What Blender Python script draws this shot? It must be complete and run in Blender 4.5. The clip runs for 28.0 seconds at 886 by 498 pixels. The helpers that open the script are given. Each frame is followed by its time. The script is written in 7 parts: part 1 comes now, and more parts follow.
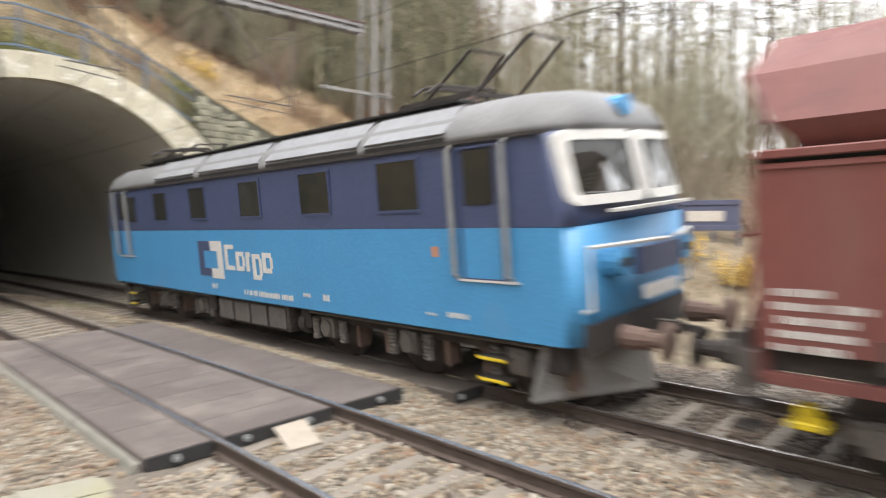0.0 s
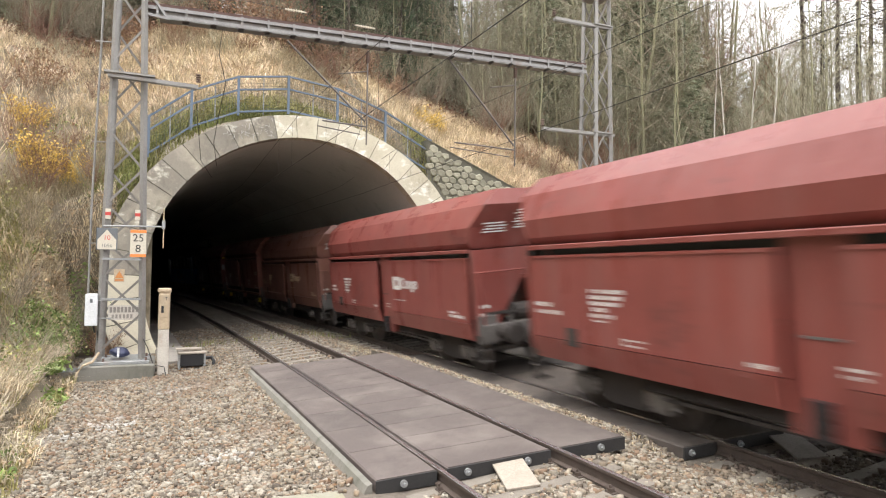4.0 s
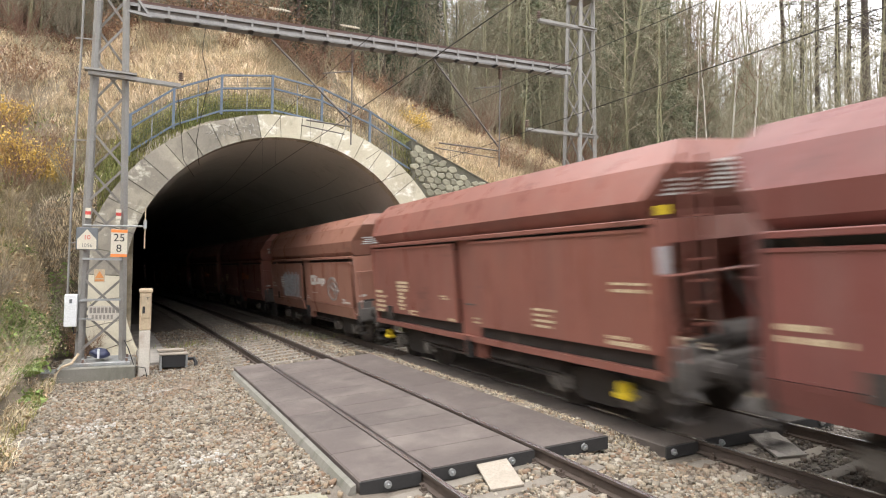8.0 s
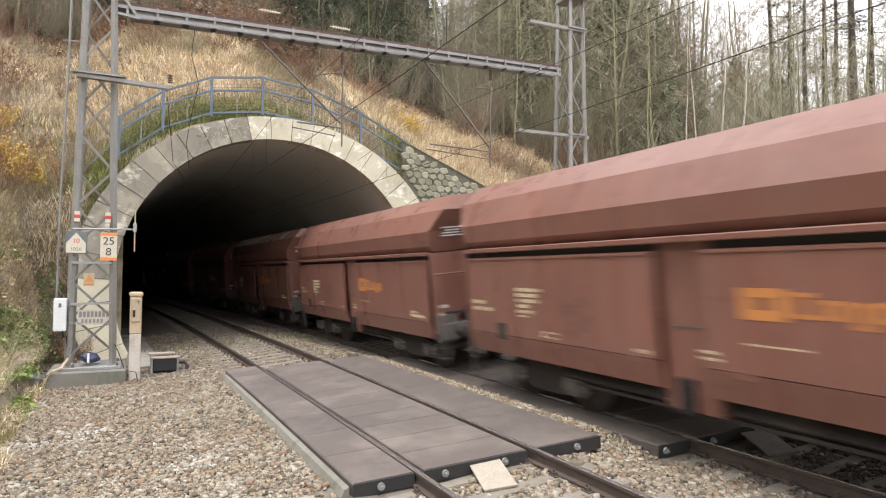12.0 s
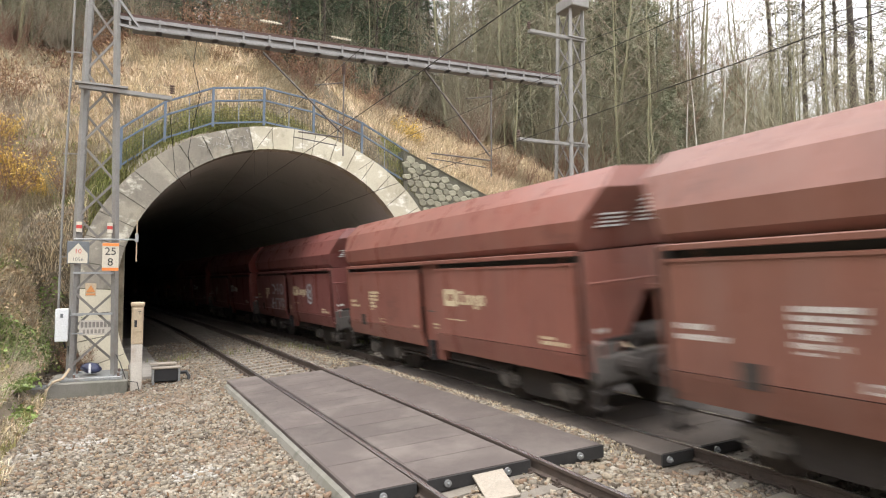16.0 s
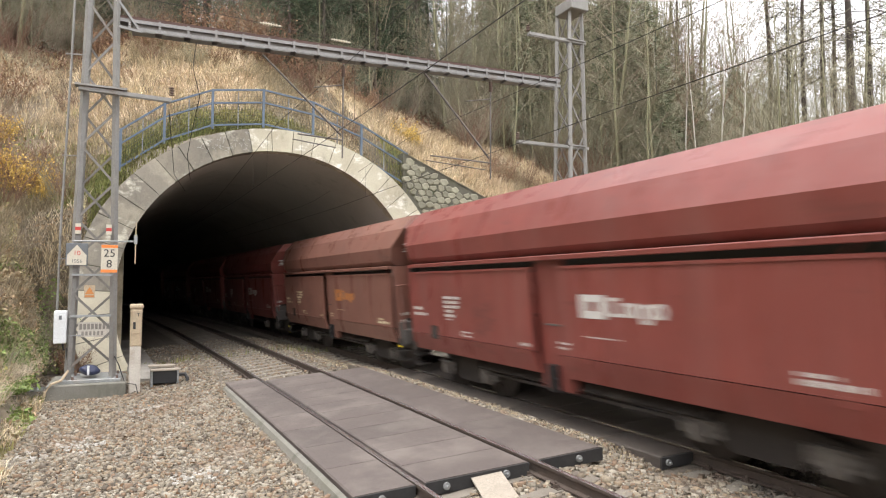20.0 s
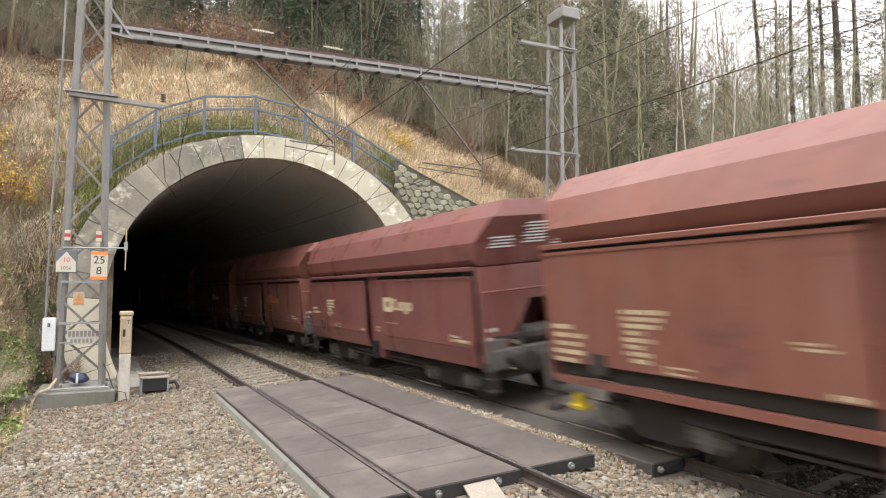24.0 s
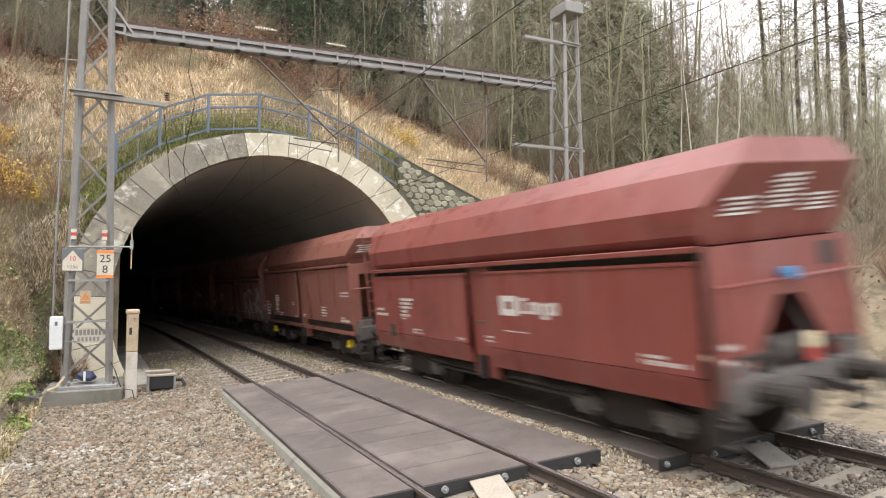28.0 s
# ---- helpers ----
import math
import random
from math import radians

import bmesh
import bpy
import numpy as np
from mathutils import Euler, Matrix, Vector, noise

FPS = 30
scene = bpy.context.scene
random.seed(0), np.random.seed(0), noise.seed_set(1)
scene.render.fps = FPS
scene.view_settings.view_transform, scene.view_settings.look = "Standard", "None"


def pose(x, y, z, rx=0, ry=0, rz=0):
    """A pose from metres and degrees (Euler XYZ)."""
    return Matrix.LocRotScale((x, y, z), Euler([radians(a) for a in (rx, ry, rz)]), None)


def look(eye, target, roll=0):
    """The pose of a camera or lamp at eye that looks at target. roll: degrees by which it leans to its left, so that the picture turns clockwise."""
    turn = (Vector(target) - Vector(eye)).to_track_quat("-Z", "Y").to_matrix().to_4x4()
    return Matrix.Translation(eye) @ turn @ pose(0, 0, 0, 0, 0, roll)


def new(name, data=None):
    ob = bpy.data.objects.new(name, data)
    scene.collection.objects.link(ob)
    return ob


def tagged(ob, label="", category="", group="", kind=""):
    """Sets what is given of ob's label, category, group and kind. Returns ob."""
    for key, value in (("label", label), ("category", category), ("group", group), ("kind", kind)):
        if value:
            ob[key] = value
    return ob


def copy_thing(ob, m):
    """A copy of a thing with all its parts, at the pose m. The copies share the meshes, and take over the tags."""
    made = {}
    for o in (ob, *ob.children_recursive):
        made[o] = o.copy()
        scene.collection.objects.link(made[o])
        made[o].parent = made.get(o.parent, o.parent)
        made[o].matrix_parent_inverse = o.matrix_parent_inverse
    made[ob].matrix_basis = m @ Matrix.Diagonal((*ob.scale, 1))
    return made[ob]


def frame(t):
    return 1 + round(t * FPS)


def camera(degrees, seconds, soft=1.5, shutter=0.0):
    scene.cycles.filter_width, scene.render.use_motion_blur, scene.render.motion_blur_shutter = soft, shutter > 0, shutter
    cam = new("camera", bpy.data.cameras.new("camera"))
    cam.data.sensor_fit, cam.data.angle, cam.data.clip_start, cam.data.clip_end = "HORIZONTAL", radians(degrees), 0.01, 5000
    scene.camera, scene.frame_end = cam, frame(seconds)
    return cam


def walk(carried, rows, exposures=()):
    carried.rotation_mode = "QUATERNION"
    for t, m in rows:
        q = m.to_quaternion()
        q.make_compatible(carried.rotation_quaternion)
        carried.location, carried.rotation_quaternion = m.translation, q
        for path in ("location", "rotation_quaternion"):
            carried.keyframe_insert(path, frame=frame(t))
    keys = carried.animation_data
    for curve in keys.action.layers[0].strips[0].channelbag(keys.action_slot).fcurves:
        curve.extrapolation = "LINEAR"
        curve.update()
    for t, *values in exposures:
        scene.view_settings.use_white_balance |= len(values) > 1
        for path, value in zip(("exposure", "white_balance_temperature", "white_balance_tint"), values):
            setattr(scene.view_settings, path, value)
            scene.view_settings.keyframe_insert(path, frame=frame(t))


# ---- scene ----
# ================= camera and its walk =================
cam = camera(69.5, 28.0, soft=1.1, shutter=0.6)
EYE = (-3.925, 0.0, 2.356)
TURNS = [
    (-0.2, 88.50, 0.20, -50.30),
    (0, 88.69, -0.08, -43.32), (0.5, 89.18, -0.92, -30.53), (1, 90.05, -1.50, -25.44), (1.5, 91.61, -1.81, -23.65),
    (2, 92.30, -1.42, -22.92), (2.5, 92.27, -0.93, -22.83), (3, 92.08, -0.78, -23.14), (3.5, 92.08, -0.73, -23.35),
    (4, 92.12, -0.70, -23.79), (4.5, 91.99, -0.69, -24.36), (6.5, 92.12, -0.99, -25.15), (7, 92.15, -0.86, -25.20),
    (7.5, 92.16, -0.75, -25.37), (8, 92.18, -0.76, -25.18), (8.5, 92.20, -0.68, -25.26), (9, 92.21, -0.67, -25.32),
    (9.5, 92.24, -0.70, -25.25), (10, 92.24, -0.83, -25.25), (10.5, 92.29, -0.83, -25.18), (11, 92.33, -0.67, -25.42),
    (11.5, 92.35, -0.46, -25.79), (12, 92.29, -0.34, -25.90), (12.5, 92.29, -0.35, -25.96), (14.5, 92.57, -0.31, -25.84),
    (15, 92.79, -0.31, -25.79), (15.5, 93.00, -0.21, -25.79), (16, 93.08, -0.10, -25.76), (16.5, 93.11, -0.15, -25.76),
    (17, 93.14, -0.20, -25.82), (17.5, 93.17, -0.24, -25.77), (18, 93.22, -0.21, -25.77), (18.5, 93.25, -0.12, -25.78),
    (19, 93.27, -0.14, -25.79), (19.5, 93.25, -0.11, -25.86), (20, 93.29, -0.18, -25.84), (20.5, 93.39, -0.22, -25.82),
    (21, 93.56, -0.31, -25.95), (21.5, 93.72, -0.46, -26.12), (23.5, 93.95, -0.21, -26.53), (24, 93.91, -0.16, -26.55),
    (24.5, 93.90, -0.13, -26.55), (25, 93.97, -0.16, -26.46), (25.5, 94.00, -0.08, -26.42), (26, 94.01, 0.04, -26.34),
    (26.5, 93.74, 0.11, -26.23), (27, 93.65, 0.15, -26.18), (27.5, 93.59, 0.19, -26.13), (28, 93.57, 0.22, -26.11)]
walk(cam, [(t, pose(*EYE, rx, ry, rz)) for t, rx, ry, rz in TURNS], exposures=[(0, 1.74), (1, 1.84), (4, 1.84), (7, 1.76), (12, 1.7), (28, 1.66)])

# ================= sky and sun (bright overcast) =================
world = bpy.data.worlds.new("overcast_sky")
scene.world = world
world.use_nodes = True
wn = world.node_tree.nodes
wl = world.node_tree.links
sky = wn.new("ShaderNodeTexSky")
sky.sky_type = "NISHITA"
sky.sun_disc = False
sky.sun_elevation = radians(72)
sky.sun_rotation = radians(238)
sky.air_density, sky.dust_density, sky.ozone_density = 1.5, 6.0, 1.0
wmix = wn.new("ShaderNodeMixRGB")
wmix.inputs[0].default_value = 0.82
wmix.inputs[2].default_value = (10.0, 9.95, 10.05, 1)
wl.new(sky.outputs[0], wmix.inputs[1])
wl.new(wmix.outputs[0], wn["Background"].inputs[0])
wn["Background"].inputs[1].default_value = 0.1
sun_data = bpy.data.lights.new("sun", "SUN")
sun_data.energy, sun_data.angle, sun_data.color = 0.8, radians(35), (1.0, 0.97, 0.93)
sun = new("sun", sun_data)
sun.matrix_world = look((-16, -10, 60), (0, 0, 0))


# ================= materials =================
def shade(name, base, base2=None, rough=0.6, metal=0.0, scale=4.0, fine=40.0, bump=0.2, mix=0.5, rand=0.0, island=False, stain=None, stain_scale=1.2, stain_amount=0.5, coord="Object", stretch=None, coat=0.0):
    """Two colours broken by noise at two scales, an optional stain layer, fine relief, and a change of tone from piece to piece."""
    m = bpy.data.materials.new(name)
    m.use_nodes = True
    nt, ln = m.node_tree.nodes, m.node_tree.links
    b = nt["Principled BSDF"]
    b.inputs["Roughness"].default_value = rough
    b.inputs["Metallic"].default_value = metal
    b.inputs["Coat Weight"].default_value = coat
    b.inputs["Coat Roughness"].default_value = 0.28
    co = nt.new("ShaderNodeTexCoord")
    src = co.outputs[coord]
    if stretch:
        mp = nt.new("ShaderNodeMapping")
        mp.inputs["Scale"].default_value = stretch
        ln.new(src, mp.inputs[0])
        src = mp.outputs[0]

    def noise_at(sc, detail=5.0):
        n = nt.new("ShaderNodeTexNoise")
        n.inputs["Scale"].default_value = sc
        n.inputs["Detail"].default_value = detail
        n.inputs["Roughness"].default_value = 0.65
        ln.new(src, n.inputs["Vector"])
        return n.outputs[0]

    def ramp(sock, lo, hi):
        r = nt.new("ShaderNodeMapRange")
        r.inputs["From Min"].default_value, r.inputs["From Max"].default_value = lo, hi
        ln.new(sock, r.inputs["Value"])
        return r.outputs[0]

    def blend(fac, a, c, kind="MIX"):
        x = nt.new("ShaderNodeMixRGB")
        x.blend_type = kind
        for i, v in ((0, fac), (1, a), (2, c)):
            if isinstance(v, (int, float)):
                x.inputs[i].default_value = v
            elif isinstance(v, tuple):
                x.inputs[i].default_value = (*v, 1)
            else:
                ln.new(v, x.inputs[i])
        return x.outputs[0]

    base2 = base2 or tuple(c * 0.75 for c in base)
    big, small = noise_at(scale), noise_at(fine)
    col = blend(ramp(big, 0.5 - mix * 0.5, 0.5 + mix * 0.5), base, base2)
    col = blend(ramp(small, 0.3, 0.75), col, blend(0.35, col, (0, 0, 0)))
    if stain:
        col = blend(ramp(noise_at(stain_scale, 8.0), 0.75 - 0.35 * stain_amount, 0.8 - 0.1 * stain_amount), col, stain)
    if rand:
        if island:
            info = nt.new("ShaderNodeNewGeometry").outputs["Random Per Island"]
        else:
            info = nt.new("ShaderNodeObjectInfo").outputs["Random"]
        hsv = nt.new("ShaderNodeHueSaturation")
        ln.new(col, hsv.inputs["Color"])
        v = nt.new("ShaderNodeMapRange")
        v.inputs["To Min"].default_value, v.inputs["To Max"].default_value = 1 - rand, 1 + rand
        ln.new(info, v.inputs["Value"])
        ln.new(v.outputs[0], hsv.inputs["Value"])
        col = hsv.outputs[0]
    ln.new(col, b.inputs["Base Color"])
    if bump:
        bp = nt.new("ShaderNodeBump")
        bp.inputs["Strength"].default_value = bump
        bp.inputs["Distance"].default_value = 0.02
        ln.new(small, bp.inputs["Height"])
        ln.new(bp.outputs[0], b.inputs["Normal"])
    return m


def weathered(name, base, layers, rough=0.88, rand=0.0, bump=0.4):
    """A base colour under layers of stain: each scale, stretch, noise from, noise to, amount, colour."""
    m = bpy.data.materials.new(name)
    m.use_nodes = True
    nt, ln = m.node_tree.nodes, m.node_tree.links
    b = nt["Principled BSDF"]
    b.inputs["Roughness"].default_value = rough
    co = nt.new("ShaderNodeTexCoord")
    rgb = nt.new("ShaderNodeRGB")
    rgb.outputs[0].default_value = (*base, 1)
    col, last = rgb.outputs[0], None
    for scale, stretch, lo, hi, amount, tone in layers:
        mp, n, r, x = nt.new("ShaderNodeMapping"), nt.new("ShaderNodeTexNoise"), nt.new("ShaderNodeMapRange"), nt.new("ShaderNodeMixRGB")
        mp.inputs["Scale"].default_value = stretch
        ln.new(co.outputs["Object"], mp.inputs[0])
        ln.new(mp.outputs[0], n.inputs["Vector"])
        n.inputs["Scale"].default_value, n.inputs["Detail"].default_value, n.inputs["Roughness"].default_value = scale, 8.0, 0.65
        for key, v in (("From Min", lo), ("From Max", hi), ("To Max", amount)):
            r.inputs[key].default_value = v
        ln.new(n.outputs[0], r.inputs["Value"])
        ln.new(r.outputs[0], x.inputs[0])
        ln.new(col, x.inputs[1])
        x.inputs[2].default_value = (*tone, 1)
        col, last = x.outputs[0], n.outputs[0]
    if rand:
        info, v, hsv = nt.new("ShaderNodeObjectInfo"), nt.new("ShaderNodeMapRange"), nt.new("ShaderNodeHueSaturation")
        v.inputs["To Min"].default_value, v.inputs["To Max"].default_value = 1 - rand, 1 + rand
        ln.new(info.outputs["Random"], v.inputs["Value"])
        ln.new(v.outputs[0], hsv.inputs["Value"])
        ln.new(col, hsv.inputs["Color"])
        col = hsv.outputs[0]
    ln.new(col, b.inputs["Base Color"])
    bp = nt.new("ShaderNodeBump")
    bp.inputs["Strength"].default_value, bp.inputs["Distance"].default_value = bump, 0.03
    ln.new(last, bp.inputs["Height"])
    ln.new(bp.outputs[0], b.inputs["Normal"])
    return m


def glass(name, tint):
    m = bpy.data.materials.new(name)
    m.use_nodes = True
    b = m.node_tree.nodes["Principled BSDF"]
    b.inputs["Base Color"].default_value = (*tint, 1)
    b.inputs["Roughness"].default_value = 0.05
    b.inputs["Transmission Weight"].default_value = 0.25
    return m


M = {}
M["ballast"] = shade("ballast_ground", (0.20, 0.172, 0.14), (0.125, 0.105, 0.085), 0.95, 0, 3.0, 28.0, 1.0, stain=(0.12, 0.085, 0.06), stain_scale=0.5)


def rock_mix(name, tones, rough=0.9):
    """Loose stones, each of one of several rock colours, with grain, a little rust wash and relief."""
    m = bpy.data.materials.new(name)
    m.use_nodes = True
    nt, ln = m.node_tree.nodes, m.node_tree.links
    b = nt["Principled BSDF"]
    b.inputs["Roughness"].default_value = rough
    geo, co = nt.new("ShaderNodeNewGeometry"), nt.new("ShaderNodeTexCoord")
    ramp = nt.new("ShaderNodeValToRGB")
    ramp.color_ramp.interpolation = "CONSTANT"
    el = ramp.color_ramp.elements
    el[0].color = (*tones[0], 1)
    el[1].position, el[1].color = 1 / len(tones), (*tones[1], 1)
    for i, c in enumerate(tones[2:], 2):
        el.new(i / len(tones)).color = (*c, 1)
    ln.new(geo.outputs["Random Per Island"], ramp.inputs[0])
    col = ramp.outputs[0]
    for scale, lo, hi, amount, tone in ((0.5, 0.52, 0.72, 0.55, (0.20, 0.12, 0.075)), (55.0, 0.35, 0.75, 0.45, (0.06, 0.05, 0.042)), (1.3, 0.56, 0.74, 0.5, (0.40, 0.365, 0.31))):
        n, r, x = nt.new("ShaderNodeTexNoise"), nt.new("ShaderNodeMapRange"), nt.new("ShaderNodeMixRGB")
        n.inputs["Scale"].default_value, n.inputs["Detail"].default_value = scale, 6.0
        ln.new(co.outputs["Object"], n.inputs["Vector"])
        for key, v in (("From Min", lo), ("From Max", hi), ("To Max", amount)):
            r.inputs[key].default_value = v
        ln.new(n.outputs[0], r.inputs["Value"])
        ln.new(r.outputs[0], x.inputs[0])
        ln.new(col, x.inputs[1])
        x.inputs[2].default_value = (*tone, 1)
        col = x.outputs[0]
    ln.new(col, b.inputs["Base Color"])
    return m


M["stone"] = rock_mix("ballast_stone", [(0.275, 0.24, 0.185), (0.34, 0.29, 0.215), (0.19, 0.152, 0.11), (0.235, 0.158, 0.105), (0.11, 0.088, 0.066), (0.385, 0.35, 0.285), (0.29, 0.222, 0.15), (0.225, 0.198, 0.155)])
# oily stones, their tones also darkened for the shade under the train
M["stone_oily_shaded"] = rock_mix("oily_shaded_ballast_stone", [(0.115, 0.098, 0.085), (0.165, 0.14, 0.118), (0.075, 0.064, 0.056), (0.22, 0.195, 0.17), (0.10, 0.078, 0.06)])
M["stone_lime"] = rock_mix("limed_ballast_stone", [(0.43, 0.41, 0.37), (0.38, 0.355, 0.315), (0.48, 0.46, 0.42), (0.33, 0.295, 0.245)])
M["soil"] = shade("hill_soil", (0.27, 0.215, 0.15), (0.17, 0.135, 0.09), 0.95, 0, 0.9, 14.0, 1.0, stain=(0.07, 0.06, 0.035), stain_scale=1.6, stain_amount=0.9)
M["rail_side"] = shade("rusty_rail", (0.125, 0.095, 0.078), (0.075, 0.057, 0.048), 0.8, 0.3, 6, 60, 0.3)
M["rail_top"] = shade("polished_rail_head", (0.62, 0.60, 0.60), (0.45, 0.42, 0.42), 0.22, 0.8, 8, 90, 0.05)
M["sleeper"] = shade("concrete_sleeper", (0.28, 0.25, 0.21), (0.19, 0.165, 0.135), 0.9, 0, 3, 45, 0.3, rand=0.15)
M["rubber"] = shade("rubber_panel", (0.122, 0.098, 0.089), (0.090, 0.073, 0.067), 0.75, 0, 1.3, 70, 0.25, rand=0.1, stain=(0.155, 0.132, 0.118), stain_scale=0.8, stain_amount=0.8)
# far panels: the same rubber, the train's shade put in as dark blotches
M["rubber_shaded"] = shade("shaded_rubber_panel", (0.135, 0.110, 0.094), (0.092, 0.076, 0.066), 0.7, 0, 1.3, 70, 0.25, rand=0.1, stain=(0.045, 0.038, 0.034), stain_scale=0.8, stain_amount=0.8)
M["rubber_dark"] = shade("rubber_edge", (0.035, 0.032, 0.032), (0.02, 0.02, 0.02), 0.8, 0, 4, 50, 0.2)
M["mast_steel"] = shade("dull_mast_steel", (0.33, 0.32, 0.305), (0.24, 0.23, 0.215), 0.6, 0.3, 2.0, 35, 0.1, stain=(0.22, 0.18, 0.15), stain_scale=1.5)
M["mast_diag"] = shade("dull_lattice_steel", (0.25, 0.235, 0.215), (0.17, 0.155, 0.14), 0.65, 0.2, 2.0, 35, 0.1, stain=(0.15, 0.11, 0.09), stain_scale=1.5)
M["steel"] = shade("galvanised_steel", (0.42, 0.43, 0.43), (0.30, 0.31, 0.31), 0.55, 0.55, 2.0, 35, 0.1, stain=(0.27, 0.22, 0.18), stain_scale=1.5)
M["steel_rust"] = shade("weathered_beam", (0.24, 0.17, 0.14), (0.15, 0.10, 0.085), 0.75, 0.3, 2.0, 30, 0.2)
M["chord_rust"] = shade("dark_rusted_chord", (0.13, 0.075, 0.062), (0.085, 0.052, 0.045), 0.8, 0.2, 2.0, 30, 0.2)
M["concrete"] = weathered("old_concrete", (0.20, 0.19, 0.165), [(1.4, (1, 1, 1), 0.45, 0.66, 0.6, (0.13, 0.13, 0.10)), (3.0, (1, 1, 0.3), 0.52, 0.7, 0.7, (0.085, 0.085, 0.065)), (40, (1, 1, 1), 0.4, 0.75, 0.45, (0.1, 0.095, 0.08))])
M["voussoir"] = weathered("portal_stone", (0.60, 0.56, 0.44), [(0.7, (1, 1, 1), 0.42, 0.66, 0.55, (0.40, 0.35, 0.25)), (2.2, (1, 1, 1.6), 0.54, 0.64, 0.8, (0.86, 0.84, 0.76)), (1.6, (1, 1, 0.5), 0.58, 0.72, 0.7, (0.24, 0.22, 0.16)), (26, (1, 1, 1), 0.45, 0.75, 0.4, (0.25, 0.22, 0.17))], rand=0.10)
M["voussoir_dark"] = weathered("portal_stone_weathered", (0.25, 0.228, 0.19), [(0.9, (1, 1, 1), 0.45, 0.62, 0.7, (0.42, 0.38, 0.30)), (1.5, (1, 1, 1.4), 0.56, 0.66, 0.85, (0.66, 0.63, 0.53)), (1.9, (1, 1, 0.5), 0.54, 0.70, 0.7, (0.12, 0.11, 0.09)), (26, (1, 1, 1), 0.45, 0.75, 0.4, (0.14, 0.125, 0.10))], rand=0.16)
M["voussoir_pale"] = weathered("pier_stone", (0.66, 0.61, 0.48), [(0.8, (1, 1, 1), 0.45, 0.66, 0.5, (0.46, 0.42, 0.33)), (1.3, (1, 1, 0.5), 0.56, 0.70, 0.7, (0.24, 0.26, 0.14)), (24, (1, 1, 1), 0.45, 0.75, 0.35, (0.3, 0.27, 0.2))], rand=0.06)
M["lining"] = weathered("tunnel_lining", (0.60, 0.58, 0.53), [(0.25, (1, 1, 1), 0.5, 0.75, 0.5, (0.34, 0.33, 0.29)), (0.9, (1, 1, 0.3), 0.6, 0.75, 0.6, (0.26, 0.27, 0.20)), (14, (1, 1, 1), 0.45, 0.75, 0.3, (0.3, 0.29, 0.26))])
M["mortar"] = shade("wall_mortar", (0.17, 0.16, 0.125), (0.11, 0.105, 0.08), 0.95, 0, 3, 40, 0.4, stain=(0.06, 0.075, 0.03))
M["rubble"] = weathered("rubble_stone", (0.30, 0.285, 0.22), [(3.0, (1, 1, 1), 0.42, 0.62, 0.6, (0.20, 0.20, 0.13)), (1.2, (1, 1, 1), 0.52, 0.66, 0.7, (0.40, 0.38, 0.30)), (30, (1, 1, 1), 0.4, 0.75, 0.5, (0.13, 0.12, 0.09))], rand=0.28)
M["blue_rail"] = shade("blue_grey_paint", (0.135, 0.18, 0.245), (0.10, 0.135, 0.185), 0.5, 0.1, 3, 40, 0.1, stain=(0.22, 0.22, 0.20))
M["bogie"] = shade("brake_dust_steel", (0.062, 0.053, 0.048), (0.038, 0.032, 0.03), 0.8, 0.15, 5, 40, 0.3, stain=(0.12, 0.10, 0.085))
M["wheel"] = shade("wheel_steel", (0.16, 0.14, 0.13), (0.10, 0.088, 0.08), 0.6, 0.5, 6, 40, 0.2)
M["white"] = shade("white_marking", (0.72, 0.71, 0.68), (0.58, 0.57, 0.54), 0.6, 0, 6, 50, 0.05)
M["cream"] = shade("cream_marking", (0.72, 0.62, 0.42), (0.60, 0.50, 0.33), 0.6, 0, 6, 50, 0.05)
M["orange"] = shade("orange_marking", (0.66, 0.27, 0.075), (0.48, 0.19, 0.06), 0.6, 0, 6, 50, 0.05)
M["yellow"] = shade("yellow_paint", (0.80, 0.62, 0.03), (0.70, 0.5, 0.02), 0.55, 0, 6, 50, 0.05)
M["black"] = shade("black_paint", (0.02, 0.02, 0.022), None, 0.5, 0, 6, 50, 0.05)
PAINTS = {
    "red": ((0.215, 0.052, 0.042), (0.172, 0.044, 0.036)),
    "maroon": ((0.190, 0.064, 0.056), (0.150, 0.052, 0.046)),
    "oxide": ((0.235, 0.088, 0.066), (0.190, 0.074, 0.057)),
    "rust": ((0.295, 0.140, 0.100), (0.245, 0.116, 0.084)),
    "brown": ((0.208, 0.090, 0.066), (0.165, 0.074, 0.056))}


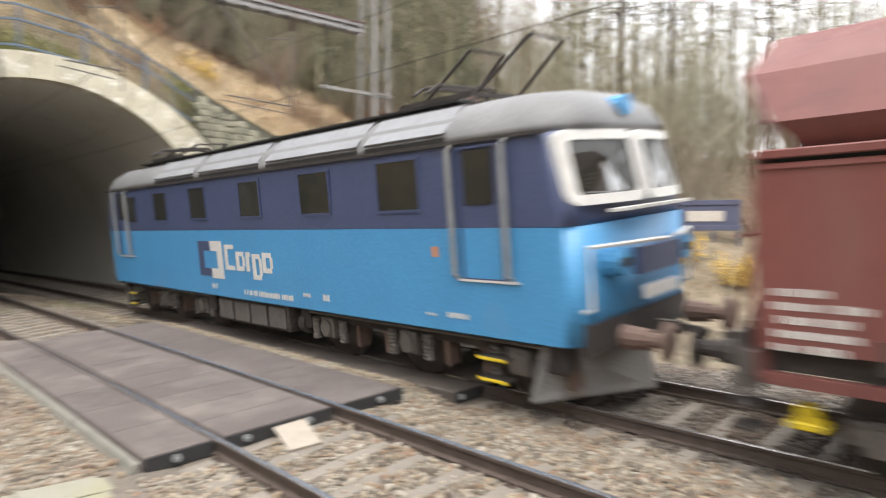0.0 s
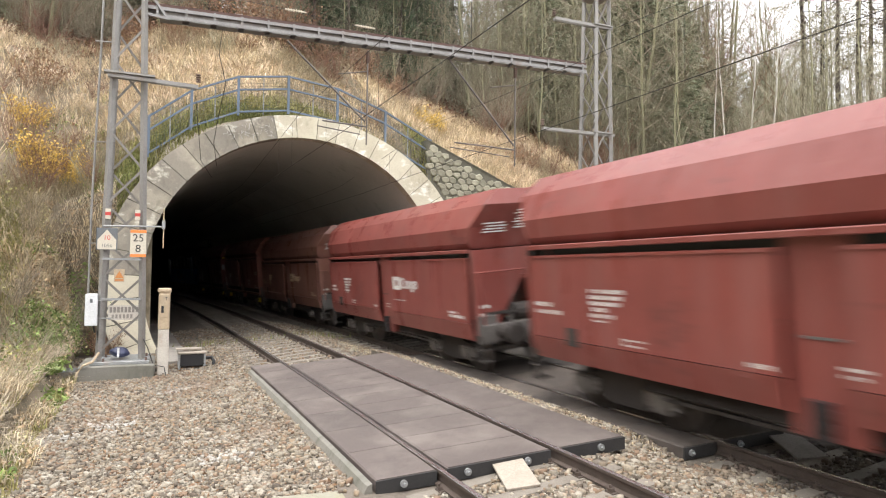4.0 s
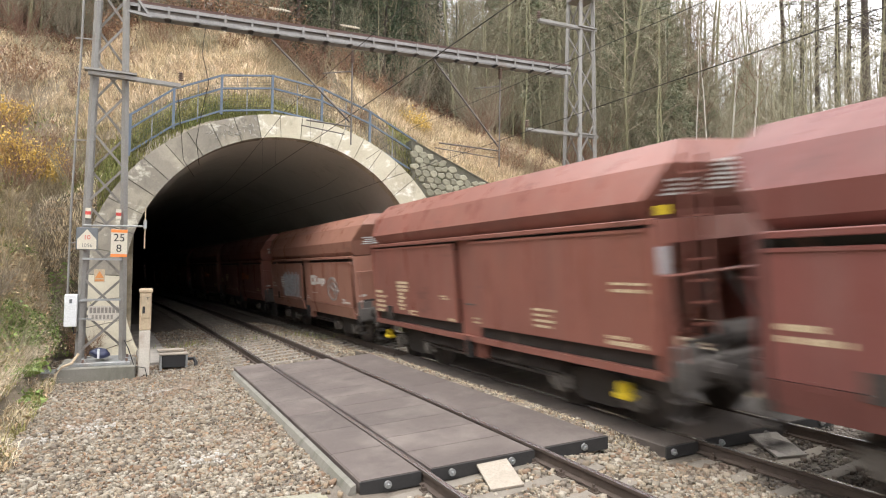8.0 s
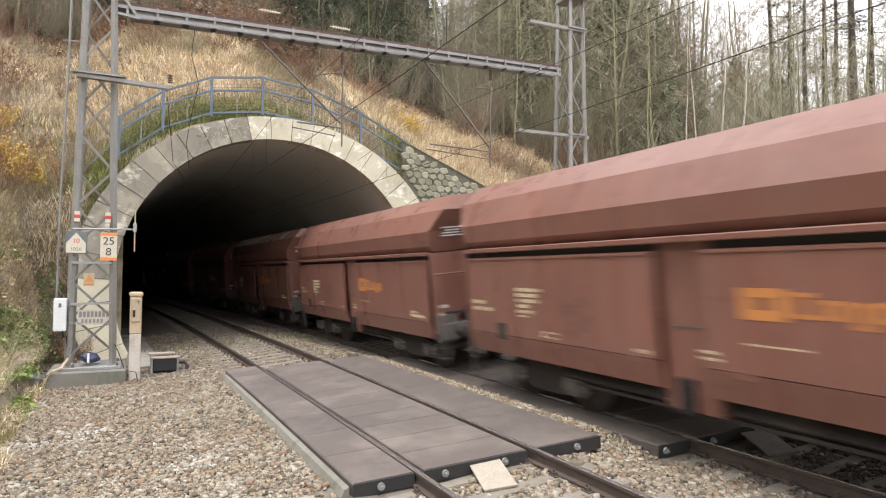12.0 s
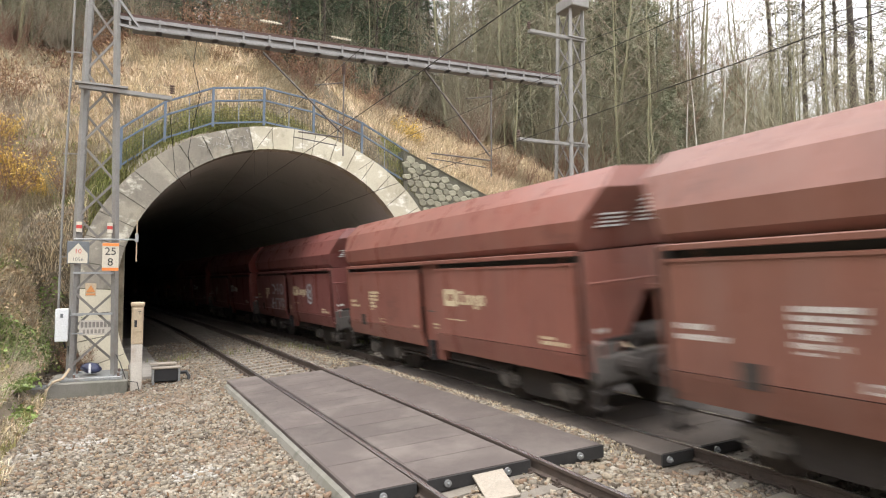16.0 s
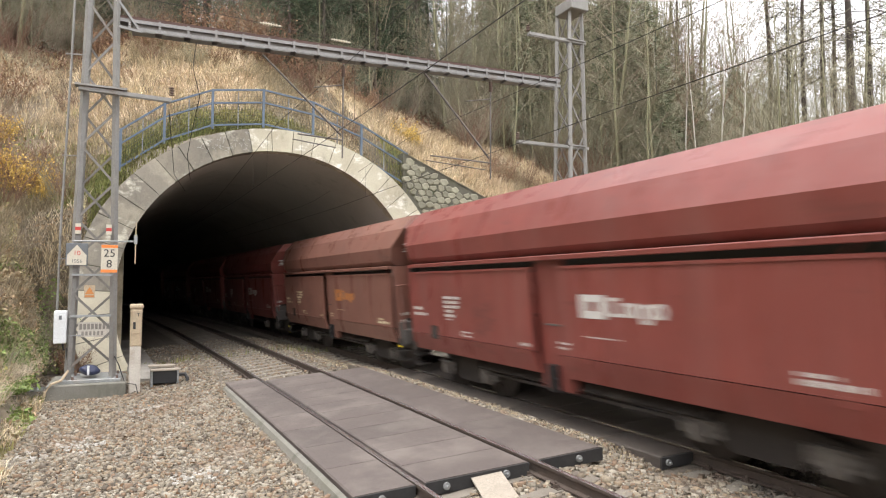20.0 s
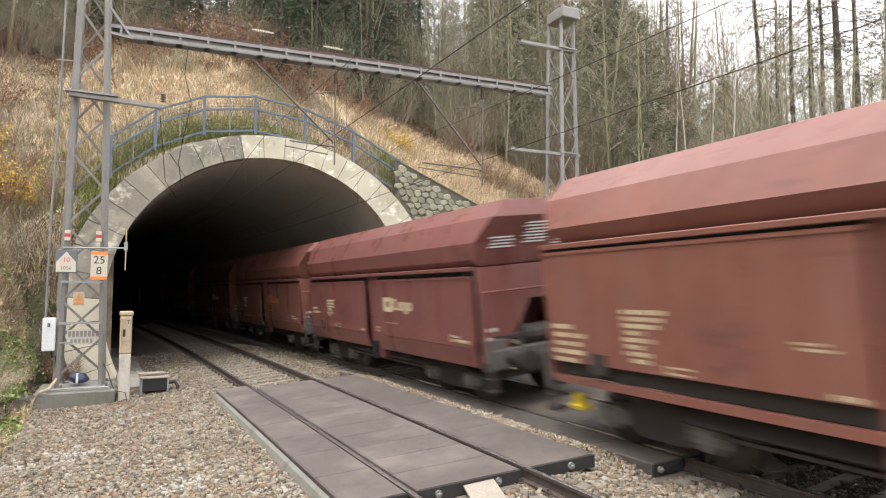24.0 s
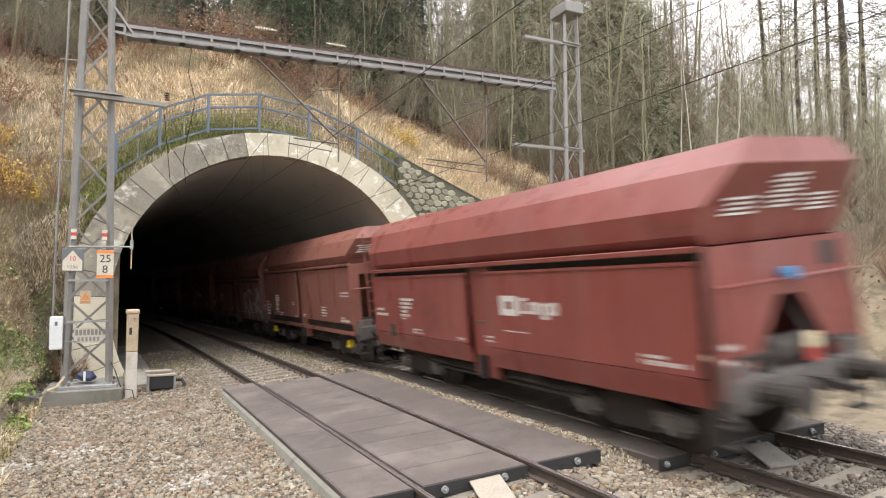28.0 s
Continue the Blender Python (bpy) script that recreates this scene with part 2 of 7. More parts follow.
def wagon_paint(name, c1, c2):
    """Weathered oxide paint: broad fading, rain streaks down the plates, scuffs and a dull uneven sheen."""
    m = bpy.data.materials.new(name)
    m.use_nodes = True
    nt, ln = m.node_tree.nodes, m.node_tree.links
    b = nt["Principled BSDF"]
    co = nt.new("ShaderNodeTexCoord")

    def cloud(scale, stretch, detail=6.0):
        mp = nt.new("ShaderNodeMapping")
        mp.inputs["Scale"].default_value = stretch
        ln.new(co.outputs["Object"], mp.inputs[0])
        n = nt.new("ShaderNodeTexNoise")
        n.inputs["Scale"].default_value, n.inputs["Detail"].default_value, n.inputs["Roughness"].default_value = scale, detail, 0.62
        ln.new(mp.outputs[0], n.inputs["Vector"])
        return n.outputs[0]

    def span(sock, lo, hi, to0=0.0, to1=1.0):
        r = nt.new("ShaderNodeMapRange")
        for key, v in (("From Min", lo), ("From Max", hi), ("To Min", to0), ("To Max", to1)):
            r.inputs[key].default_value = v
        ln.new(sock, r.inputs["Value"])
        return r.outputs[0]

    def blend(fac, a, c):
        x = nt.new("ShaderNodeMixRGB")
        ln.new(fac, x.inputs[0])
        for i, v in ((1, a), (2, c)):
            if isinstance(v, tuple):
                x.inputs[i].default_value = (*v, 1)
            else:
                ln.new(v, x.inputs[i])
        return x.outputs[0]
    broad, streak, scuff, grain = cloud(0.55, (1, 1, 1)), cloud(2.6, (1, 1, 0.12)), cloud(1.5, (1, 0.5, 1.6), 9.0), cloud(42, (1, 1, 1), 3.0)
    dust = tuple(0.62 * c + 0.38 * d for c, d in zip(c1, (0.27, 0.225, 0.205)))
    dark = tuple(c * 0.55 + 0.008 for c in c2)
    col = blend(span(broad, 0.32, 0.68), c1, c2)
    col = blend(span(streak, 0.50, 0.80, 0.0, 0.6), col, dust)
    col = blend(span(cloud(3.4, (1, 1, 0.10)), 0.56, 0.80, 0.0, 0.7), col, dark)
    col = blend(span(scuff, 0.60, 0.70, 0.0, 0.65), col, dark)
    col = blend(span(cloud(5.5, (1, 1, 1), 8.0), 0.66, 0.72, 0.0, 0.8), col, (0.20, 0.085, 0.045))
    ln.new(col, b.inputs["Base Color"])
    ln.new(span(broad, 0.3, 0.7, 0.50, 0.72), b.inputs["Roughness"])
    b.inputs["Coat Weight"].default_value = 0.52
    b.inputs["Specular IOR Level"].default_value = 0.25
    ln.new(span(streak, 0.3, 0.7, 0.22, 0.42), b.inputs["Coat Roughness"])
    wave = cloud(1.1, (1, 1, 0.7), 2.0)
    both = nt.new("ShaderNodeMath")
    both.operation = "MULTIPLY_ADD"
    both.inputs[1].default_value = 0.12
    ln.new(grain, both.inputs[0])
    ln.new(wave, both.inputs[2])
    bp = nt.new("ShaderNodeBump")
    bp.inputs["Strength"].default_value, bp.inputs["Distance"].default_value = 0.30, 0.02
    ln.new(both.outputs[0], bp.inputs["Height"])
    ln.new(bp.outputs[0], b.inputs["Normal"])
    return m


for key, (c1, c2) in PAINTS.items():
    M[key] = wagon_paint("wagon_paint_" + key, c1, c2)
M["light_blue"] = shade("light_blue_paint", (0.075, 0.315, 0.60), (0.066, 0.275, 0.54), 0.4, 0, 0.7, 25, 0.06, stain=(0.10, 0.24, 0.42), stain_scale=0.6, stain_amount=0.4)
M["dark_blue"] = shade("dark_blue_paint", (0.068, 0.088, 0.175), (0.057, 0.074, 0.15), 0.4, 0, 0.7, 25, 0.06)
M["grey_roof"] = shade("grey_roof_paint", (0.23, 0.23, 0.235), (0.15, 0.15, 0.15), 0.6, 0.1, 0.8, 20, 0.1, stain=(0.13, 0.12, 0.11), stain_scale=0.6)
M["window"] = glass("window_glass", (0.035, 0.035, 0.03))


# ================= mesh helpers =================
def vert_box(bm, x0, x1, y0, y1, z0, z1):
    v = [bm.verts.new((x, y, z)) for z in (z0, z1) for y in (y0, y1) for x in (x0, x1)]
    for f in ((0, 2, 3, 1), (4, 5, 7, 6), (0, 1, 5, 4), (2, 6, 7, 3), (0, 4, 6, 2), (1, 3, 7, 5)):
        bm.faces.new([v[i] for i in f])


def boxes(*rows):
    bm = bmesh.new()
    for r in rows:
        vert_box(bm, *r)
    return bm


def soft(bm, w=0.01, seg=1):
    bmesh.ops.bevel(bm, geom=list(bm.edges), offset=w, segments=seg, affect="EDGES", profile=0.5)
    return bm


def bar(bm, p, q, w, h=None, up=(0, 0, 1)):
    """A square bar from p to q."""
    p, q, h = Vector(p), Vector(q), h or w
    d = (q - p).normalized()
    a = d.cross(Vector(up))
    a = (a if a.length > 1e-4 else d.cross(Vector((0, 1, 0)))).normalized()
    b = a.cross(d)
    v = [bm.verts.new(e + a * (i * w / 2) + b * (j * h / 2)) for e in (p, q) for i, j in ((-1, -1), (1, -1), (1, 1), (-1, 1))]
    for f in ((3, 2, 1, 0), (4, 5, 6, 7), (0, 1, 5, 4), (1, 2, 6, 5), (2, 3, 7, 6), (3, 0, 4, 7)):
        bm.faces.new([v[i] for i in f])
    return bm


def bars(*rows):
    bm = bmesh.new()
    for r in rows:
        bar(bm, *r)
    return bm


def tube(bm, pts, radii, n=8, cap=True):
    """A round tube along pts."""
    rings = []
    pts = [Vector(p) for p in pts]
    for i, p in enumerate(pts):
        d = (pts[min(i + 1, len(pts) - 1)] - pts[max(i - 1, 0)]).normalized()
        a = d.cross(Vector((0.13, 0.31, 1)) if abs(d.z) < 0.9 else Vector((1, 0.2, 0))).normalized()
        b = d.cross(a)
        r = radii[i] if isinstance(radii, (list, tuple)) else radii
        rings.append([bm.verts.new(p + (a * math.cos(2 * math.pi * k / n) + b * math.sin(2 * math.pi * k / n)) * r) for k in range(n)])
    for r0, r1 in zip(rings, rings[1:]):
        for k in range(n):
            bm.faces.new((r0[k], r0[(k + 1) % n], r1[(k + 1) % n], r1[k]))
    if cap:
        bm.faces.new(rings[0][::-1])
        bm.faces.new(rings[-1])
    return bm


def loft(bm, rings, close=True, caps=True):
    rows = [[bm.verts.new(p) for p in r] for r in rings]
    n = len(rows[0])
    for r0, r1 in zip(rows, rows[1:]):
        for k in range(n if close else n - 1):
            bm.faces.new((r0[k], r0[(k + 1) % n], r1[(k + 1) % n], r1[k]))
    if caps and close:
        bm.faces.new(rows[0][::-1])
        bm.faces.new(rows[-1])
    return bm


def mesh_of(bm, name, smooth=False):
    bmesh.ops.recalc_face_normals(bm, faces=bm.faces)
    me = bpy.data.meshes.new(name)
    bm.to_mesh(me)
    bm.free()
    if smooth:
        me.polygons.foreach_set("use_smooth", [True] * len(me.polygons))
    return me


def part(name, bm, material, parent, label="", smooth=False):
    ob = new(name, mesh_of(bm, name, smooth) if isinstance(bm, bmesh.types.BMesh) else bm)
    if not ob.data.materials:
        ob.data.materials.append(material)
    ob.parent = parent
    if label:
        ob["label"] = label
    return ob


def thing(name, label, category, group="", kind="", m=None):
    ob = new(name)
    ob.empty_display_size = 0.2
    if m:
        ob.matrix_basis = m
    return tagged(ob, label, category, group, kind)


def solo(name, bm, material, label, category, group="", kind="", smooth=False):
    ob = part(name, bm, material, None, "", smooth)
    return tagged(ob, label, category, group, kind)


def raw_mesh(name, verts, faces):
    me = bpy.data.meshes.new(name)
    me.from_pydata(verts, [], faces)
    me.update()
    return me


# ================= the plan =================
RADIUS = 568.3          # both tracks curve to the left
GAP = 4.015             # between the two centre lines
TILT = 0.1057           # cant, rise per metre to the right
NEAR_Z, FAR_Z = 0.079, 0.147
PORTAL = 23.0
ARCH_X, ARCH_Z, ARCH_R = 0.77, 1.9, 5.25


def on_track(s, u, z=0.0):
    """A point s metres along the near track's centre line, u to its right."""
    a = s / RADIUS
    return Vector((-RADIUS + (RADIUS + u) * math.cos(a), (RADIUS + u) * math.sin(a), z))


def track_pose(s, far=True):
    """The frame of a vehicle on the canted track, s metres along that track."""
    u = GAP if far else 0.0
    a = s / (RADIUS + u)
    return pose(-RADIUS + (RADIUS + u) * math.cos(a), (RADIUS + u) * math.sin(a), FAR_Z if far else NEAR_Z,
                0, -math.degrees(math.atan(TILT)), math.degrees(a))


def plan_us(x, y):
    return math.hypot(x + RADIUS, y) - RADIUS, math.atan2(y, x + RADIUS) * RADIUS


def lerp_table(u, table):
    if u <= table[0][0]:
        return table[0][1]
    for (a, b), (c, d) in zip(table, table[1:]):
        if u <= c:
            return b + (d - b) * (u - a) / (c - a)
    return table[-1][1]


BED = [(-9, -0.5), (-4.5, -0.42), (-2.6, -0.36), (-1.75, -0.22), (-1.3, -0.245), (1.3, 0.03), (1.9, -0.03), (2.6, -0.17),
       (4.0 - 1.3, -0.18), (4.0 + 1.3, 0.095), (5.9, 0.05), (7.0, -0.3), (9, -0.4)]
CREST = [(-40, 16.0), (-20, 8.5), (-9, 4.4), (-6.2, 4.2), (-4.6, 5.2), (-3.3, 6.6), (-1.6, 7.5), (0.3, 7.85), (2.0, 7.7), (3.8, 7.0), (5.75, 6.1), (6.0, 7.4), (9.3, 5.9), (14, 4.6), (25, 3.0)]


def ground_z(x, y):
    u, s = plan_us(x, y)
    flat = lerp_table(u, BED)
    left = max(0.0, -6.7 - u - max(0, 10 - s) * 0.12) * 0.66
    toe = min(27.0, 9.8 + max(0.0, 23 - s) * 0.75)
    right = 11.0 * (1 - math.exp(-max(0.0, u - toe) * 0.5 / 11.0))
    z = flat + left + right
    side = min(1.0, max(0.0, (-6.0 - u) / 0.9))
    if side > 0 and y <= PORTAL + 0.45:
        k = min(1.0, max(0.0, (s - 18.2) / (PORTAL + 0.45 - 18.2)))
        z = max(z, side * lerp_table(u, CREST) * k * k * (3 - 2 * k))
    if y > PORTAL + 0.45:
        over = lerp_table(u, CREST) + (s - PORTAL - 0.45) * 0.60
        z = max(z, over)
    if z > 14:
        z = 14 + (z - 14) * 0.75
    if z > 34:
        z = 34 + (z - 34) * 0.25
    rough = min(1.0, max(0.0, (abs(u - 1.5) - 6.5) / 3))
    return z + rough * (0.35 * noise.noise((x * 0.35, y * 0.35, 0)) + 0.12 * noise.noise((x * 1.3, y * 1.3, 3)))


# ================= ground =================
def axis(*spans):
    out = []
    for a, b, step in spans:
        n = max(1, round((b - a) / step))
        out += [a + (b - a) * i / n for i in range(n)]
    return out + [spans[-1][1]]


def build_ground():
    xs = axis((-900, -120, 60), (-120, -40, 6), (-40, -12, 1.2), (-12, 14, 0.3), (14, 50, 1.2), (50, 140, 6), (140, 900, 60))
    ys = axis((-900, -140, 60), (-140, -30, 8), (-30, 2, 1.0), (2, PORTAL + 0.4, 0.3), (PORTAL + 0.4, PORTAL + 0.5, 0.1), (PORTAL + 0.5, 60, 0.9), (60, 140, 5), (140, 900, 60))
    verts = [(x, y, ground_z(x, y)) for y in ys for x in xs]
    nx = len(xs)
    faces = [(j * nx + i, j * nx + i + 1, (j + 1) * nx + i + 1, (j + 1) * nx + i) for j in range(len(ys) - 1) for i in range(nx - 1)
             if not (abs(ys[j] - PORTAL - 0.4) < 0.01 and -4.4 < xs[i] < 6.0)]
    me = raw_mesh("ground", verts, faces)
    me.materials.append(M["soil"])
    me.materials.append(M["ballast"])
    idx = []
    for f in faces:
        x = sum(verts[i][0] for i in f) / 4
        y = sum(verts[i][1] for i in f) / 4
        u, s = plan_us(x, y)
        idx.append(1 if (-5.75 + 0.5 * noise.noise((0, y * 0.5, 1))) < u < 8.8 and y < PORTAL + 0.4 else 0)
    me.polygons.foreach_set("material_index", idx)
    me.polygons.foreach_set("use_smooth", [True] * len(faces))
    tagged(new("ground", me), "stony track bed and grassy hillside", "ground", kind="structure")


build_ground()


# ================= tunnel =================
def arch_point(phi, r):
    return ARCH_X + r * math.cos(phi), ARCH_Z + r * math.sin(phi)


PHI0 = -math.asin((ARCH_Z + 0.55) / ARCH_R)


def build_tunnel():
    n = 36
    bm = bmesh.new()
    rings = []
    for s in axis((PORTAL + 0.1, 60, 4), (60, 520, 20)):
        ring = []
        for k in range(n + 1):
            phi = PHI0 + (math.pi - 2 * PHI0) * k / n
            x, z = arch_point(phi, ARCH_R + 0.06)
            ring.append(on_track(s, x + 0.41, z))
        rings.append(ring)
    loft(bm, rings, close=False)
    solo("tunnel_lining", bm, M["lining"], "dark sooty concrete tunnel lining", "tunnel", kind="structure", smooth=True)
    bm = bmesh.new()
    loft(bm, [[on_track(s, u, z) for u, z in BED if -5.2 < u < 7.2] for s in axis((PORTAL + 0.3, 60, 2), (60, 520, 15))], close=False)
    solo("tunnel_floor", bm, M["ballast"], "ballast bed inside the dark tunnel", "ground", kind="structure")
    # unseen wall added round the curve to shut the lining's far end
    bm = boxes((-6, 8, -0.2, 0.2, -1, 8))
    bm.transform(pose(*on_track(520, 0.4), 0, 0, math.degrees(520 / RADIUS)))
    solo("tunnel_end", bm, M["lining"], "unseen wall closing off the tunnel", "tunnel", kind="structure")


build_tunnel()


def ring_depth(phi):
    return 0.80 + 0.42 * math.cos(phi) ** 2


def build_portal():
    portal = thing("tunnel_portal", "arched stone tunnel portal with pale weathered ring stones", "tunnel portal", kind="structure")
    # backing wall behind the ring stones
    n, y0, y1 = 48, PORTAL + 0.02, PORTAL + 0.62
    bm = bmesh.new()
    rings = []
    for k in range(n + 1):
        phi = PHI0 + (math.pi - 2 * PHI0) * k / n
        a = arch_point(phi, ARCH_R + 0.03)
        b = arch_point(phi, ARCH_R + ring_depth(phi) - 0.05)
        rings.append([(a[0], y0, a[1]), (b[0], y0, b[1]), (b[0], y1, b[1]), (a[0], y1, a[1])])
    loft(bm, rings)
    part("arch_core", bm, M["mortar"], portal)
    # ring stones
    count = 31
    for i in range(count):
        lo = PHI0 + (math.pi - 2 * PHI0) * i / count + 0.0022
        hi = PHI0 + (math.pi - 2 * PHI0) * (i + 1) / count - 0.0022
        proud = random.uniform(0, 0.03)
        bm = bmesh.new()
        rings = []
        for k in range(4):
            phi = lo + (hi - lo) * k / 3
            r1 = ARCH_R + ring_depth(phi)
            a, b = arch_point(phi, ARCH_R), arch_point(phi, r1)
            rings.append([(a[0], PORTAL - proud, a[1]), (b[0], PORTAL - proud, b[1]), (b[0], PORTAL + 0.5, b[1]), (a[0], PORTAL + 0.5, a[1])])
        loft(bm, rings)
        part("ring_stone", bm, M["voussoir" if i < 17 else "voussoir_dark" if i < 27 else "voussoir_pale"], portal)
    rnd = random.Random(9)
    bm = bmesh.new()
    for _ in range(150):
        x, z = rnd.uniform(-2.05, -0.32), rnd.uniform(6.9, 7.95)
        d = math.hypot(x - ARCH_X, z - ARCH_Z) - ARCH_R
        if not 0.12 < d < 0.70 or abs(noise.noise((x * 2.5, z * 2.5, 3))) < 0.12:
            continue
        a, ln = rnd.choice((0.3, 1.2, 1.8, 2.8)) + rnd.uniform(-0.3, 0.3), rnd.uniform(0.05, 0.17)
        q = Vector((math.cos(a) * ln, 0, math.sin(a) * ln))
        bar(bm, Vector((x, PORTAL - 0.034, z)) - q / 2, Vector((x, PORTAL - 0.034, z)) + q / 2, 0.008, rnd.uniform(0.012, 0.03), (0, 1, 0))
    tagged(part("paint_marks", bm, M["white"], portal, "scratched white paint marks"), kind="stuff")
    return portal


portal = build_portal()


# ================= tracks =================
RAIL = [(-0.036, 0.0), (0.036, 0.0), (0.036, -0.035), (0.010, -0.05), (0.010, -0.14), (0.070, -0.155), (0.070, -0.172), (-0.070, -0.172), (-0.070, -0.155), (-0.010, -0.14), (-0.010, -0.05), (-0.036, -0.035)]


def build_track(name, label, u0, z0):
    track = thing(name, label, "railway track", kind="structure")
    for side in (-1, 1):
        bm, top = bmesh.new(), bmesh.new()
        ss = axis((-430, -20, 10), (-20, 60, 1.5), (60, 510, 10))
        rings, cap = [], []
        for s in ss:
            uc = side * 0.7535
            rings.append([on_track(s, u0 + uc + a, z0 + TILT * uc + b) for a, b in RAIL])
            cap.append([on_track(s, u0 + uc + a, z0 + TILT * uc + b) for a, b in ((-0.035, 0.001), (-0.024, 0.004), (0.024, 0.004), (0.035, 0.001))])
        loft(bm, rings)
        loft(top, cap, close=False)
        r = part("rail", bm, M["rail_side"], track)
        part("running_surface", top, M["rail_top"], r, "shiny worn rail head")
    bm = bmesh.new()
    vs = [[(x, a, z) for a, z in ((-0.15, -0.2), (0.15, -0.2), (0.10, 0.0), (-0.10, 0.0))] for x in (-1.25, -0.45, 0.45, 1.25)]
    loft(bm, vs)
    sleeper_mesh = mesh_of(bm, "sleeper")
    sleeper_mesh.materials.append(M["sleeper"])
    tilt = -math.degrees(math.atan(TILT))
    for i in range(-10, 90):
        s = 0.3 + i * 0.6
        sl = part("sleeper", sleeper_mesh, None, track)
        sl.matrix_basis = pose(*on_track(s, u0, z0 - 0.168), random.uniform(-0.3, 0.3), tilt, math.degrees(s / RADIUS))
    return track


near_track = build_track("track_near", "curved railway track with rusty rails on concrete sleepers", 0.0, NEAR_Z)
far_track = build_track("track_far", "curved railway track carrying the freight train", GAP, FAR_Z)


# ================= level crossing panels =================
SKEW = 0.16             # the panels' joints lie a little askew to the rails


def build_crossing(name, label, u0, z0, rows, s0, s1):
    cross = thing(name, label, "crossing panels", kind="structure")
    tilt = math.degrees(math.atan(TILT))
    for kind, ua, ub, count, da, db in rows:
        step = (s1 + db - s0 - da) / count
        for i in range(count):
            a, b = s0 + da + i * step + 0.006, s0 + da + (i + 1) * step - 0.006
            bm = bmesh.new()
            rings = []
            for u, z, d in ((ua, -0.16, 0), (ua, -0.015, 0), (ua + 0.02, 0, 0), (ub - 0.02, 0, 0), (ub, -0.015, 0), (ub, -0.16, 0)):
                rings.append((u, z))
            loft(bm, [[on_track(s - SKEW * u, u0 + u, z0 + TILT * u + z) for u, z in rings] for s in (a, (a + b) / 2, b)])
            part(kind, bm, M["rubber" if u0 < 1 else "rubber_shaded"], cross)
    return cross


near_cross = build_crossing("level_crossing_near", "worn grey-brown rubber level crossing panels between the rails", 0.0, NEAR_Z,
                            [("outer_panel", -1.52, -0.794, 8, 0.0, -0.25), ("inner_panel", -0.665, 0.665, 12, 0.0, -0.8), ("outer_panel", 0.794, 1.70, 4, 0.0, -0.9)], 7.0, 17.0)
far_cross = build_crossing("level_crossing_far", "worn grey rubber level crossing panels under the train", GAP, FAR_Z,
                           [("outer_panel", -1.30, -0.794, 8, 0.0, 0.0), ("inner_panel", -0.665, 0.665, 12, 0.0, 0.0), ("outer_panel", 0.794, 1.60, 8, 0.0, 0.0)], 6.5, 16.6)


# ================= catenary masts =================
MAST_Y = 18.25


def lattice_mast(name, label, x, y, w0, w1, z0, z1, depth):
    mast = thing(name, label, "catenary mast", "catenary masts")

    def corner(i, j, z):
        k = (z - z0) / (z1 - z0)
        w = w0 + (w1 - w0) * k
        d = depth * (1 - 0.35 * k)
        return Vector((x + i * w / 2, y + j * d / 2 + depth / 2, z))
    for i in (-1, 1):
        for j in (-1, 1):
            part("leg", bars((corner(i, j, z0), corner(i, j, z1), 0.11)), M["mast_steel"], mast)
    n = 11
    for face in range(4):
        for k in range(n):
            a, b = z0 + 0.25 + (z1 - z0 - 0.3) * k / n, z0 + 0.25 + (z1 - z0 - 0.3) * (k + 1) / n
            ij = [(-1, -1), (1, -1), (1, 1), (-1, 1), (-1, -1)]
            p, q = ij[face], ij[face + 1]
            if k % 2:
                p, q = q, p
            part("diagonal", bars((corner(*p, a), corner(*q, b), 0.025, 0.058)), M["mast_diag"], mast)
    return mast


mast_left = lattice_mast("catenary_mast", "grey lattice steel catenary mast on a concrete footing", -4.83, MAST_Y, 0.98, 0.6, 0.02, 10.6, 0.9)
mast_right = lattice_mast("catenary_mast", "grey lattice steel catenary mast behind the train", 10.36, MAST_Y, 0.80, 0.52, -0.3, 12.4, 1.15)


# ================= freight wagons =================
M["corner_grey"] = shade("dusty_grey_steel", (0.17, 0.155, 0.145), (0.11, 0.10, 0.095), 0.75, 0.2, 3, 30, 0.2)
M["plough"] = shade("dirty_grey_plough", (0.30, 0.295, 0.285), (0.20, 0.19, 0.18), 0.7, 0.2, 1.5, 25, 0.2, stain=(0.22, 0.16, 0.12), stain_scale=1.5, stain_amount=0.8)
M["flake"] = shade("flaking_white_paint", (0.62, 0.58, 0.55), (0.44, 0.39, 0.37), 0.7, 0, 2.5, 30, 0.1)
M["post_pale"] = shade("pale_label_plate", (0.55, 0.54, 0.55), (0.42, 0.41, 0.43), 0.5, 0, 3, 30, 0.05)
M["silver"] = shade("silver_spray", (0.52, 0.54, 0.57), (0.38, 0.40, 0.44), 0.5, 0.1, 2, 30, 0.05)
M["cyan_spray"] = shade("faded_cyan_spray", (0.33, 0.36, 0.36), (0.26, 0.25, 0.24), 0.6, 0, 2, 30, 0.05)
M["sign_red_paint"] = shade("red_board_paint", (0.45, 0.06, 0.05), (0.36, 0.05, 0.04), 0.55, 0, 4, 40, 0.05)
M["hatch_grey"] = shade("hatch_grey_paint", (0.30, 0.31, 0.33), (0.22, 0.225, 0.235), 0.55, 0.1, 1.5, 25, 0.1)
M["axle_grey"] = shade("dusty_axle_box", (0.19, 0.172, 0.155), (0.12, 0.105, 0.095), 0.8, 0.1, 4, 40, 0.2)
WHEEL_R = 0.46
HALF = 5.445            # half the length of a wagon's side


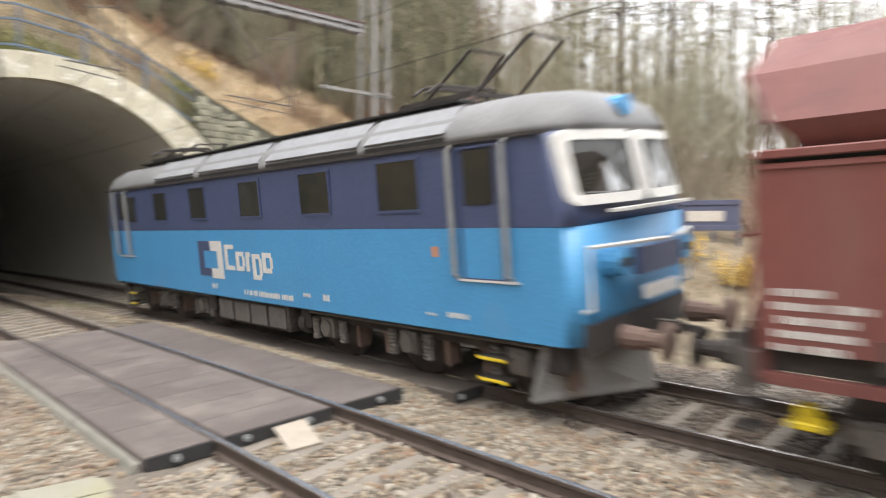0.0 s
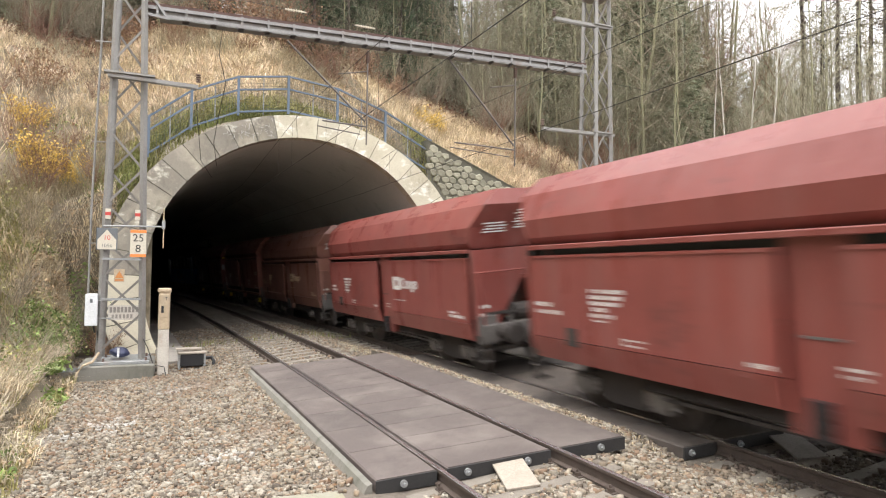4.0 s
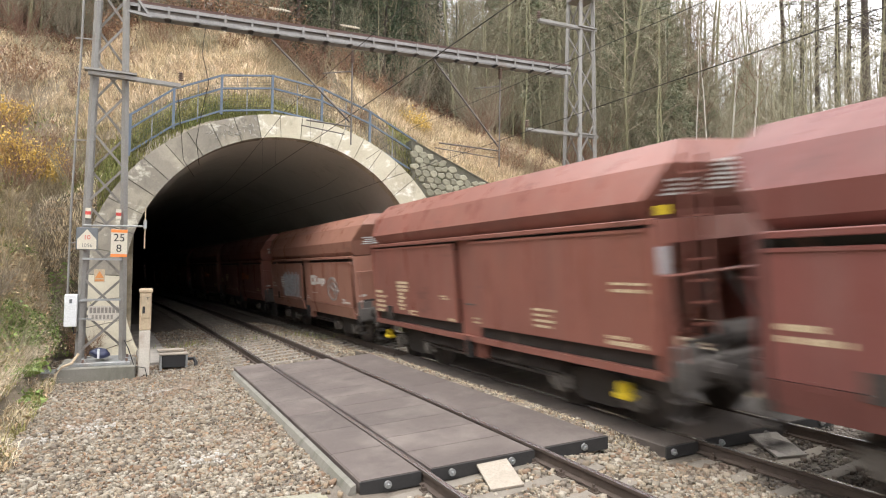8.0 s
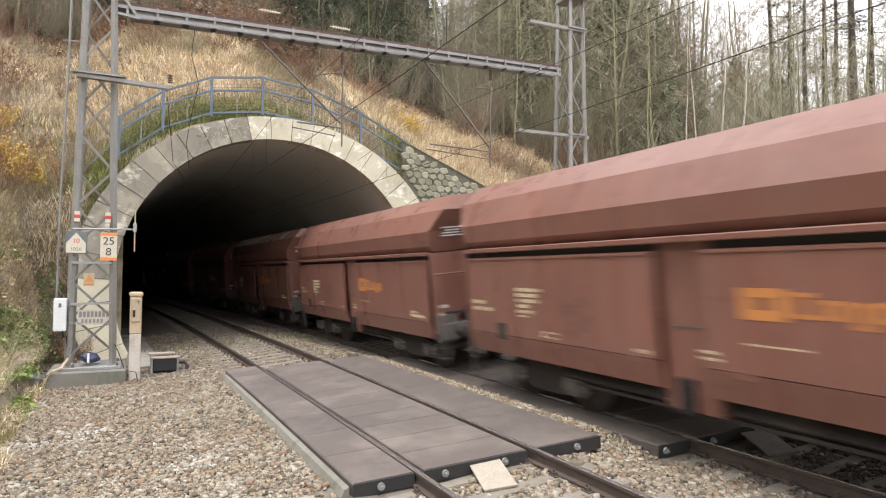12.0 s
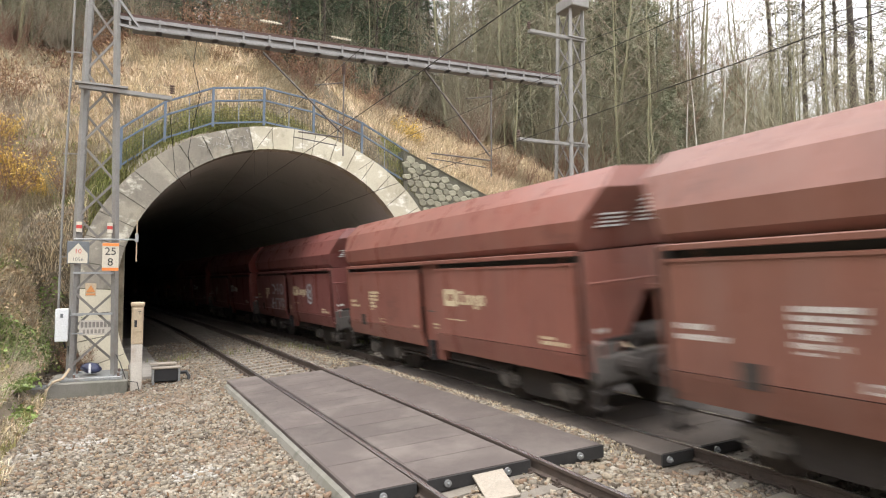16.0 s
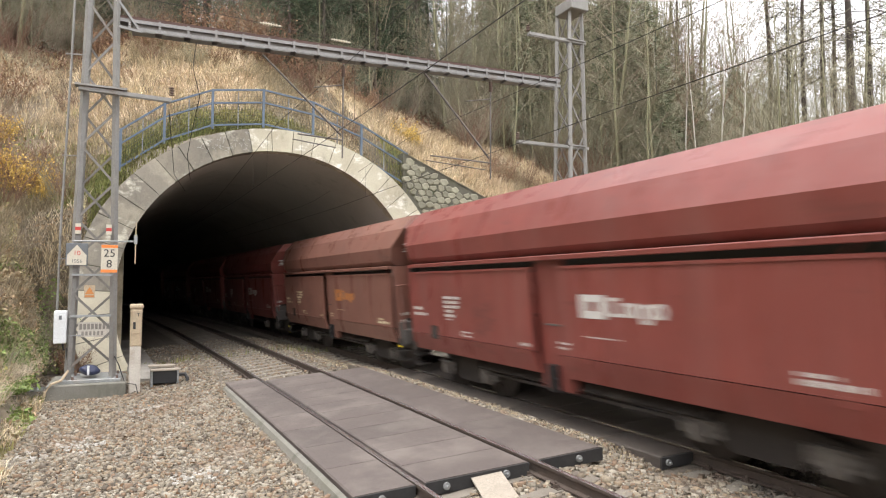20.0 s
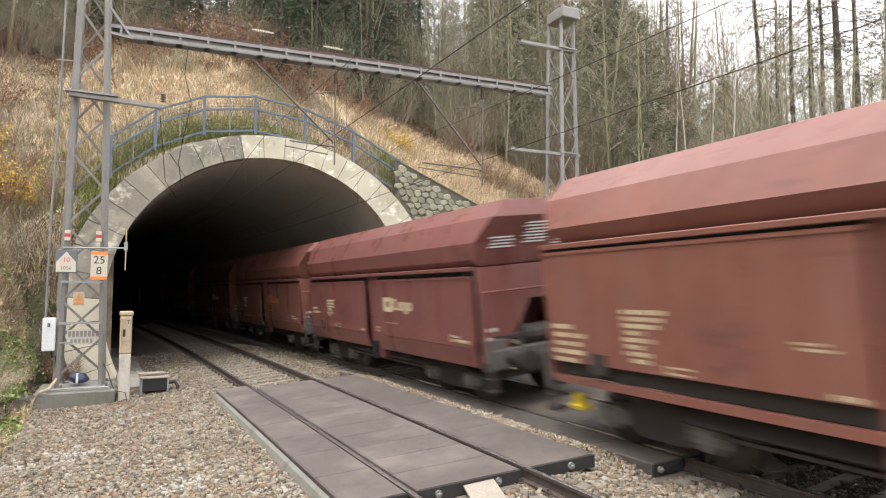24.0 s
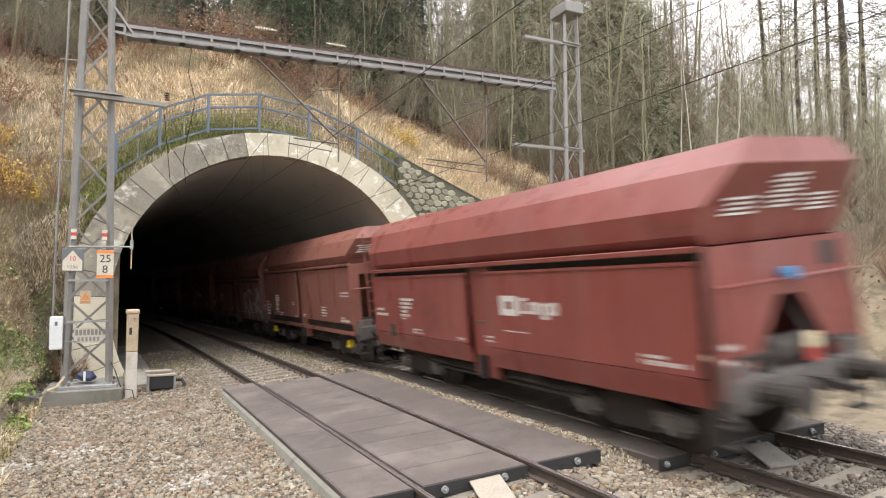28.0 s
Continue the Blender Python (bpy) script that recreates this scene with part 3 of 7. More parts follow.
def wheelset(parent, name, r, material=None):
    """An axle with two wheels; it turns about its own x axis."""
    bm = bmesh.new()
    tube(bm, [(-1.0, 0, 0), (1.0, 0, 0)], 0.085, 10)
    for sd in (-1, 1):
        xs = [sd * v for v in (0.65, 0.68, 0.69, 0.70, 0.725, 0.725, 0.73, 0.86, 0.86)]
        rr = [r * 0.45, r * 0.9, r * 1.05, r * 1.06, r * 1.06, r * 1.02, r * 1.0, r * 0.985, r * 0.86]
        tube(bm, [(x, 0, 0) for x in xs], rr, 20)
        for k in range(6):
            c, s_ = math.cos(k * math.pi / 3), math.sin(k * math.pi / 3)
            tube(bm, [(sd * 0.85, c * r * 0.5, s_ * r * 0.5), (sd * 0.875, c * r * 0.5, s_ * r * 0.5)], 0.045, 6)
    return part(name, bm, M["wheel"], parent, "", True)


def freight_bogie(parent, y):
    bogie = thing("bogie", "dark dusty two-axle freight bogie", "")
    del bogie["label"]
    bogie.parent = parent
    bogie.matrix_basis = pose(0, y, 0)
    for sd in (-1, 1):
        bm = bmesh.new()
        x = sd * 1.0
        prof = [(-1.22, 0.40), (-1.22, 0.62), (-0.62, 0.70), (-0.42, 0.78), (0.42, 0.78), (0.62, 0.70), (1.22, 0.62), (1.22, 0.40), (0.72, 0.42), (0.42, 0.24), (-0.42, 0.24), (-0.72, 0.42)]
        loft(bm, [[(x - sd * 0.06, a, b) for a, b in prof], [(x + sd * 0.06, a, b) for a, b in prof]])
        part("side_frame", bm, M["bogie"], bogie)
        for a in (-0.9, 0.9):
            bm = boxes((min(x, x + sd * 0.17), max(x, x + sd * 0.17), a - 0.16, a + 0.16, 0.31, 0.62))
            tube(bm, [(x + sd * 0.17, a, 0.46), (x + sd * 0.22, a, 0.46)], 0.13, 12)
            for c in (-0.24, 0.24):
                tube(bm, [(x + sd * 0.10, a + c, 0.40 + q * 0.05) for q in range(5)], [0.085, 0.07, 0.085, 0.07, 0.085], 8)
            part("axle_box", bm, M["axle_grey"], bogie, "grey dusty axle box and springs")
    part("bolster", boxes((-1.05, 1.05, -0.2, 0.2, 0.55, 0.80)), M["bogie"], bogie)
    for a in (-0.9, 0.9):
        w = wheelset(bogie, "wheelset", WHEEL_R)
        w.matrix_basis = pose(0, a, WHEEL_R)
    return bogie


def buffer_pair(parent, y, material):
    sg = 1 if y > 0 else -1
    for sd in (-1, 1):
        bm = bmesh.new()
        tube(bm, [(sd * 0.875, y, 1.05), (sd * 0.875, y + sg * 0.34, 1.05)], [0.16, 0.13], 12)
        tube(bm, [(sd * 0.875, y + sg * 0.34, 1.05), (sd * 0.875, y + sg * 0.55, 1.05)], 0.09, 12)
        tube(bm, [(sd * 0.875, y + sg * 0.55, 1.05), (sd * 0.875, y + sg * 0.58, 1.05), (sd * 0.875, y + sg * 0.61, 1.05)], [0.24, 0.24, 0.18], 14)
        part("buffer", bm, material, parent)
    bm = bars(((0, y, 1.02), (0, y + sg * 0.35, 1.02), 0.10, 0.16), ((0, y + sg * 0.3, 1.04), (0, y + sg * 0.68, 0.98), 0.05, 0.09))
    part("coupling", bm, M["bogie"], parent)


INK = random.Random(77)


def side_bars(parent, name, x, rows, material, label=""):
    """Rows of unreadable writing: thin plain bars on the side; each row y from, y to, z, height."""
    bm = bmesh.new()
    for a, b, z, h in rows:
        dx = 0.006
        p = 0.0
        while p < abs(b - a) - 0.02:
            q = min(abs(b - a), p + INK.uniform(0.03, 0.075))
            ya, yb = a - p if b < a else a + p, a - q if b < a else a + q
            vert_box(bm, min(x, x - dx), max(x, x - dx), min(ya, yb), max(ya, yb), z - h / 2, z + h / 2 * INK.uniform(0.7, 1.0))
            p = q + (INK.uniform(0.018, 0.028) if INK.random() < 0.8 else 0.07)
    return tagged(part(name, bm, material, parent, label), kind="stuff")


def logo_mark(parent, x, y, z, k, mark, word, kz=None):
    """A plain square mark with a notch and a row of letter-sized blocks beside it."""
    kz = kz or k
    bm = bmesh.new()
    for a, b, c, d in ((0, 0.19, 0, 0.6), (0.19, 0.41, 0, 0.19), (0.19, 0.41, 0.43, 0.6), (0.41, 0.6, 0, 0.6)):
        vert_box(bm, x - 0.006, x, y - b * k, y - a * k, z + c * kz, z + d * kz)
    if mark:
        part("logo_mark", bm, mark, parent)
    bm = bmesh.new()
    for i, (a, w, h, lo) in enumerate(((0.68, 0.27, 0.46, 0.08), (0.97, 0.22, 0.34, 0.08), (1.22, 0.14, 0.34, 0.08), (1.37, 0.22, 0.44, -0.05), (1.61, 0.23, 0.34, 0.08))):
        t = 0.08
        vert_box(bm, x - 0.006, x, y - (a + t) * k, y - a * k, z + lo * kz, z + (lo + h) * kz)
        vert_box(bm, x - 0.006, x, y - (a + w - 0.03) * k, y - (a + t) * k, z + (lo + h - t) * kz, z + (lo + h) * kz)
        if i != 2:
            vert_box(bm, x - 0.006, x, y - (a + w - 0.03) * k, y - (a + t) * k, z + lo * kz, z + (lo + t) * kz)
        if i in (1, 3, 4):
            vert_box(bm, x - 0.006, x, y - (a + w) * k, y - (a + w - 0.06) * k, z + (lo + t) * kz, z + (lo + h - t) * kz)
    tagged(part("logo_word", bm, word, parent), kind="stuff")


def bin_rings(hl, old_type):
    """Rings of the raised upper bin, bottom to rim; the ends of the newer type lean far out."""
    rows = ((2.88, 1.31, hl + 0.03), (3.02, 1.43, hl + 0.08), (3.35, 1.45, hl + 0.20), (3.82, 1.20, hl + 0.52), (4.15, 0.82, hl + 0.43))
    if old_type:
        rows = ((3.14, 1.29, hl - 0.30), (3.26, 1.36, hl - 0.25), (3.40, 1.45, hl - 0.14), (3.88, 1.20, hl + 0.16), (4.23, 0.82, hl + 0.02))
    return [[(sx * w, sy * h, z) for sx, sy in ((-1, -1), (1, -1), (1, 1), (-1, 1))] for z, w, h in rows]


def hopper_wagon(old_type):
    """A four-axle hopper wagon, y forward, rail top at z 0. Its paint is set wagon by wagon."""
    w = thing("hopper_wagon", "", "freight wagon")
    hl = HALF
    paint = M["red"]
    # upper bin, open at the top
    bm = bmesh.new()
    rings = bin_rings(hl, old_type)
    inner = [[(x * 0.93, y * 0.985, z) for x, y, z in r] for r in reversed(rings)]
    loft(bm, rings + inner)
    part("upper_bin", bm, paint, w)
    # rim rail along the bin's foot
    lift = 0.27 if old_type else 0.0
    for sd in (-1, 1):
        part("bin_flange", soft(boxes((min(sd * 1.36, sd * 1.5), max(sd * 1.36, sd * 1.5), -hl, hl, 2.80 + lift, 2.885 + lift)), 0.012), paint, w)
        # black strip: the shade in the gap under the bin, put in as colour
        part("recess_strip", boxes((min(sd * 1.28, sd * 1.32), max(sd * 1.28, sd * 1.32), -hl + 0.05, hl - 0.05, 2.60 + lift, 2.82 + lift)), M["black"], w, "black strip painted as the shade under the bin")
    # side doors
    for sd in (-1, 1):
        for a, b in ((0.37, hl), (-hl, -0.44)):
            prof = [(1.43, 2.70), (1.475, 2.70), (1.51, 1.268), (1.465, 1.268)]
            if old_type:
                prof = [(1.43, 3.03), (1.475, 3.03), (1.475, 1.30), (1.42, 1.30)]
            bm = bmesh.new()
            loft(bm, [[(sd * x, y, z) for x, z in prof] for y in (a, b)])
            d = part("side_door", bm, paint, w)
            part("top_edge", boxes((min(sd * 1.47, sd * 1.495), max(sd * 1.47, sd * 1.495), a + 0.01, b - 0.01, 2.655 + lift * 1.2, 2.69 + lift * 1.2)), paint, d)
            if not old_type:
                bm = bmesh.new()
                flap = [(1.46, 1.255), (1.512, 1.255), (1.44, 0.88), (1.39, 0.88)]
                loft(bm, [[(sd * x, y, z) for x, z in flap] for y in (a, b)])
                fl = part("lower_flap", bm, paint, d)
                for y in (a + 0.5, b - 0.5):
                    bm = bars(((sd * 1.50, y, 1.30), (sd * 1.505, y, 1.19), 0.12, 0.035))
                    part("hinge", bm, paint, fl)
        part("centre_post", boxes((min(sd * 1.22, sd * 1.36), max(sd * 1.22, sd * 1.36), -0.44, 0.37, 0.62, 2.80 + lift)), paint, w)
        bm = boxes((min(sd * 1.36, sd * 1.46), max(sd * 1.36, sd * 1.46), -0.10, 0.12, 0.60, 1.05))
        for z in (0.68, 0.82, 0.96):
            tube(bm, [(sd * 1.49, -0.14, z), (sd * 1.53, -0.14, z)], 0.05, 8)
        part("door_latch", bm, M["black"], w)
        part("lock_plate", boxes((min(sd * 1.36, sd * 1.372), max(sd * 1.36, sd * 1.372), -0.26, 0.2, 1.70, 1.73)), M["corner_grey"], w)
        part("side_hatch", boxes((min(sd * 1.49, sd * 1.512), max(sd * 1.49, sd * 1.512), 4.1, 4.42, 1.18, 1.48)), M["bogie"], w, "dark square hatch")
        if old_type:
            part("side_sill", boxes((min(sd * 1.36, sd * 1.46), max(sd * 1.36, sd * 1.46), -hl, hl, 0.95, 1.06)), paint, w)
            part("door_gap", boxes((min(sd * 1.28, sd * 1.34), max(sd * 1.28, sd * 1.34), -hl, hl, 1.06, 1.31)), M["bogie"], w)
    # ends
    for sg in (-1, 1):
        pl = [(-1.45, 2.86), (1.45, 2.86), (1.45, 1.0), (1.02, 1.0), (0.22, 2.15), (-0.22, 2.15), (-1.02, 1.0), (-1.45, 1.0)]
        if old_type:
            pl = [(-1.45, 3.13), (1.45, 3.13), (1.45, 1.0), (1.15, 1.0), (1.15, 2.8), (-1.15, 2.8), (-1.15, 1.0), (-1.45, 1.0)]
        bm = bmesh.new()
        loft(bm, [[(x, sg * y, z) for x, z in pl] for y in ((hl - 0.03, hl + 0.03) if old_type else (hl + 0.14, hl + 0.19))])
        end = part("end_wall", bm, paint, w)
        bm = bmesh.new()
        loft(bm, [[(-1.34, sg * (hl - 0.25), 2.9), (1.34, sg * (hl - 0.25), 2.9), (1.34, sg * (hl - 0.30), 2.9), (-1.34, sg * (hl - 0.30), 2.9)],
                  [(-1.34, sg * (hl - 2.3), 1.0), (1.34, sg * (hl - 2.3), 1.0), (1.34, sg * (hl - 2.35), 1.0), (-1.34, sg * (hl - 2.35), 1.0)]])
        part("hopper_slope", bm, paint, w)
        part("headstock", soft(boxes((-1.34, 1.34, min(sg * 5.52, sg * 5.76), max(sg * 5.52, sg * 5.76), 0.84, 1.22)), 0.015), M["corner_grey"], w)
        buffer_pair(w, sg * 5.76, M["bogie"])
        bm = bmesh.new()
        yr = 5.60 if old_type else 5.73
        tube(bm, [(-1.45, sg * yr, 2.36), (1.45, sg * yr, 2.36)], 0.022, 6)
        for x in (-1.3, 1.3):
            tube(bm, [(x, sg * 5.74, 1.2), (x, sg * yr, 1.95), (x, sg * (yr - 0.11), 2.4)], 0.02, 6)
        part("handrail", bm, paint, end)
        for sd in (-1, 1):
            part("corner_plate", soft(boxes((min(sd * 0.95, sd * 1.42), max(sd * 0.95, sd * 1.42), min(sg * 5.64, sg * 5.71), max(sg * 5.64, sg * 5.71), 0.80, 1.42)), 0.01), M["corner_grey"], w, "grey corner plate")
        bm = bmesh.new()
        for x in (-0.62, 0.62):
            bar(bm, (x, sg * 5.69, 1.2), (x * 0.35, sg * 5.25, 2.3), 0.10)
        bar(bm, (-1.2, sg * 5.63, 1.45), (1.2, sg * 5.63, 1.45), 0.07)
        tube(bm, [(-0.45, sg * 5.5, 1.42), (0.45, sg * 5.5, 1.42)], 0.2, 12)
        part("brake_gear", bm, M["bogie"], w)
        bm = bmesh.new()
        for a, b, k0, k1 in ((-1.12, -0.52, 0, 4), (-0.34, 0.30, 1, 8), (0.46, 1.05, 0, 4)):
            for k in range(k0, k1):
                z = 3.22 + k * 0.062 + (0.24 if old_type else 0.0)
                if old_type:
                    y = hl - 0.135 + (z - 3.40) * 0.625
                else:
                    y = hl + 0.09 + (z - 3.02) * 0.364 if z < 3.35 else hl + 0.21 + (z - 3.35) * 0.68
                vert_box(bm, a + 0.05 * (k % 3), b - 0.06 * (k % 2), min(sg * y, sg * (y + 0.02)), max(sg * y, sg * (y + 0.02)), z, z + 0.03)
        tagged(part("end_writing", bm, M["white"], w), kind="stuff")
        if not old_type:
            for sd in (-1, 1):
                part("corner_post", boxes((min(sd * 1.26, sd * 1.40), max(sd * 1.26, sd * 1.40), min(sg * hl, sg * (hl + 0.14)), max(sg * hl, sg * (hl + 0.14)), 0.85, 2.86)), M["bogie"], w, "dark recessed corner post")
            ye = sorted((sg * (hl + 0.192), sg * (hl + 0.198)))
            part("end_label", boxes((-1.33, -1.10, *ye, 1.58, 1.65), (-1.33, -0.98, *ye, 1.40, 1.47)), M["white"], end)
            part("end_hatch", boxes((0.72, 1.08, *ye, 2.46, 2.78)), M["black"], end, "dark square opening")
        # steps and ladder on the corners
        for sd in (-1, 1):
            bm = bmesh.new()
            for z in (0.42, 0.66):
                vert_box(bm, min(sd * 1.15, sd * 1.42), max(sd * 1.15, sd * 1.42), min(sg * 5.5, sg * 5.75), max(sg * 5.5, sg * 5.75), z, z + 0.03)
            bar(bm, (sd * 1.40, sg * 5.52, 0.4), (sd * 1.40, sg * 5.52, 1.0), 0.03)
            bar(bm, (sd * 1.40, sg * 5.73, 0.4), (sd * 1.40, sg * 5.73, 1.0), 0.03)
            part("corner_step", bm, M["bogie"], w)
        if old_type:
            bm = bmesh.new()
            for x in (-0.95, -0.55):
                bar(bm, (x, sg * 5.6, 1.2), (x, sg * 5.6, 4.0), 0.04)
            for k in range(9):
                bar(bm, (-0.95, sg * 5.6, 1.35 + k * 0.3), (-0.55, sg * 5.6, 1.35 + k * 0.3), 0.03)
            part("ladder", bm, paint, w)
            ym = 5.1 if sg > 0 else -4.45
            for sd in (-1, 1):
                part("marker_block", soft(boxes((min(sd * 1.15, sd * 1.32), max(sd * 1.15, sd * 1.32), ym - 0.08, ym + 0.08, 0.50, 0.74), (min(sd * 1.12, sd * 1.34), max(sd * 1.12, sd * 1.34), ym - 0.15, ym + 0.15, 0.50, 0.58)), 0.015), M["yellow"], w, "bright yellow block")
    # underframe and chutes
    part("centre_sill", boxes((-0.25, 0.25, -5.7, 5.7, 0.72, 1.05)), M["bogie"], w)
    bm = bmesh.new()
    for sd in (-1, 1):
        loft(bm, [[(sd * 0.2, -2.9, 1.6), (sd * 0.2, 2.9, 1.6), (sd * 0.25, 2.9, 1.6), (sd * 0.25, -2.9, 1.6)], [(sd * 1.2, -2.9, 0.62), (sd * 1.2, 2.9, 0.62), (sd * 1.25, 2.9, 0.66), (sd * 1.25, -2.9, 0.66)]])
    part("chute", bm, M["bogie"], w)
    part("air_reservoir", tube(bmesh.new(), [(-0.7, -1.2, 0.62), (-0.7, -1.1, 0.62), (-0.7, 0.1, 0.62), (-0.7, 0.2, 0.62)], [0.12, 0.2, 0.2, 0.12], 12), M["bogie"], w, "", True)
    part("brake_rod", bars(((-1.15, -2.6, 0.55), (-1.15, 2.6, 0.55), 0.05), ((-1.15, -2.4, 0.55), (-1.15, -2.4, 0.95), 0.06), ((-1.15, 2.4, 0.55), (-1.15, 2.4, 0.95), 0.06)), M["bogie"], w)
    for y in (3.6, -3.6):
        freight_bogie(w, y)
    return w


# markings on the side that faces the near track: x is minus
def mark_wagon(w, old_type, ink, logo):
    x = -1.50
    mark = ink
    ink = M["cream"] if ink == M["orange"] else ink
    rows = []
    for k, (p, q) in enumerate(((5.55, 5.05), (5.55, 4.75), (5.5, 4.85), (5.55, 4.8), (5.55, 4.95))):
        rows.append((p, q, 1.85 - 0.13 * k, 0.075))
    for k, (p, q) in enumerate(((3.75, 2.95), (3.75, 3.0), (3.75, 3.05), (3.7, 3.35), (3.75, 3.2), (3.7, 3.4), (3.75, 3.25), (3.6, 3.3))):
        rows.append((p + 0.12, q + 0.12, 2.12 - 0.096 * k, 0.066))
    side_bars(w, "writing", x + (0.025 if old_type else 0.005), [(p * 0.955, q * 0.955, z, h) for p, q, z, h in rows], ink)
    side_bars(w, "load_table", x + (0.025 if old_type else -0.004), [(2.98, 2.52, 1.42, 0.03), (2.98, 2.52, 1.34, 0.03), (2.96, 2.9, 1.38, 0.07), (0.78, 0.5, 1.35, 0.06), (-0.36, -0.62, 1.46, 0.04), (-0.36, -0.62, 1.38, 0.04)], ink)
    if logo:
        logo_mark(w, x + 0.006, -0.96, 1.89, 0.93, mark, mark, 0.60)
        side_bars(w, "writing", x + 0.004, [(-1.0, -1.78 - 0.1 * (k % 2), 1.60 - 0.085 * k, 0.042) for k in range(4)], ink)
    else:
        side_bars(w, "writing", x + 0.022, [(-2.55, -3.15 + 0.1 * (k % 2), 1.77 - 0.095 * k, 0.045) for k in range(4)] + [(-4.6, -5.3, 2.16, 0.05), (-4.6, -5.3, 2.26, 0.04), (1.15, 0.85, 1.86, 0.035), (1.1, 0.75, 1.80, 0.035)], ink)
    side_bars(w, "load_table", x - 0.004 + (0.03 if old_type else 0), [(-4.45, -4.85, 1.47, 0.05), (-4.45, -5.2, 1.385, 0.07)], ink)


# lead edge of each wagon's side along the far track at the start; paint, old type, logo ink
LEAD = [-2.34, 10.07, 22.37, 35.24, 48.7, 61.46, 73.87, 87.15, 100.0, 112.62, 125.64, 139.08, 151.91, 164.77, 177.62, 190.37, 203.12,
        215.99, 228.79, 241.54, 253.83, 267.19, 279.4, 292.16, 305.46, 318.08, 330.55, 343.87, 356.77, 369.61, 381.75, 394.68]
LOOKS = ("maroon o white|oxide o white|brown n cream|red n white|red n white|brown n orange|oxide n orange|rust n white|oxide o cream|maroon n cream|maroon n cream|brown n orange|"
         "brown n orange|brown n orange|red n white|red n white|maroon n cream|oxide n cream|brown n white|red n white|red n white|brown n orange|red n white|brown n orange|"
         "maroon n white|oxide n orange|maroon n cream|oxide o cream|red n white|brown n cream|oxide o white|red n white").split("|")
PAINT_WORDS = {"red": "bright red", "maroon": "dark maroon", "oxide": "oxide red", "rust": "faded rust red", "brown": "dirty brown"}
SPEED = 14.688
MOVERS = []


def build_wagons():
    base = {"o": hopper_wagon(True), "n": hopper_wagon(False)}
    used = set()
    for lead, look_row in zip(LEAD, LOOKS):
        paint, kind, ink = look_row.split()
        if kind in used:
            w = copy_thing(base[kind], Matrix())
        else:
            w, first = base[kind], used.add(kind)
        MOVERS.append((w, -lead - HALF))
        words = "with end ladders" if kind == "o" else "with " + ink + " markings"
        tagged(w, PAINT_WORDS[paint] + " steel hopper wagon " + words, "freight wagon", "wagons of the freight train")
        w["paint"] = paint
    for (w, s), look_row in zip(MOVERS, LOOKS):
        paint, kind, ink = look_row.split()
        del w["paint"]
        for o in w.children_recursive:
            if o.type == "MESH" and o.data.materials and o.data.materials[0] == M["red"]:
                o.material_slots[0].link = "OBJECT"
                o.material_slots[0].material = M[paint]
        mark_wagon(w, kind == "o", M[ink], kind == "n" and w is not MOVERS[29][0])


build_wagons()


def build_tail(w):
    """The board, lamp and hose on the rear of the last wagon."""
    part("tail_board", soft(boxes((0.02, 0.28, -5.80, -5.77, 1.44, 1.64)), 0.006), M["cream"], w, "cream tail board")
    part("tail_board", soft(boxes((0.02, 0.28, -5.80, -5.77, 1.26, 1.435)), 0.006), M["sign_red_paint"], w, "red lower tail board")
    part("tail_lamp", tube(bmesh.new(), [(-0.1, -5.66, 2.42), (-0.1, -5.8, 2.42)], 0.09, 12), M["light_blue"], w, "blue tail lamp")
    part("brake_hose", tube(bmesh.new(), [(0.5, -5.76, 1.0), (0.52, -5.98, 0.9), (0.5, -6.04, 0.62), (0.35, -5.9, 0.5)], 0.03, 8), M["black"], w)


build_tail(MOVERS[-1][0])


def build_step_edges(w):
    """Yellow edges on the corner steps of two brown wagons."""
    for sg in (-1, 1):
        for z in (0.42, 0.66) if sg > 0 else (0.79,):
            part("step_edge", boxes((-1.435, -1.42, min(sg * 5.5, sg * 5.75), max(sg * 5.5, sg * 5.75), z - 0.012, z + 0.032)), M["yellow"], w, "yellow step edge")


for k in (21, 23):
    build_step_edges(MOVERS[k][0])


def build_end_plates(w):
    """A yellow warning plate and a pale label plate on the rear end of an older wagon."""
    part("end_plate", soft(boxes((-1.36, -1.14, -5.49, -5.475, 3.19, 3.32)), 0.004), M["yellow"], w, "yellow warning plate")
    part("end_plate", soft(boxes((-1.40, -1.20, -5.49, -5.475, 2.38, 2.76)), 0.004), M["post_pale"], w, "pale label plate")


for k in (0, 8):
    build_end_plates(MOVERS[k][0])


def ribbon(bm, pts, width, x):
    """A flat painted stroke on the side; pts are y, z."""
    for (ya, za), (yb, zb) in zip(pts, pts[1:]):
        d = Vector((yb - ya, zb - za))
        nrm = Vector((-d.y, d.x)).normalized() * width / 2
        v = []
        for xx in (x, x - 0.008):
            for y, z in ((ya + nrm.x, za + nrm.y), (yb + nrm.x, zb + nrm.y), (yb - nrm.x, zb - nrm.y), (ya - nrm.x, za - nrm.y)):
                v.append(bm.verts.new((xx, y, z)))
        for f in ((0, 1, 2, 3), (7, 6, 5, 4), (0, 4, 5, 1), (1, 5, 6, 2), (2, 6, 7, 3), (3, 7, 4, 0)):
            bm.faces.new([v[i] for i in f])


def arc(yc, zc, ry, rz, a0, a1, n=10):
    return [(yc + ry * math.cos(radians(a0 + (a1 - a0) * k / n)), zc + rz * math.sin(radians(a0 + (a1 - a0) * k / n))) for k in range(n + 1)]


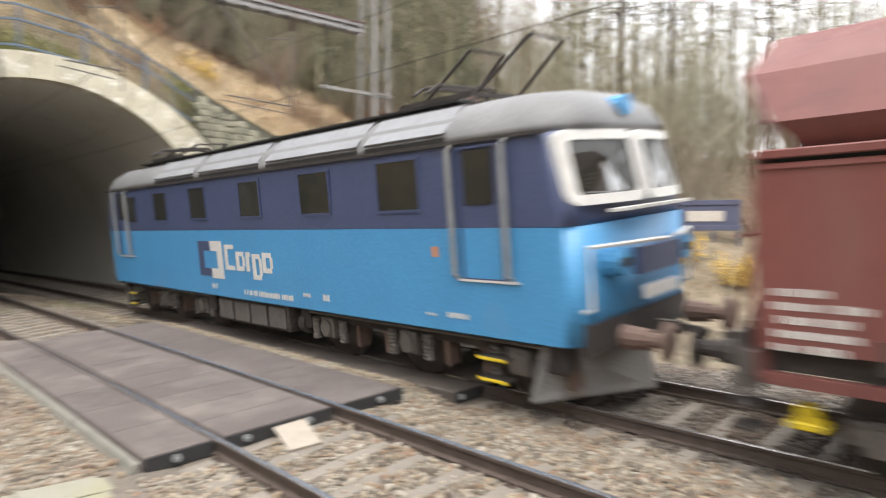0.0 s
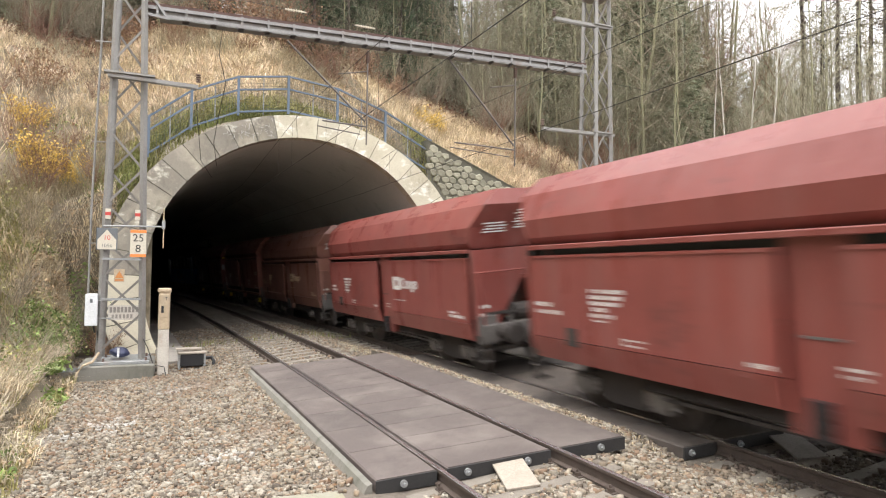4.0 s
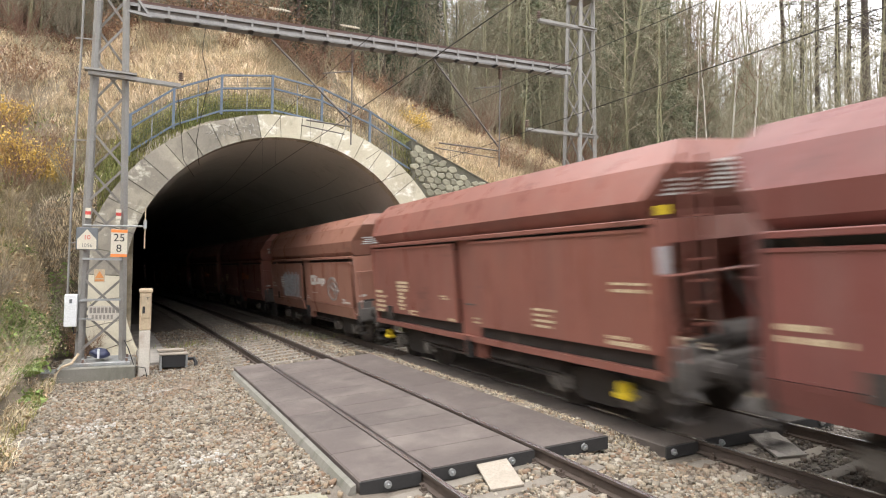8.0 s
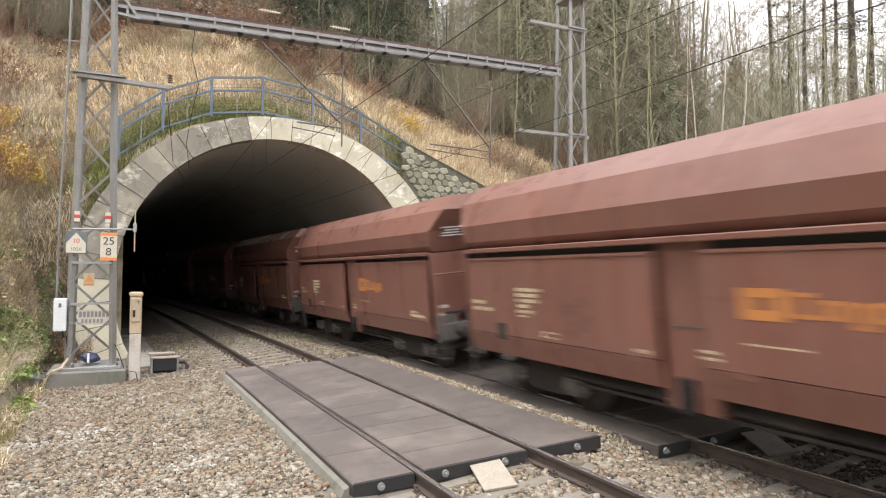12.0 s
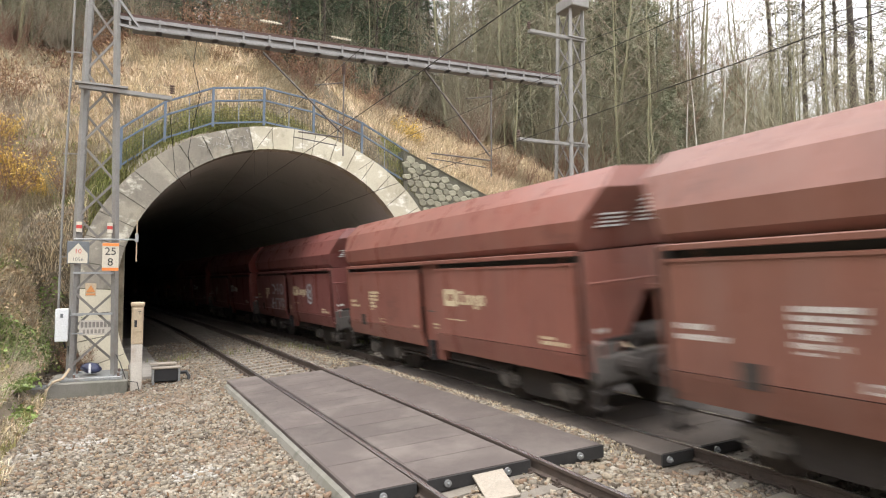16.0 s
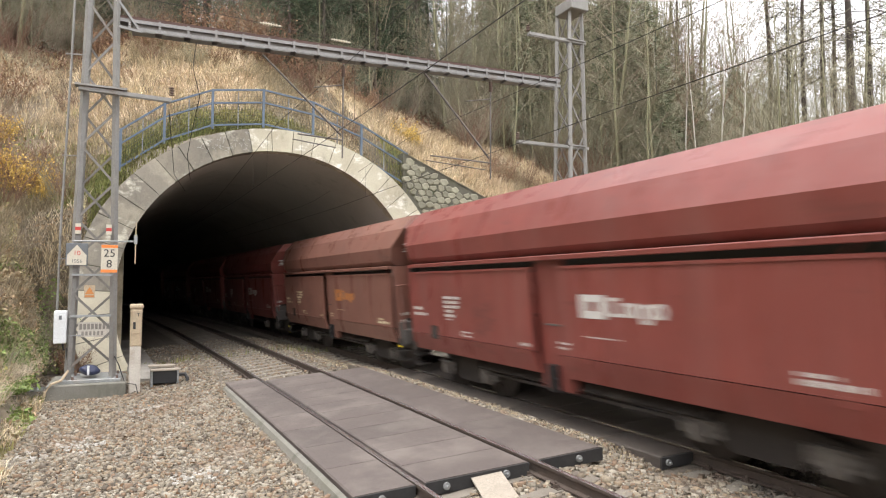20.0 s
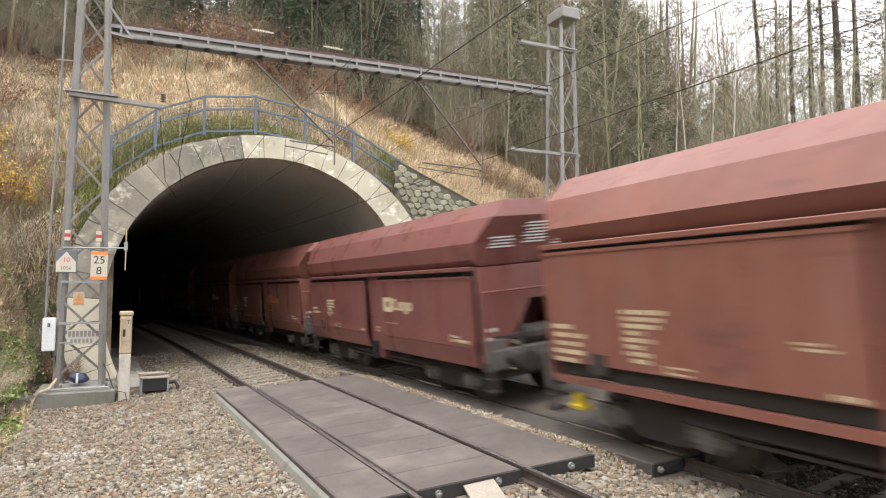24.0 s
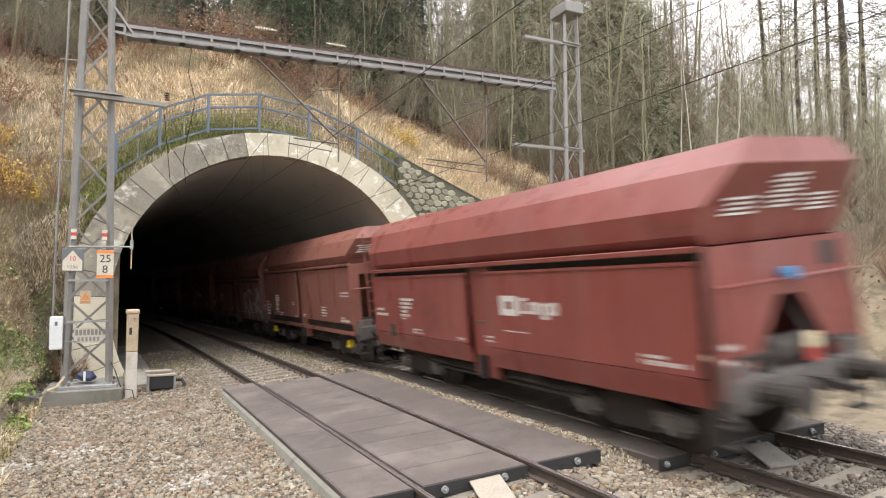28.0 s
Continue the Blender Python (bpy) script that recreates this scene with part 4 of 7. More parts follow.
def spray(wagon, strokes, material, width, label, x=-1.512):
    bm = bmesh.new()
    for s in strokes:
        ribbon(bm, s, width, x)
    tagged(part("sprayed_shape", bm, material, wagon, label), kind="stuff")


def build_graffiti():
    w8, w12, w17, w30 = (MOVERS[i][0] for i in (7, 11, 16, 29))
    spray(w8, [[(3.1 - 0.28 * k, 1.35), (3.0 - 0.28 * k, 2.25 + 0.1 * (k % 2))] for k in range(9)], M["silver"], 0.19, "silver sprayed block")
    spray(w8, [[(2.25, 1.6), (2.2, 2.45)], [(2.45, 1.7), (2.0, 1.7)], arc(1.3, 1.8, 0.3, 0.4, 30, 300)], M["cyan_spray"], 0.07, "pale blue sprayed lines", -1.522)
    spray(w8, [arc(-3.55, 1.80, 0.48, 0.38, 0, 360, 16), [(-3.8, 1.7), (-3.3, 1.9)], arc(-3.6, 1.8, 0.22, 0.2, 30, 250), [(-4.15, 1.7), (-3.9, 1.9)]], M["cyan_spray"], 0.06, "faded cyan sprayed ring")
    spray(w17, [arc(2.2, 2.12, 0.26, 0.20, 50, 310), [(1.85, 2.1), (1.6, 2.1)], [(1.42, 1.9), (1.42, 2.32)], arc(1.3, 2.2, 0.16, 0.12, -90, 90), arc(0.8, 2.12, 0.22, 0.20, 0, 360, 14)] + [[(2.5 - 0.55 * k, 1.25), (2.45 - 0.55 * k, 1.72)] for k in range(4)] + [[(2.6, 1.50), (1.9, 1.52)], [(1.9, 1.70), (1.3, 1.70)], [(1.35, 1.3), (1.0, 1.72)], arc(0.72, 1.6, 0.2, 0.12, 20, 200), arc(0.72, 1.38, 0.2, 0.11, 200, 20)], M["silver"], 0.07, "pale sprayed outlines")
    spray(w17, [[(-2.98, 1.66), (-2.96, 2.3)], arc(-3.25, 2.2, 0.24, 0.12, 0, 330), arc(-3.25, 1.96, 0.2, 0.10, -60, 230), arc(-3.22, 1.74, 0.2, 0.10, 60, 330)], M["silver"], 0.07, "white sprayed loops")
    spray(w30, [[(y - 0.35, z) for y, z in stroke] for stroke in [[(-2.15, 1.15), (-2.2, 2.15)], arc(-2.45, 1.95, 0.32, 0.25, 150, -80), [(-2.4, 1.7), (-2.95, 1.0)], [(-3.1, 1.1), (-3.3, 1.9), (-3.7, 1.0)], [(-3.2, 1.45), (-3.6, 1.4)],
                arc(-3.35, 2.2, 0.3, 0.15, 0, 200), [(-3.9, 1.7), (-4.4, 1.62), (-4.9, 2.3)], [(-4.3, 1.6), (-4.75, 0.95)], arc(-4.8, 2.15, 0.3, 0.25, 40, 280), [(-4.6, 1.6), (-5.3, 1.3)]]], M["silver"], 0.13, "white sprayed strokes")
    # flaking white paint on the upper slope of one wagon's bin
    rnd = random.Random(4)
    bm = bmesh.new()
    for k in range(1500):
        f = rnd.random()
        y, t = 5.6 - 10.2 * f, rnd.uniform(0.02, 0.98)
        if noise.noise((y * 1.1, t * 1.6, 2)) + 0.5 * noise.noise((y * 4, t * 4, 5)) + 0.85 - 1.5 * f < 0:
            continue
        n, rad, a0 = 6, rnd.uniform(0.04, 0.13), rnd.uniform(0, 6.28)
        v = []
        for q in range(n):
            a, r = a0 + q * 6.283 / n, rad * rnd.uniform(0.6, 1.2)
            tt = min(1.0, max(0.0, t + r * math.sin(a) / 0.5))
            v.append(bm.verts.new((-1.20 + 0.38 * tt - 0.005, y + r * 1.6 * math.cos(a), 3.82 + 0.33 * tt + 0.006 + k * 0.000004)))
        bm.faces.new(v)
    tagged(part("flaking_paint", bm, M["flake"], w12, "patches of flaking white paint on the bin"), kind="stuff")


build_graffiti()


# ================= locomotive =================
def outline(hx, hy, r, bow=0.0):
    """A rounded rectangle in plan, its ends bowed outward a little."""
    pts = []
    for cx, cy, a0 in ((hx - r, hy - r, 0), (-hx + r, hy - r, 90), (-hx + r, -hy + r, 180), (hx - r, -hy + r, 270)):
        for k in range(7):
            a = radians(a0 + 15 * k)
            x, y = cx + r * math.cos(a), cy + r * math.sin(a)
            pts.append((x, y + math.copysign(bow * max(0.0, 1 - (x / hx) ** 2), y)))
    return pts


def build_loco():
    loco = thing("electric_locomotive", "two-tone blue six-axle electric locomotive with a grey roof", "locomotive")
    hx, hy = 1.475, 8.25

    def shell(rows):
        bm = bmesh.new()
        loft(bm, [[(x, y, z) for x, y in outline(hx - ix, hy - iy, r, bow)] for z, ix, iy, r, bow in rows])
        return bm
    def side_flat(ob):
        for p in ob.data.polygons:
            if abs(p.normal.x) > 0.93 or abs(p.normal.z) > 0.97:
                p.use_smooth = False
        return ob
    side_flat(part("lower_body", shell([(0.98, 0.0, 0.05, 0.26, 0.28), (1.5, 0, 0, 0.26, 0.3), (2.46, 0, 0.0, 0.26, 0.3)]), M["light_blue"], loco, "light blue painted lower body", True))
    side_flat(part("upper_body", shell([(2.465, 0.0, 0.01, 0.20, 0.26), (2.7, 0.0, 0.04, 0.20, 0.25), (3.62, 0.02, 0.24, 0.20, 0.22)]), M["dark_blue"], loco, "dark blue painted upper body", True))
    part("roof", shell([(3.625, -0.02, 0.22, 0.5, 0.34), (3.72, 0.0, 0.2, 0.5, 0.34), (3.95, 0.14, 0.30, 0.5, 0.3), (4.16, 0.45, 0.55, 0.5, 0.25), (4.24, 0.9, 1.0, 0.4, 0.2)]), M["grey_roof"], loco, "grey rounded roof", True)
    for sg in (-1, 1):
        part("white_stripe", boxes((-1.0, 1.0, min(sg * (hy + 0.26), sg * (hy + 0.36)), max(sg * (hy + 0.26), sg * (hy + 0.36)), 2.60, 2.64)), M["white"], loco)
    # roof equipment
    for a, b in ((-6.3, -4.5), (-4.3, -1.4), (-1.1, 1.6), (1.9, 4.2)):
        for sd in (-1, 1):
            bm = bmesh.new()
            loft(bm, [[(sd * 1.50, y, 3.78), (sd * 1.42, y, 3.86), (sd * 1.08, y, 4.17), (sd * 0.98, y, 4.17), (sd * 0.9, y, 4.05), (sd * 1.36, y, 3.70)] for y in (a, b)])
            part("roof_hatch", bm, M["hatch_grey"], loco)
            part("hatch_gap", boxes((min(sd * 1.40, sd * 1.49), max(sd * 1.40, sd * 1.49), a, b, 3.65, 3.72)), M["black"], loco)
    part("roof_walkway", boxes((-0.35, 0.35, -7.0, 7.0, 4.16, 4.20), (-1.0, -0.85, -6.5, 6.5, 4.14, 4.20), (0.85, 1.0, -6.5, 6.5, 4.14, 4.20)), M["bogie"], loco)
    for sd in (-1, 1):
        part("gutter", boxes((min(sd * 1.46, sd * 1.50), max(sd * 1.46, sd * 1.50), -8.0, 8.0, 3.60, 3.64)), M["bogie"], loco)
        part("walkway_board", boxes((min(sd * 0.72, sd * 1.05), max(sd * 0.72, sd * 1.05), -6.2, 6.2, 4.24, 4.28)), M["black"], loco, "dark roof walkway board")
        for y in range(-6, 7, 2):
            part("board_bracket", boxes((min(sd * 0.8, sd * 0.95), max(sd * 0.8, sd * 0.95), y - 0.03, y + 0.03, 4.08, 4.24)), M["bogie"], loco)
    for k in range(8):
        bm = bmesh.new()
        y = -5.6 + k * 1.6
        tube(bm, [(0, y, 4.18), (0, y, 4.26), (0, y, 4.3), (0, y, 4.36), (0, y, 4.42)], [0.05, 0.09, 0.05, 0.09, 0.04], 8)
        part("insulator", bm, M["steel_rust"], loco)
    part("roof_conductor", tube(bmesh.new(), [(0, -5.8, 4.43), (0, 5.8, 4.43)], 0.025, 6), M["bogie"], loco)
    for yc, up in ((-5.3, 0.66), (5.6, 0.2)):
        panto = thing("pantograph", "dark steel pantograph", "")
        panto.parent = loco
        panto.matrix_basis = pose(0, yc, 4.26)
        for y in (-0.8, 0.8):
            part("cross_beam", bars(((-0.65, y, 0.12), (0.65, y, 0.12), 0.07)), M["bogie"], panto)
        for x in (-0.6, 0.6):
            part("side_beam", bars(((x, -0.8, 0.14), (x, 0.8, 0.14), 0.07)), M["bogie"], panto)
            for y in (-0.75, 0.75):
                part("insulator", tube(bmesh.new(), [(x, y, -0.1), (x, y, -0.04), (x, y, 0.0), (x, y, 0.05), (x, y, 0.1)], [0.05, 0.08, 0.05, 0.08, 0.04], 8), M["steel_rust"], panto)
        for y0 in (0.35, -0.80):
            bm = bmesh.new()
            for x in (-0.5, 0.5):
                tube(bm, [(x, y0, 0.16), (x * 0.8, y0 - 0.95, 0.16 + up)], 0.028, 6)
            tube(bm, [(-0.4, y0 - 0.95, 0.16 + up), (0.4, y0 - 0.95, 0.16 + up)], 0.022, 6)
            part("arm", bm, M["bogie"], panto)
        bm = bmesh.new()
        tube(bm, [(-0.9, 0.2, 0.22), (-0.65, 0.2, 0.36), (0.65, 0.2, 0.36), (0.9, 0.2, 0.22)], 0.03, 6)
        tube(bm, [(-0.9, -0.1, 0.22), (-0.65, -0.1, 0.36), (0.65, -0.1, 0.36), (0.9, -0.1, 0.22)], 0.03, 6)
        part("collector_head", bm, M["bogie"], panto)
    # side windows and doors on both sides
    for sd in (-1, 1):
        x0, x1 = sd * 1.477, sd * 1.492

        def frame_box(a, b, z0, z1, t=0.045):
            X = (min(x0, x1), max(x0, x1))
            return boxes((*X, a, b, z0, z0 + t), (*X, a, b, z1 - t, z1), (*X, a, a + t, z0 + t, z1 - t), (*X, b - t, b, z0 + t, z1 - t))
        for yc, w, z0, z1 in ((-5.2, 1.02, 2.70, 3.52), (-2.95, 1.0, 2.70, 3.5), (-0.6, 0.9, 2.70, 3.48), (1.85, 0.9, 2.70, 3.48), (4.05, 0.9, 2.68, 3.46), (6.1, 0.75, 2.66, 3.44)):
            win = part("side_window", frame_box(yc - w / 2, yc + w / 2, z0, z1), M["dark_blue"], loco)
            part("pane", boxes((min(sd * 1.476, sd * 1.48), max(sd * 1.476, sd * 1.48), yc - w / 2 + 0.04, yc + w / 2 - 0.04, z0 + 0.04, z1 - 0.04)), M["window"], win)
        for yc in (-6.85, 6.85):
            door = part("cab_door", frame_box(yc - 0.38, yc + 0.38, 1.75, 3.56, 0.03), M["dark_blue"], loco)
            part("pane", boxes((min(x0, x1), max(x0, x1), yc - 0.26, yc + 0.26, 2.78, 3.5)), M["window"], door)
            for off in (-0.48, 0.48):
                bm = bmesh.new()
                tube(bm, [(sd * 1.48, yc + off, 1.78), (sd * 1.55, yc + off, 1.82), (sd * 1.55, yc + off, 3.54), (sd * 1.48, yc + off, 3.58)], 0.042, 8)
                part("handrail", bm, M["steel"], loco, "pale grey grab rail")
            bm = bmesh.new()
            vert_box(bm, min(sd * 1.3, sd * 1.5), max(sd * 1.3, sd * 1.5), yc - 0.6, yc + 0.45, 1.73, 1.76)
            part("door_step", bm, M["white"], loco)
            st = bmesh.new()
            for z in (0.35, 0.65):
                vert_box(st, min(sd * 1.2, sd * 1.45), max(sd * 1.2, sd * 1.45), yc - 0.25, yc + 0.25, z, z + 0.03)
            part("step", st, M["bogie"], loco)
            st = bmesh.new()
            for z in (0.35, 0.65):
                vert_box(st, min(sd * 1.45, sd * 1.465), max(sd * 1.45, sd * 1.465), yc - 0.25, yc + 0.25, z - 0.005, z + 0.032)
            part("step_edge", st, M["yellow"], loco, "yellow step edges")
        # markings
    logo_mark(loco, -1.478, 1.92, 1.50, 1.75, None, M["white"], 1.2)
    part("logo_mark", boxes((-1.483, -1.477, 0.85, 1.1, 1.38, 2.22), (-1.483, -1.477, 1.1, 1.42, 2.0, 2.22), (-1.483, -1.477, 1.1, 1.42, 1.38, 1.6)), M["white"], loco, "white half of the square mark")
    part("logo_mark", boxes((-1.483, -1.477, 1.78, 2.05, 1.42, 2.22), (-1.483, -1.477, 1.45, 1.78, 2.0, 2.22), (-1.483, -1.477, 1.45, 1.78, 1.42, 1.6)), M["dark_blue"], loco, "dark blue half of the square mark")
    side_bars(loco, "number_bars", -1.477, [(0.0, -1.95, 1.15, 0.11), (-2.3, -2.55, 1.25, 0.08), (-2.95, -3.15, 1.24, 0.12), (1.5, 1.25, 1.2, 0.12), (-5.65, -5.9, 1.2, 0.04), (-6.1, -6.5, 1.22, 0.08)], M["white"])
    part("panel_plate", boxes((-1.482, -1.477, -5.99, -5.87, 2.05, 2.2)), M["orange"], loco)
    # ends
    for sg in (-1, 1):
        def face(y):
            return sg * (hy + y)
        for sd in (-1, 1):
            a, b = sorted((sd * 0.04, sd * 1.41))

            def at(x, z, o):
                rim = max(0.0, abs(x) - (hx - 0.20))
                drop = 0.20 - math.sqrt(max(0.0, 0.04 - rim * rim))
                return (x, sg * (hy - 0.04 - 0.20 * (z - 2.7) / 0.92 + 0.25 * max(0.0, 1 - (x / hx) ** 2) - drop + o), z)

            def pane_edge(inset, rad):
                pts = []
                x0, x1, z0, z1 = a + inset, b - inset, 2.70 + inset, 3.62 - inset
                for cx, cz, a0 in ((x1 - rad, z1 - rad, 0), (x0 + rad, z1 - rad, 90), (x0 + rad, z0 + rad, 180), (x1 - rad, z0 + rad, 270)):
                    pts += [(cx + rad * math.cos(radians(a0 + 30 * q)), cz + rad * math.sin(radians(a0 + 30 * q))) for q in range(4)]
                    if a0 in (0, 180):
                        far_x = x0 + rad if a0 == 0 else x1 - rad
                        px, pz = pts[-1]
                        pts += [(px + (far_x - px) * q / 4, pz) for q in (1, 2, 3)]
                return pts
            outer, inner = pane_edge(0.0, 0.14), pane_edge(0.125, 0.07)
            ring = [[at(x, z, o) for x, z in pts] for pts, o in ((outer, -0.05), (outer, 0.05), (inner, 0.05), (inner, -0.05))]
            bm = bmesh.new()
            loft(bm, ring + ring[:1], caps=False)
            bmesh.ops.remove_doubles(bm, verts=bm.verts, dist=0.0005)
            win = part("windscreen", bm, M["white"], loco, "windscreen in a white frame")
            bm = bmesh.new()
            loft(bm, [[at(x, z, o) for x, z in inner] for o in (0.012, 0.026)])
            part("pane", bm, M["window"], win)
            bm = bmesh.new()
            tube(bm, [(sd * 0.85, face(0.05), 1.98), (sd * 0.85, face(0.36), 1.98)], [0.2, 0.17], 14)
            lamp = part("headlight", bm, M["light_blue"], loco)
            bm = bmesh.new()
            for zz in (-0.06, 0.06):
                tube(bm, [(sd * 0.85 + zz, face(0.355), 1.98), (sd * 0.85 + zz, face(0.375), 1.98)], 0.06, 10)
            part("lens", bm, M["window"], lamp)
            bm = bmesh.new()
            tube(bm, [(sd * 1.3, face(0.02), 1.4), (sd * 1.32, face(0.16), 1.45), (sd * 1.32, face(0.16), 2.2), (sd * 0.1, face(0.55), 2.2)], 0.03, 6)
            part("handrail", bm, M["white"], loco)
        part("end_grille", boxes((-0.55, 0.55, *sorted((face(0.3), face(0.40))), 1.78, 2.12)), M["dark_blue"], loco)
        part("number_plate_bars", boxes((-0.45, 0.45, *sorted((face(0.36), face(0.395))), 1.45, 1.62)), M["white"], loco)
        part("headstock", boxes((-1.3, 1.3, *sorted((face(-0.1), face(0.1))), 0.86, 1.25)), M["bogie"], loco)
        buffer_pair(loco, sg * (hy + 0.32), M["steel_rust"])
        bm = bmesh.new()
        loft(bm, [[(-1.42, face(-0.75), 0.16), (0.0, face(0.25), 0.16), (1.42, face(-0.75), 0.16), (1.42, face(-0.79), 0.16), (0, face(0.21), 0.16), (-1.42, face(-0.79), 0.16)],
                  [(-1.36, face(-0.55), 0.92), (0.0, face(0.12), 0.92), (1.36, face(-0.55), 0.92), (1.36, face(-0.59), 0.92), (0, face(0.08), 0.92), (-1.36, face(-0.59), 0.92)]])
        part("plough", bm, M["plough"], loco, "grey steel track plough")
        part("roof_lamp", tube(bmesh.new(), [(0, face(-0.4), 3.95), (0, face(0.0), 3.95)], 0.14, 12), M["light_blue"], loco)
    # running gear
    for yb in (-4.9, 4.9):
        bogie = new("bogie")
        bogie.parent = loco
        bogie.matrix_basis = pose(0, yb, 0)
        for sd in (-1, 1):
            x = sd * 1.05
            prof = [(-2.95, 0.55), (-2.95, 0.82), (2.95, 0.82), (2.95, 0.55), (2.5, 0.62), (1.75, 0.70), (0.5, 0.70), (0, 0.62), (-0.5, 0.70), (-1.75, 0.70), (-2.5, 0.62)]
            bm = bmesh.new()
            loft(bm, [[(x - 0.07, a, b) for a, b in prof], [(x + 0.07, a, b) for a, b in prof]])
            part("side_frame", bm, M["bogie"], bogie)
            for a in (-2.25, 0, 2.25):
                bm = soft(boxes((min(x, x + sd * 0.2), max(x, x + sd * 0.2), a - 0.19, a + 0.19, 0.42, 0.80)), 0.02)
                tube(bm, [(x + sd * 0.2, a, 0.61), (x + sd * 0.25, a, 0.61)], 0.15, 14)
                part("axle_box", bm, M["axle_grey"], bogie, "grey dusty axle box")
                for c in (-0.42, 0.42):
                    bm = bmesh.new()
                    tube(bm, [(x + sd * 0.13, a + c, 0.36 + 0.03 * q) for q in range(15)], [0.10 if q % 2 else 0.075 for q in range(15)], 10)
                    part("spring", bm, M["axle_grey"], bogie)
                for c in (-0.72, 0.72):
                    part("brake_shoe", boxes((min(x - sd * 0.2, x + sd * 0.04), max(x - sd * 0.2, x + sd * 0.04), a + c - 0.05, a + c + 0.05, 0.30, 0.74)), M["steel_rust"], bogie)
            part("brake_pipe", tube(bmesh.new(), [(x + sd * 0.22, -2.8, 0.88), (x + sd * 0.22, 2.8, 0.88)], 0.03, 6), M["axle_grey"], bogie)
            for a in (-2.9, 2.9):
                part("sand_box", soft(boxes((min(x - sd * 0.05, x + sd * 0.25), max(x - sd * 0.05, x + sd * 0.25), a - 0.16, a + 0.16, 0.55, 0.98)), 0.03), M["bogie"], bogie)
                part("sand_pipe", tube(bmesh.new(), [(x, a, 0.56), (x - sd * 0.1, a - math.copysign(0.12, a), 0.3), (x - sd * 0.28, a - math.copysign(0.2, a), 0.12)], 0.025, 6), M["bogie"], bogie)
        for a in (-2.25, 0, 2.25):
            wheelset(bogie, "wheelset", 0.61).matrix_basis = pose(0, a, 0.61)
    for sd in (-1, 1):
        box = part("equipment_box", soft(boxes((min(sd * 0.75, sd * 1.36), max(sd * 0.75, sd * 1.36), -1.5, 1.5, 0.40, 0.95)), 0.03), M["bogie"], loco)
        for y in (-1.1, -0.35, 0.4, 1.15):
            part("cover", soft(boxes((min(sd * 1.36, sd * 1.39), max(sd * 1.36, sd * 1.39), y - 0.32, y + 0.32, 0.46, 0.88)), 0.01), M["corner_grey"], box)
        part("air_tank", tube(bmesh.new(), [(sd * 1.15, -1.75, 0.62), (sd * 1.15, -1.8, 0.62), (sd * 1.15, -2.0, 0.62)], [0.1, 0.2, 0.2], 14), M["bogie"], loco)
    MOVERS.append((loco, 12.75))
    return loco


loco = build_loco()


# ================= more materials =================
M["straw"] = shade("dry_grass", (0.84, 0.72, 0.50), (0.40, 0.30, 0.17), 0.9, 0, 0.9, 3, 0, mix=0.35, rand=0.45, island=True)
M["straw_pale"] = shade("bleached_grass", (0.88, 0.74, 0.56), (0.58, 0.43, 0.29), 0.9, 0, 0.7, 3, 0, mix=0.3, rand=0.35, island=True)
M["olive"] = shade("fading_grass", (0.27, 0.265, 0.095), (0.36, 0.31, 0.13), 0.9, 0, 0.3, 3, 0, rand=0.35, island=True)
M["green"] = shade("green_leaves", (0.15, 0.23, 0.05), (0.23, 0.29, 0.08), 0.7, 0, 0.5, 4, 0, rand=0.4, island=True)
M["ochre"] = shade("autumn_leaves", (0.74, 0.52, 0.12), (0.58, 0.38, 0.09), 0.8, 0, 0.6, 4, 0, rand=0.4, island=True)
M["brown_leaf"] = shade("brown_leaves", (0.32, 0.20, 0.115), (0.24, 0.14, 0.08), 0.85, 0, 0.6, 4, 0, rand=0.45, island=True)
M["bracken"] = shade("withered_bracken", (0.25, 0.135, 0.085), (0.16, 0.085, 0.055), 0.85, 0, 0.6, 4, 0, rand=0.45, island=True)
M["bark"] = shade("grey_bark", (0.24, 0.21, 0.155), (0.14, 0.12, 0.09), 0.95, 0, 1.2, 14, 0.6, rand=0.2)
M["bark_green"] = shade("mossy_bark", (0.31, 0.30, 0.18), (0.21, 0.195, 0.12), 0.95, 0, 0.9, 14, 0.5, rand=0.2)
M["bark_dark"] = shade("conifer_bark", (0.10, 0.078, 0.066), (0.06, 0.048, 0.042), 0.95, 0, 1.0, 14, 0.6, rand=0.2)
M["birch"] = shade("birch_bark", (0.66, 0.63, 0.56), (0.5, 0.47, 0.42), 0.8, 0, 1.0, 20, 0.3, stain=(0.08, 0.07, 0.06), stain_scale=5.0, stain_amount=0.5)
M["twig"] = shade("bare_twigs", (0.32, 0.27, 0.205), (0.24, 0.20, 0.145), 0.95, 0, 0.8, 8, 0, rand=0.25)
M["twig_olive"] = shade("olive_twigs", (0.36, 0.335, 0.235), (0.26, 0.24, 0.165), 0.95, 0, 0.8, 8, 0, rand=0.25)
M["twig_red"] = shade("reddish_twigs", (0.24, 0.14, 0.095), (0.17, 0.095, 0.07), 0.95, 0, 0.8, 8, 0, rand=0.25)
M["needle"] = shade("spruce_needles", (0.085, 0.128, 0.070), (0.060, 0.095, 0.050), 0.85, 0, 0.5, 5, 0, rand=0.35, island=True)
M["pine_needle"] = shade("pine_needles", (0.075, 0.085, 0.045), (0.10, 0.075, 0.05), 0.85, 0, 0.5, 5, 0, rand=0.35, island=True)
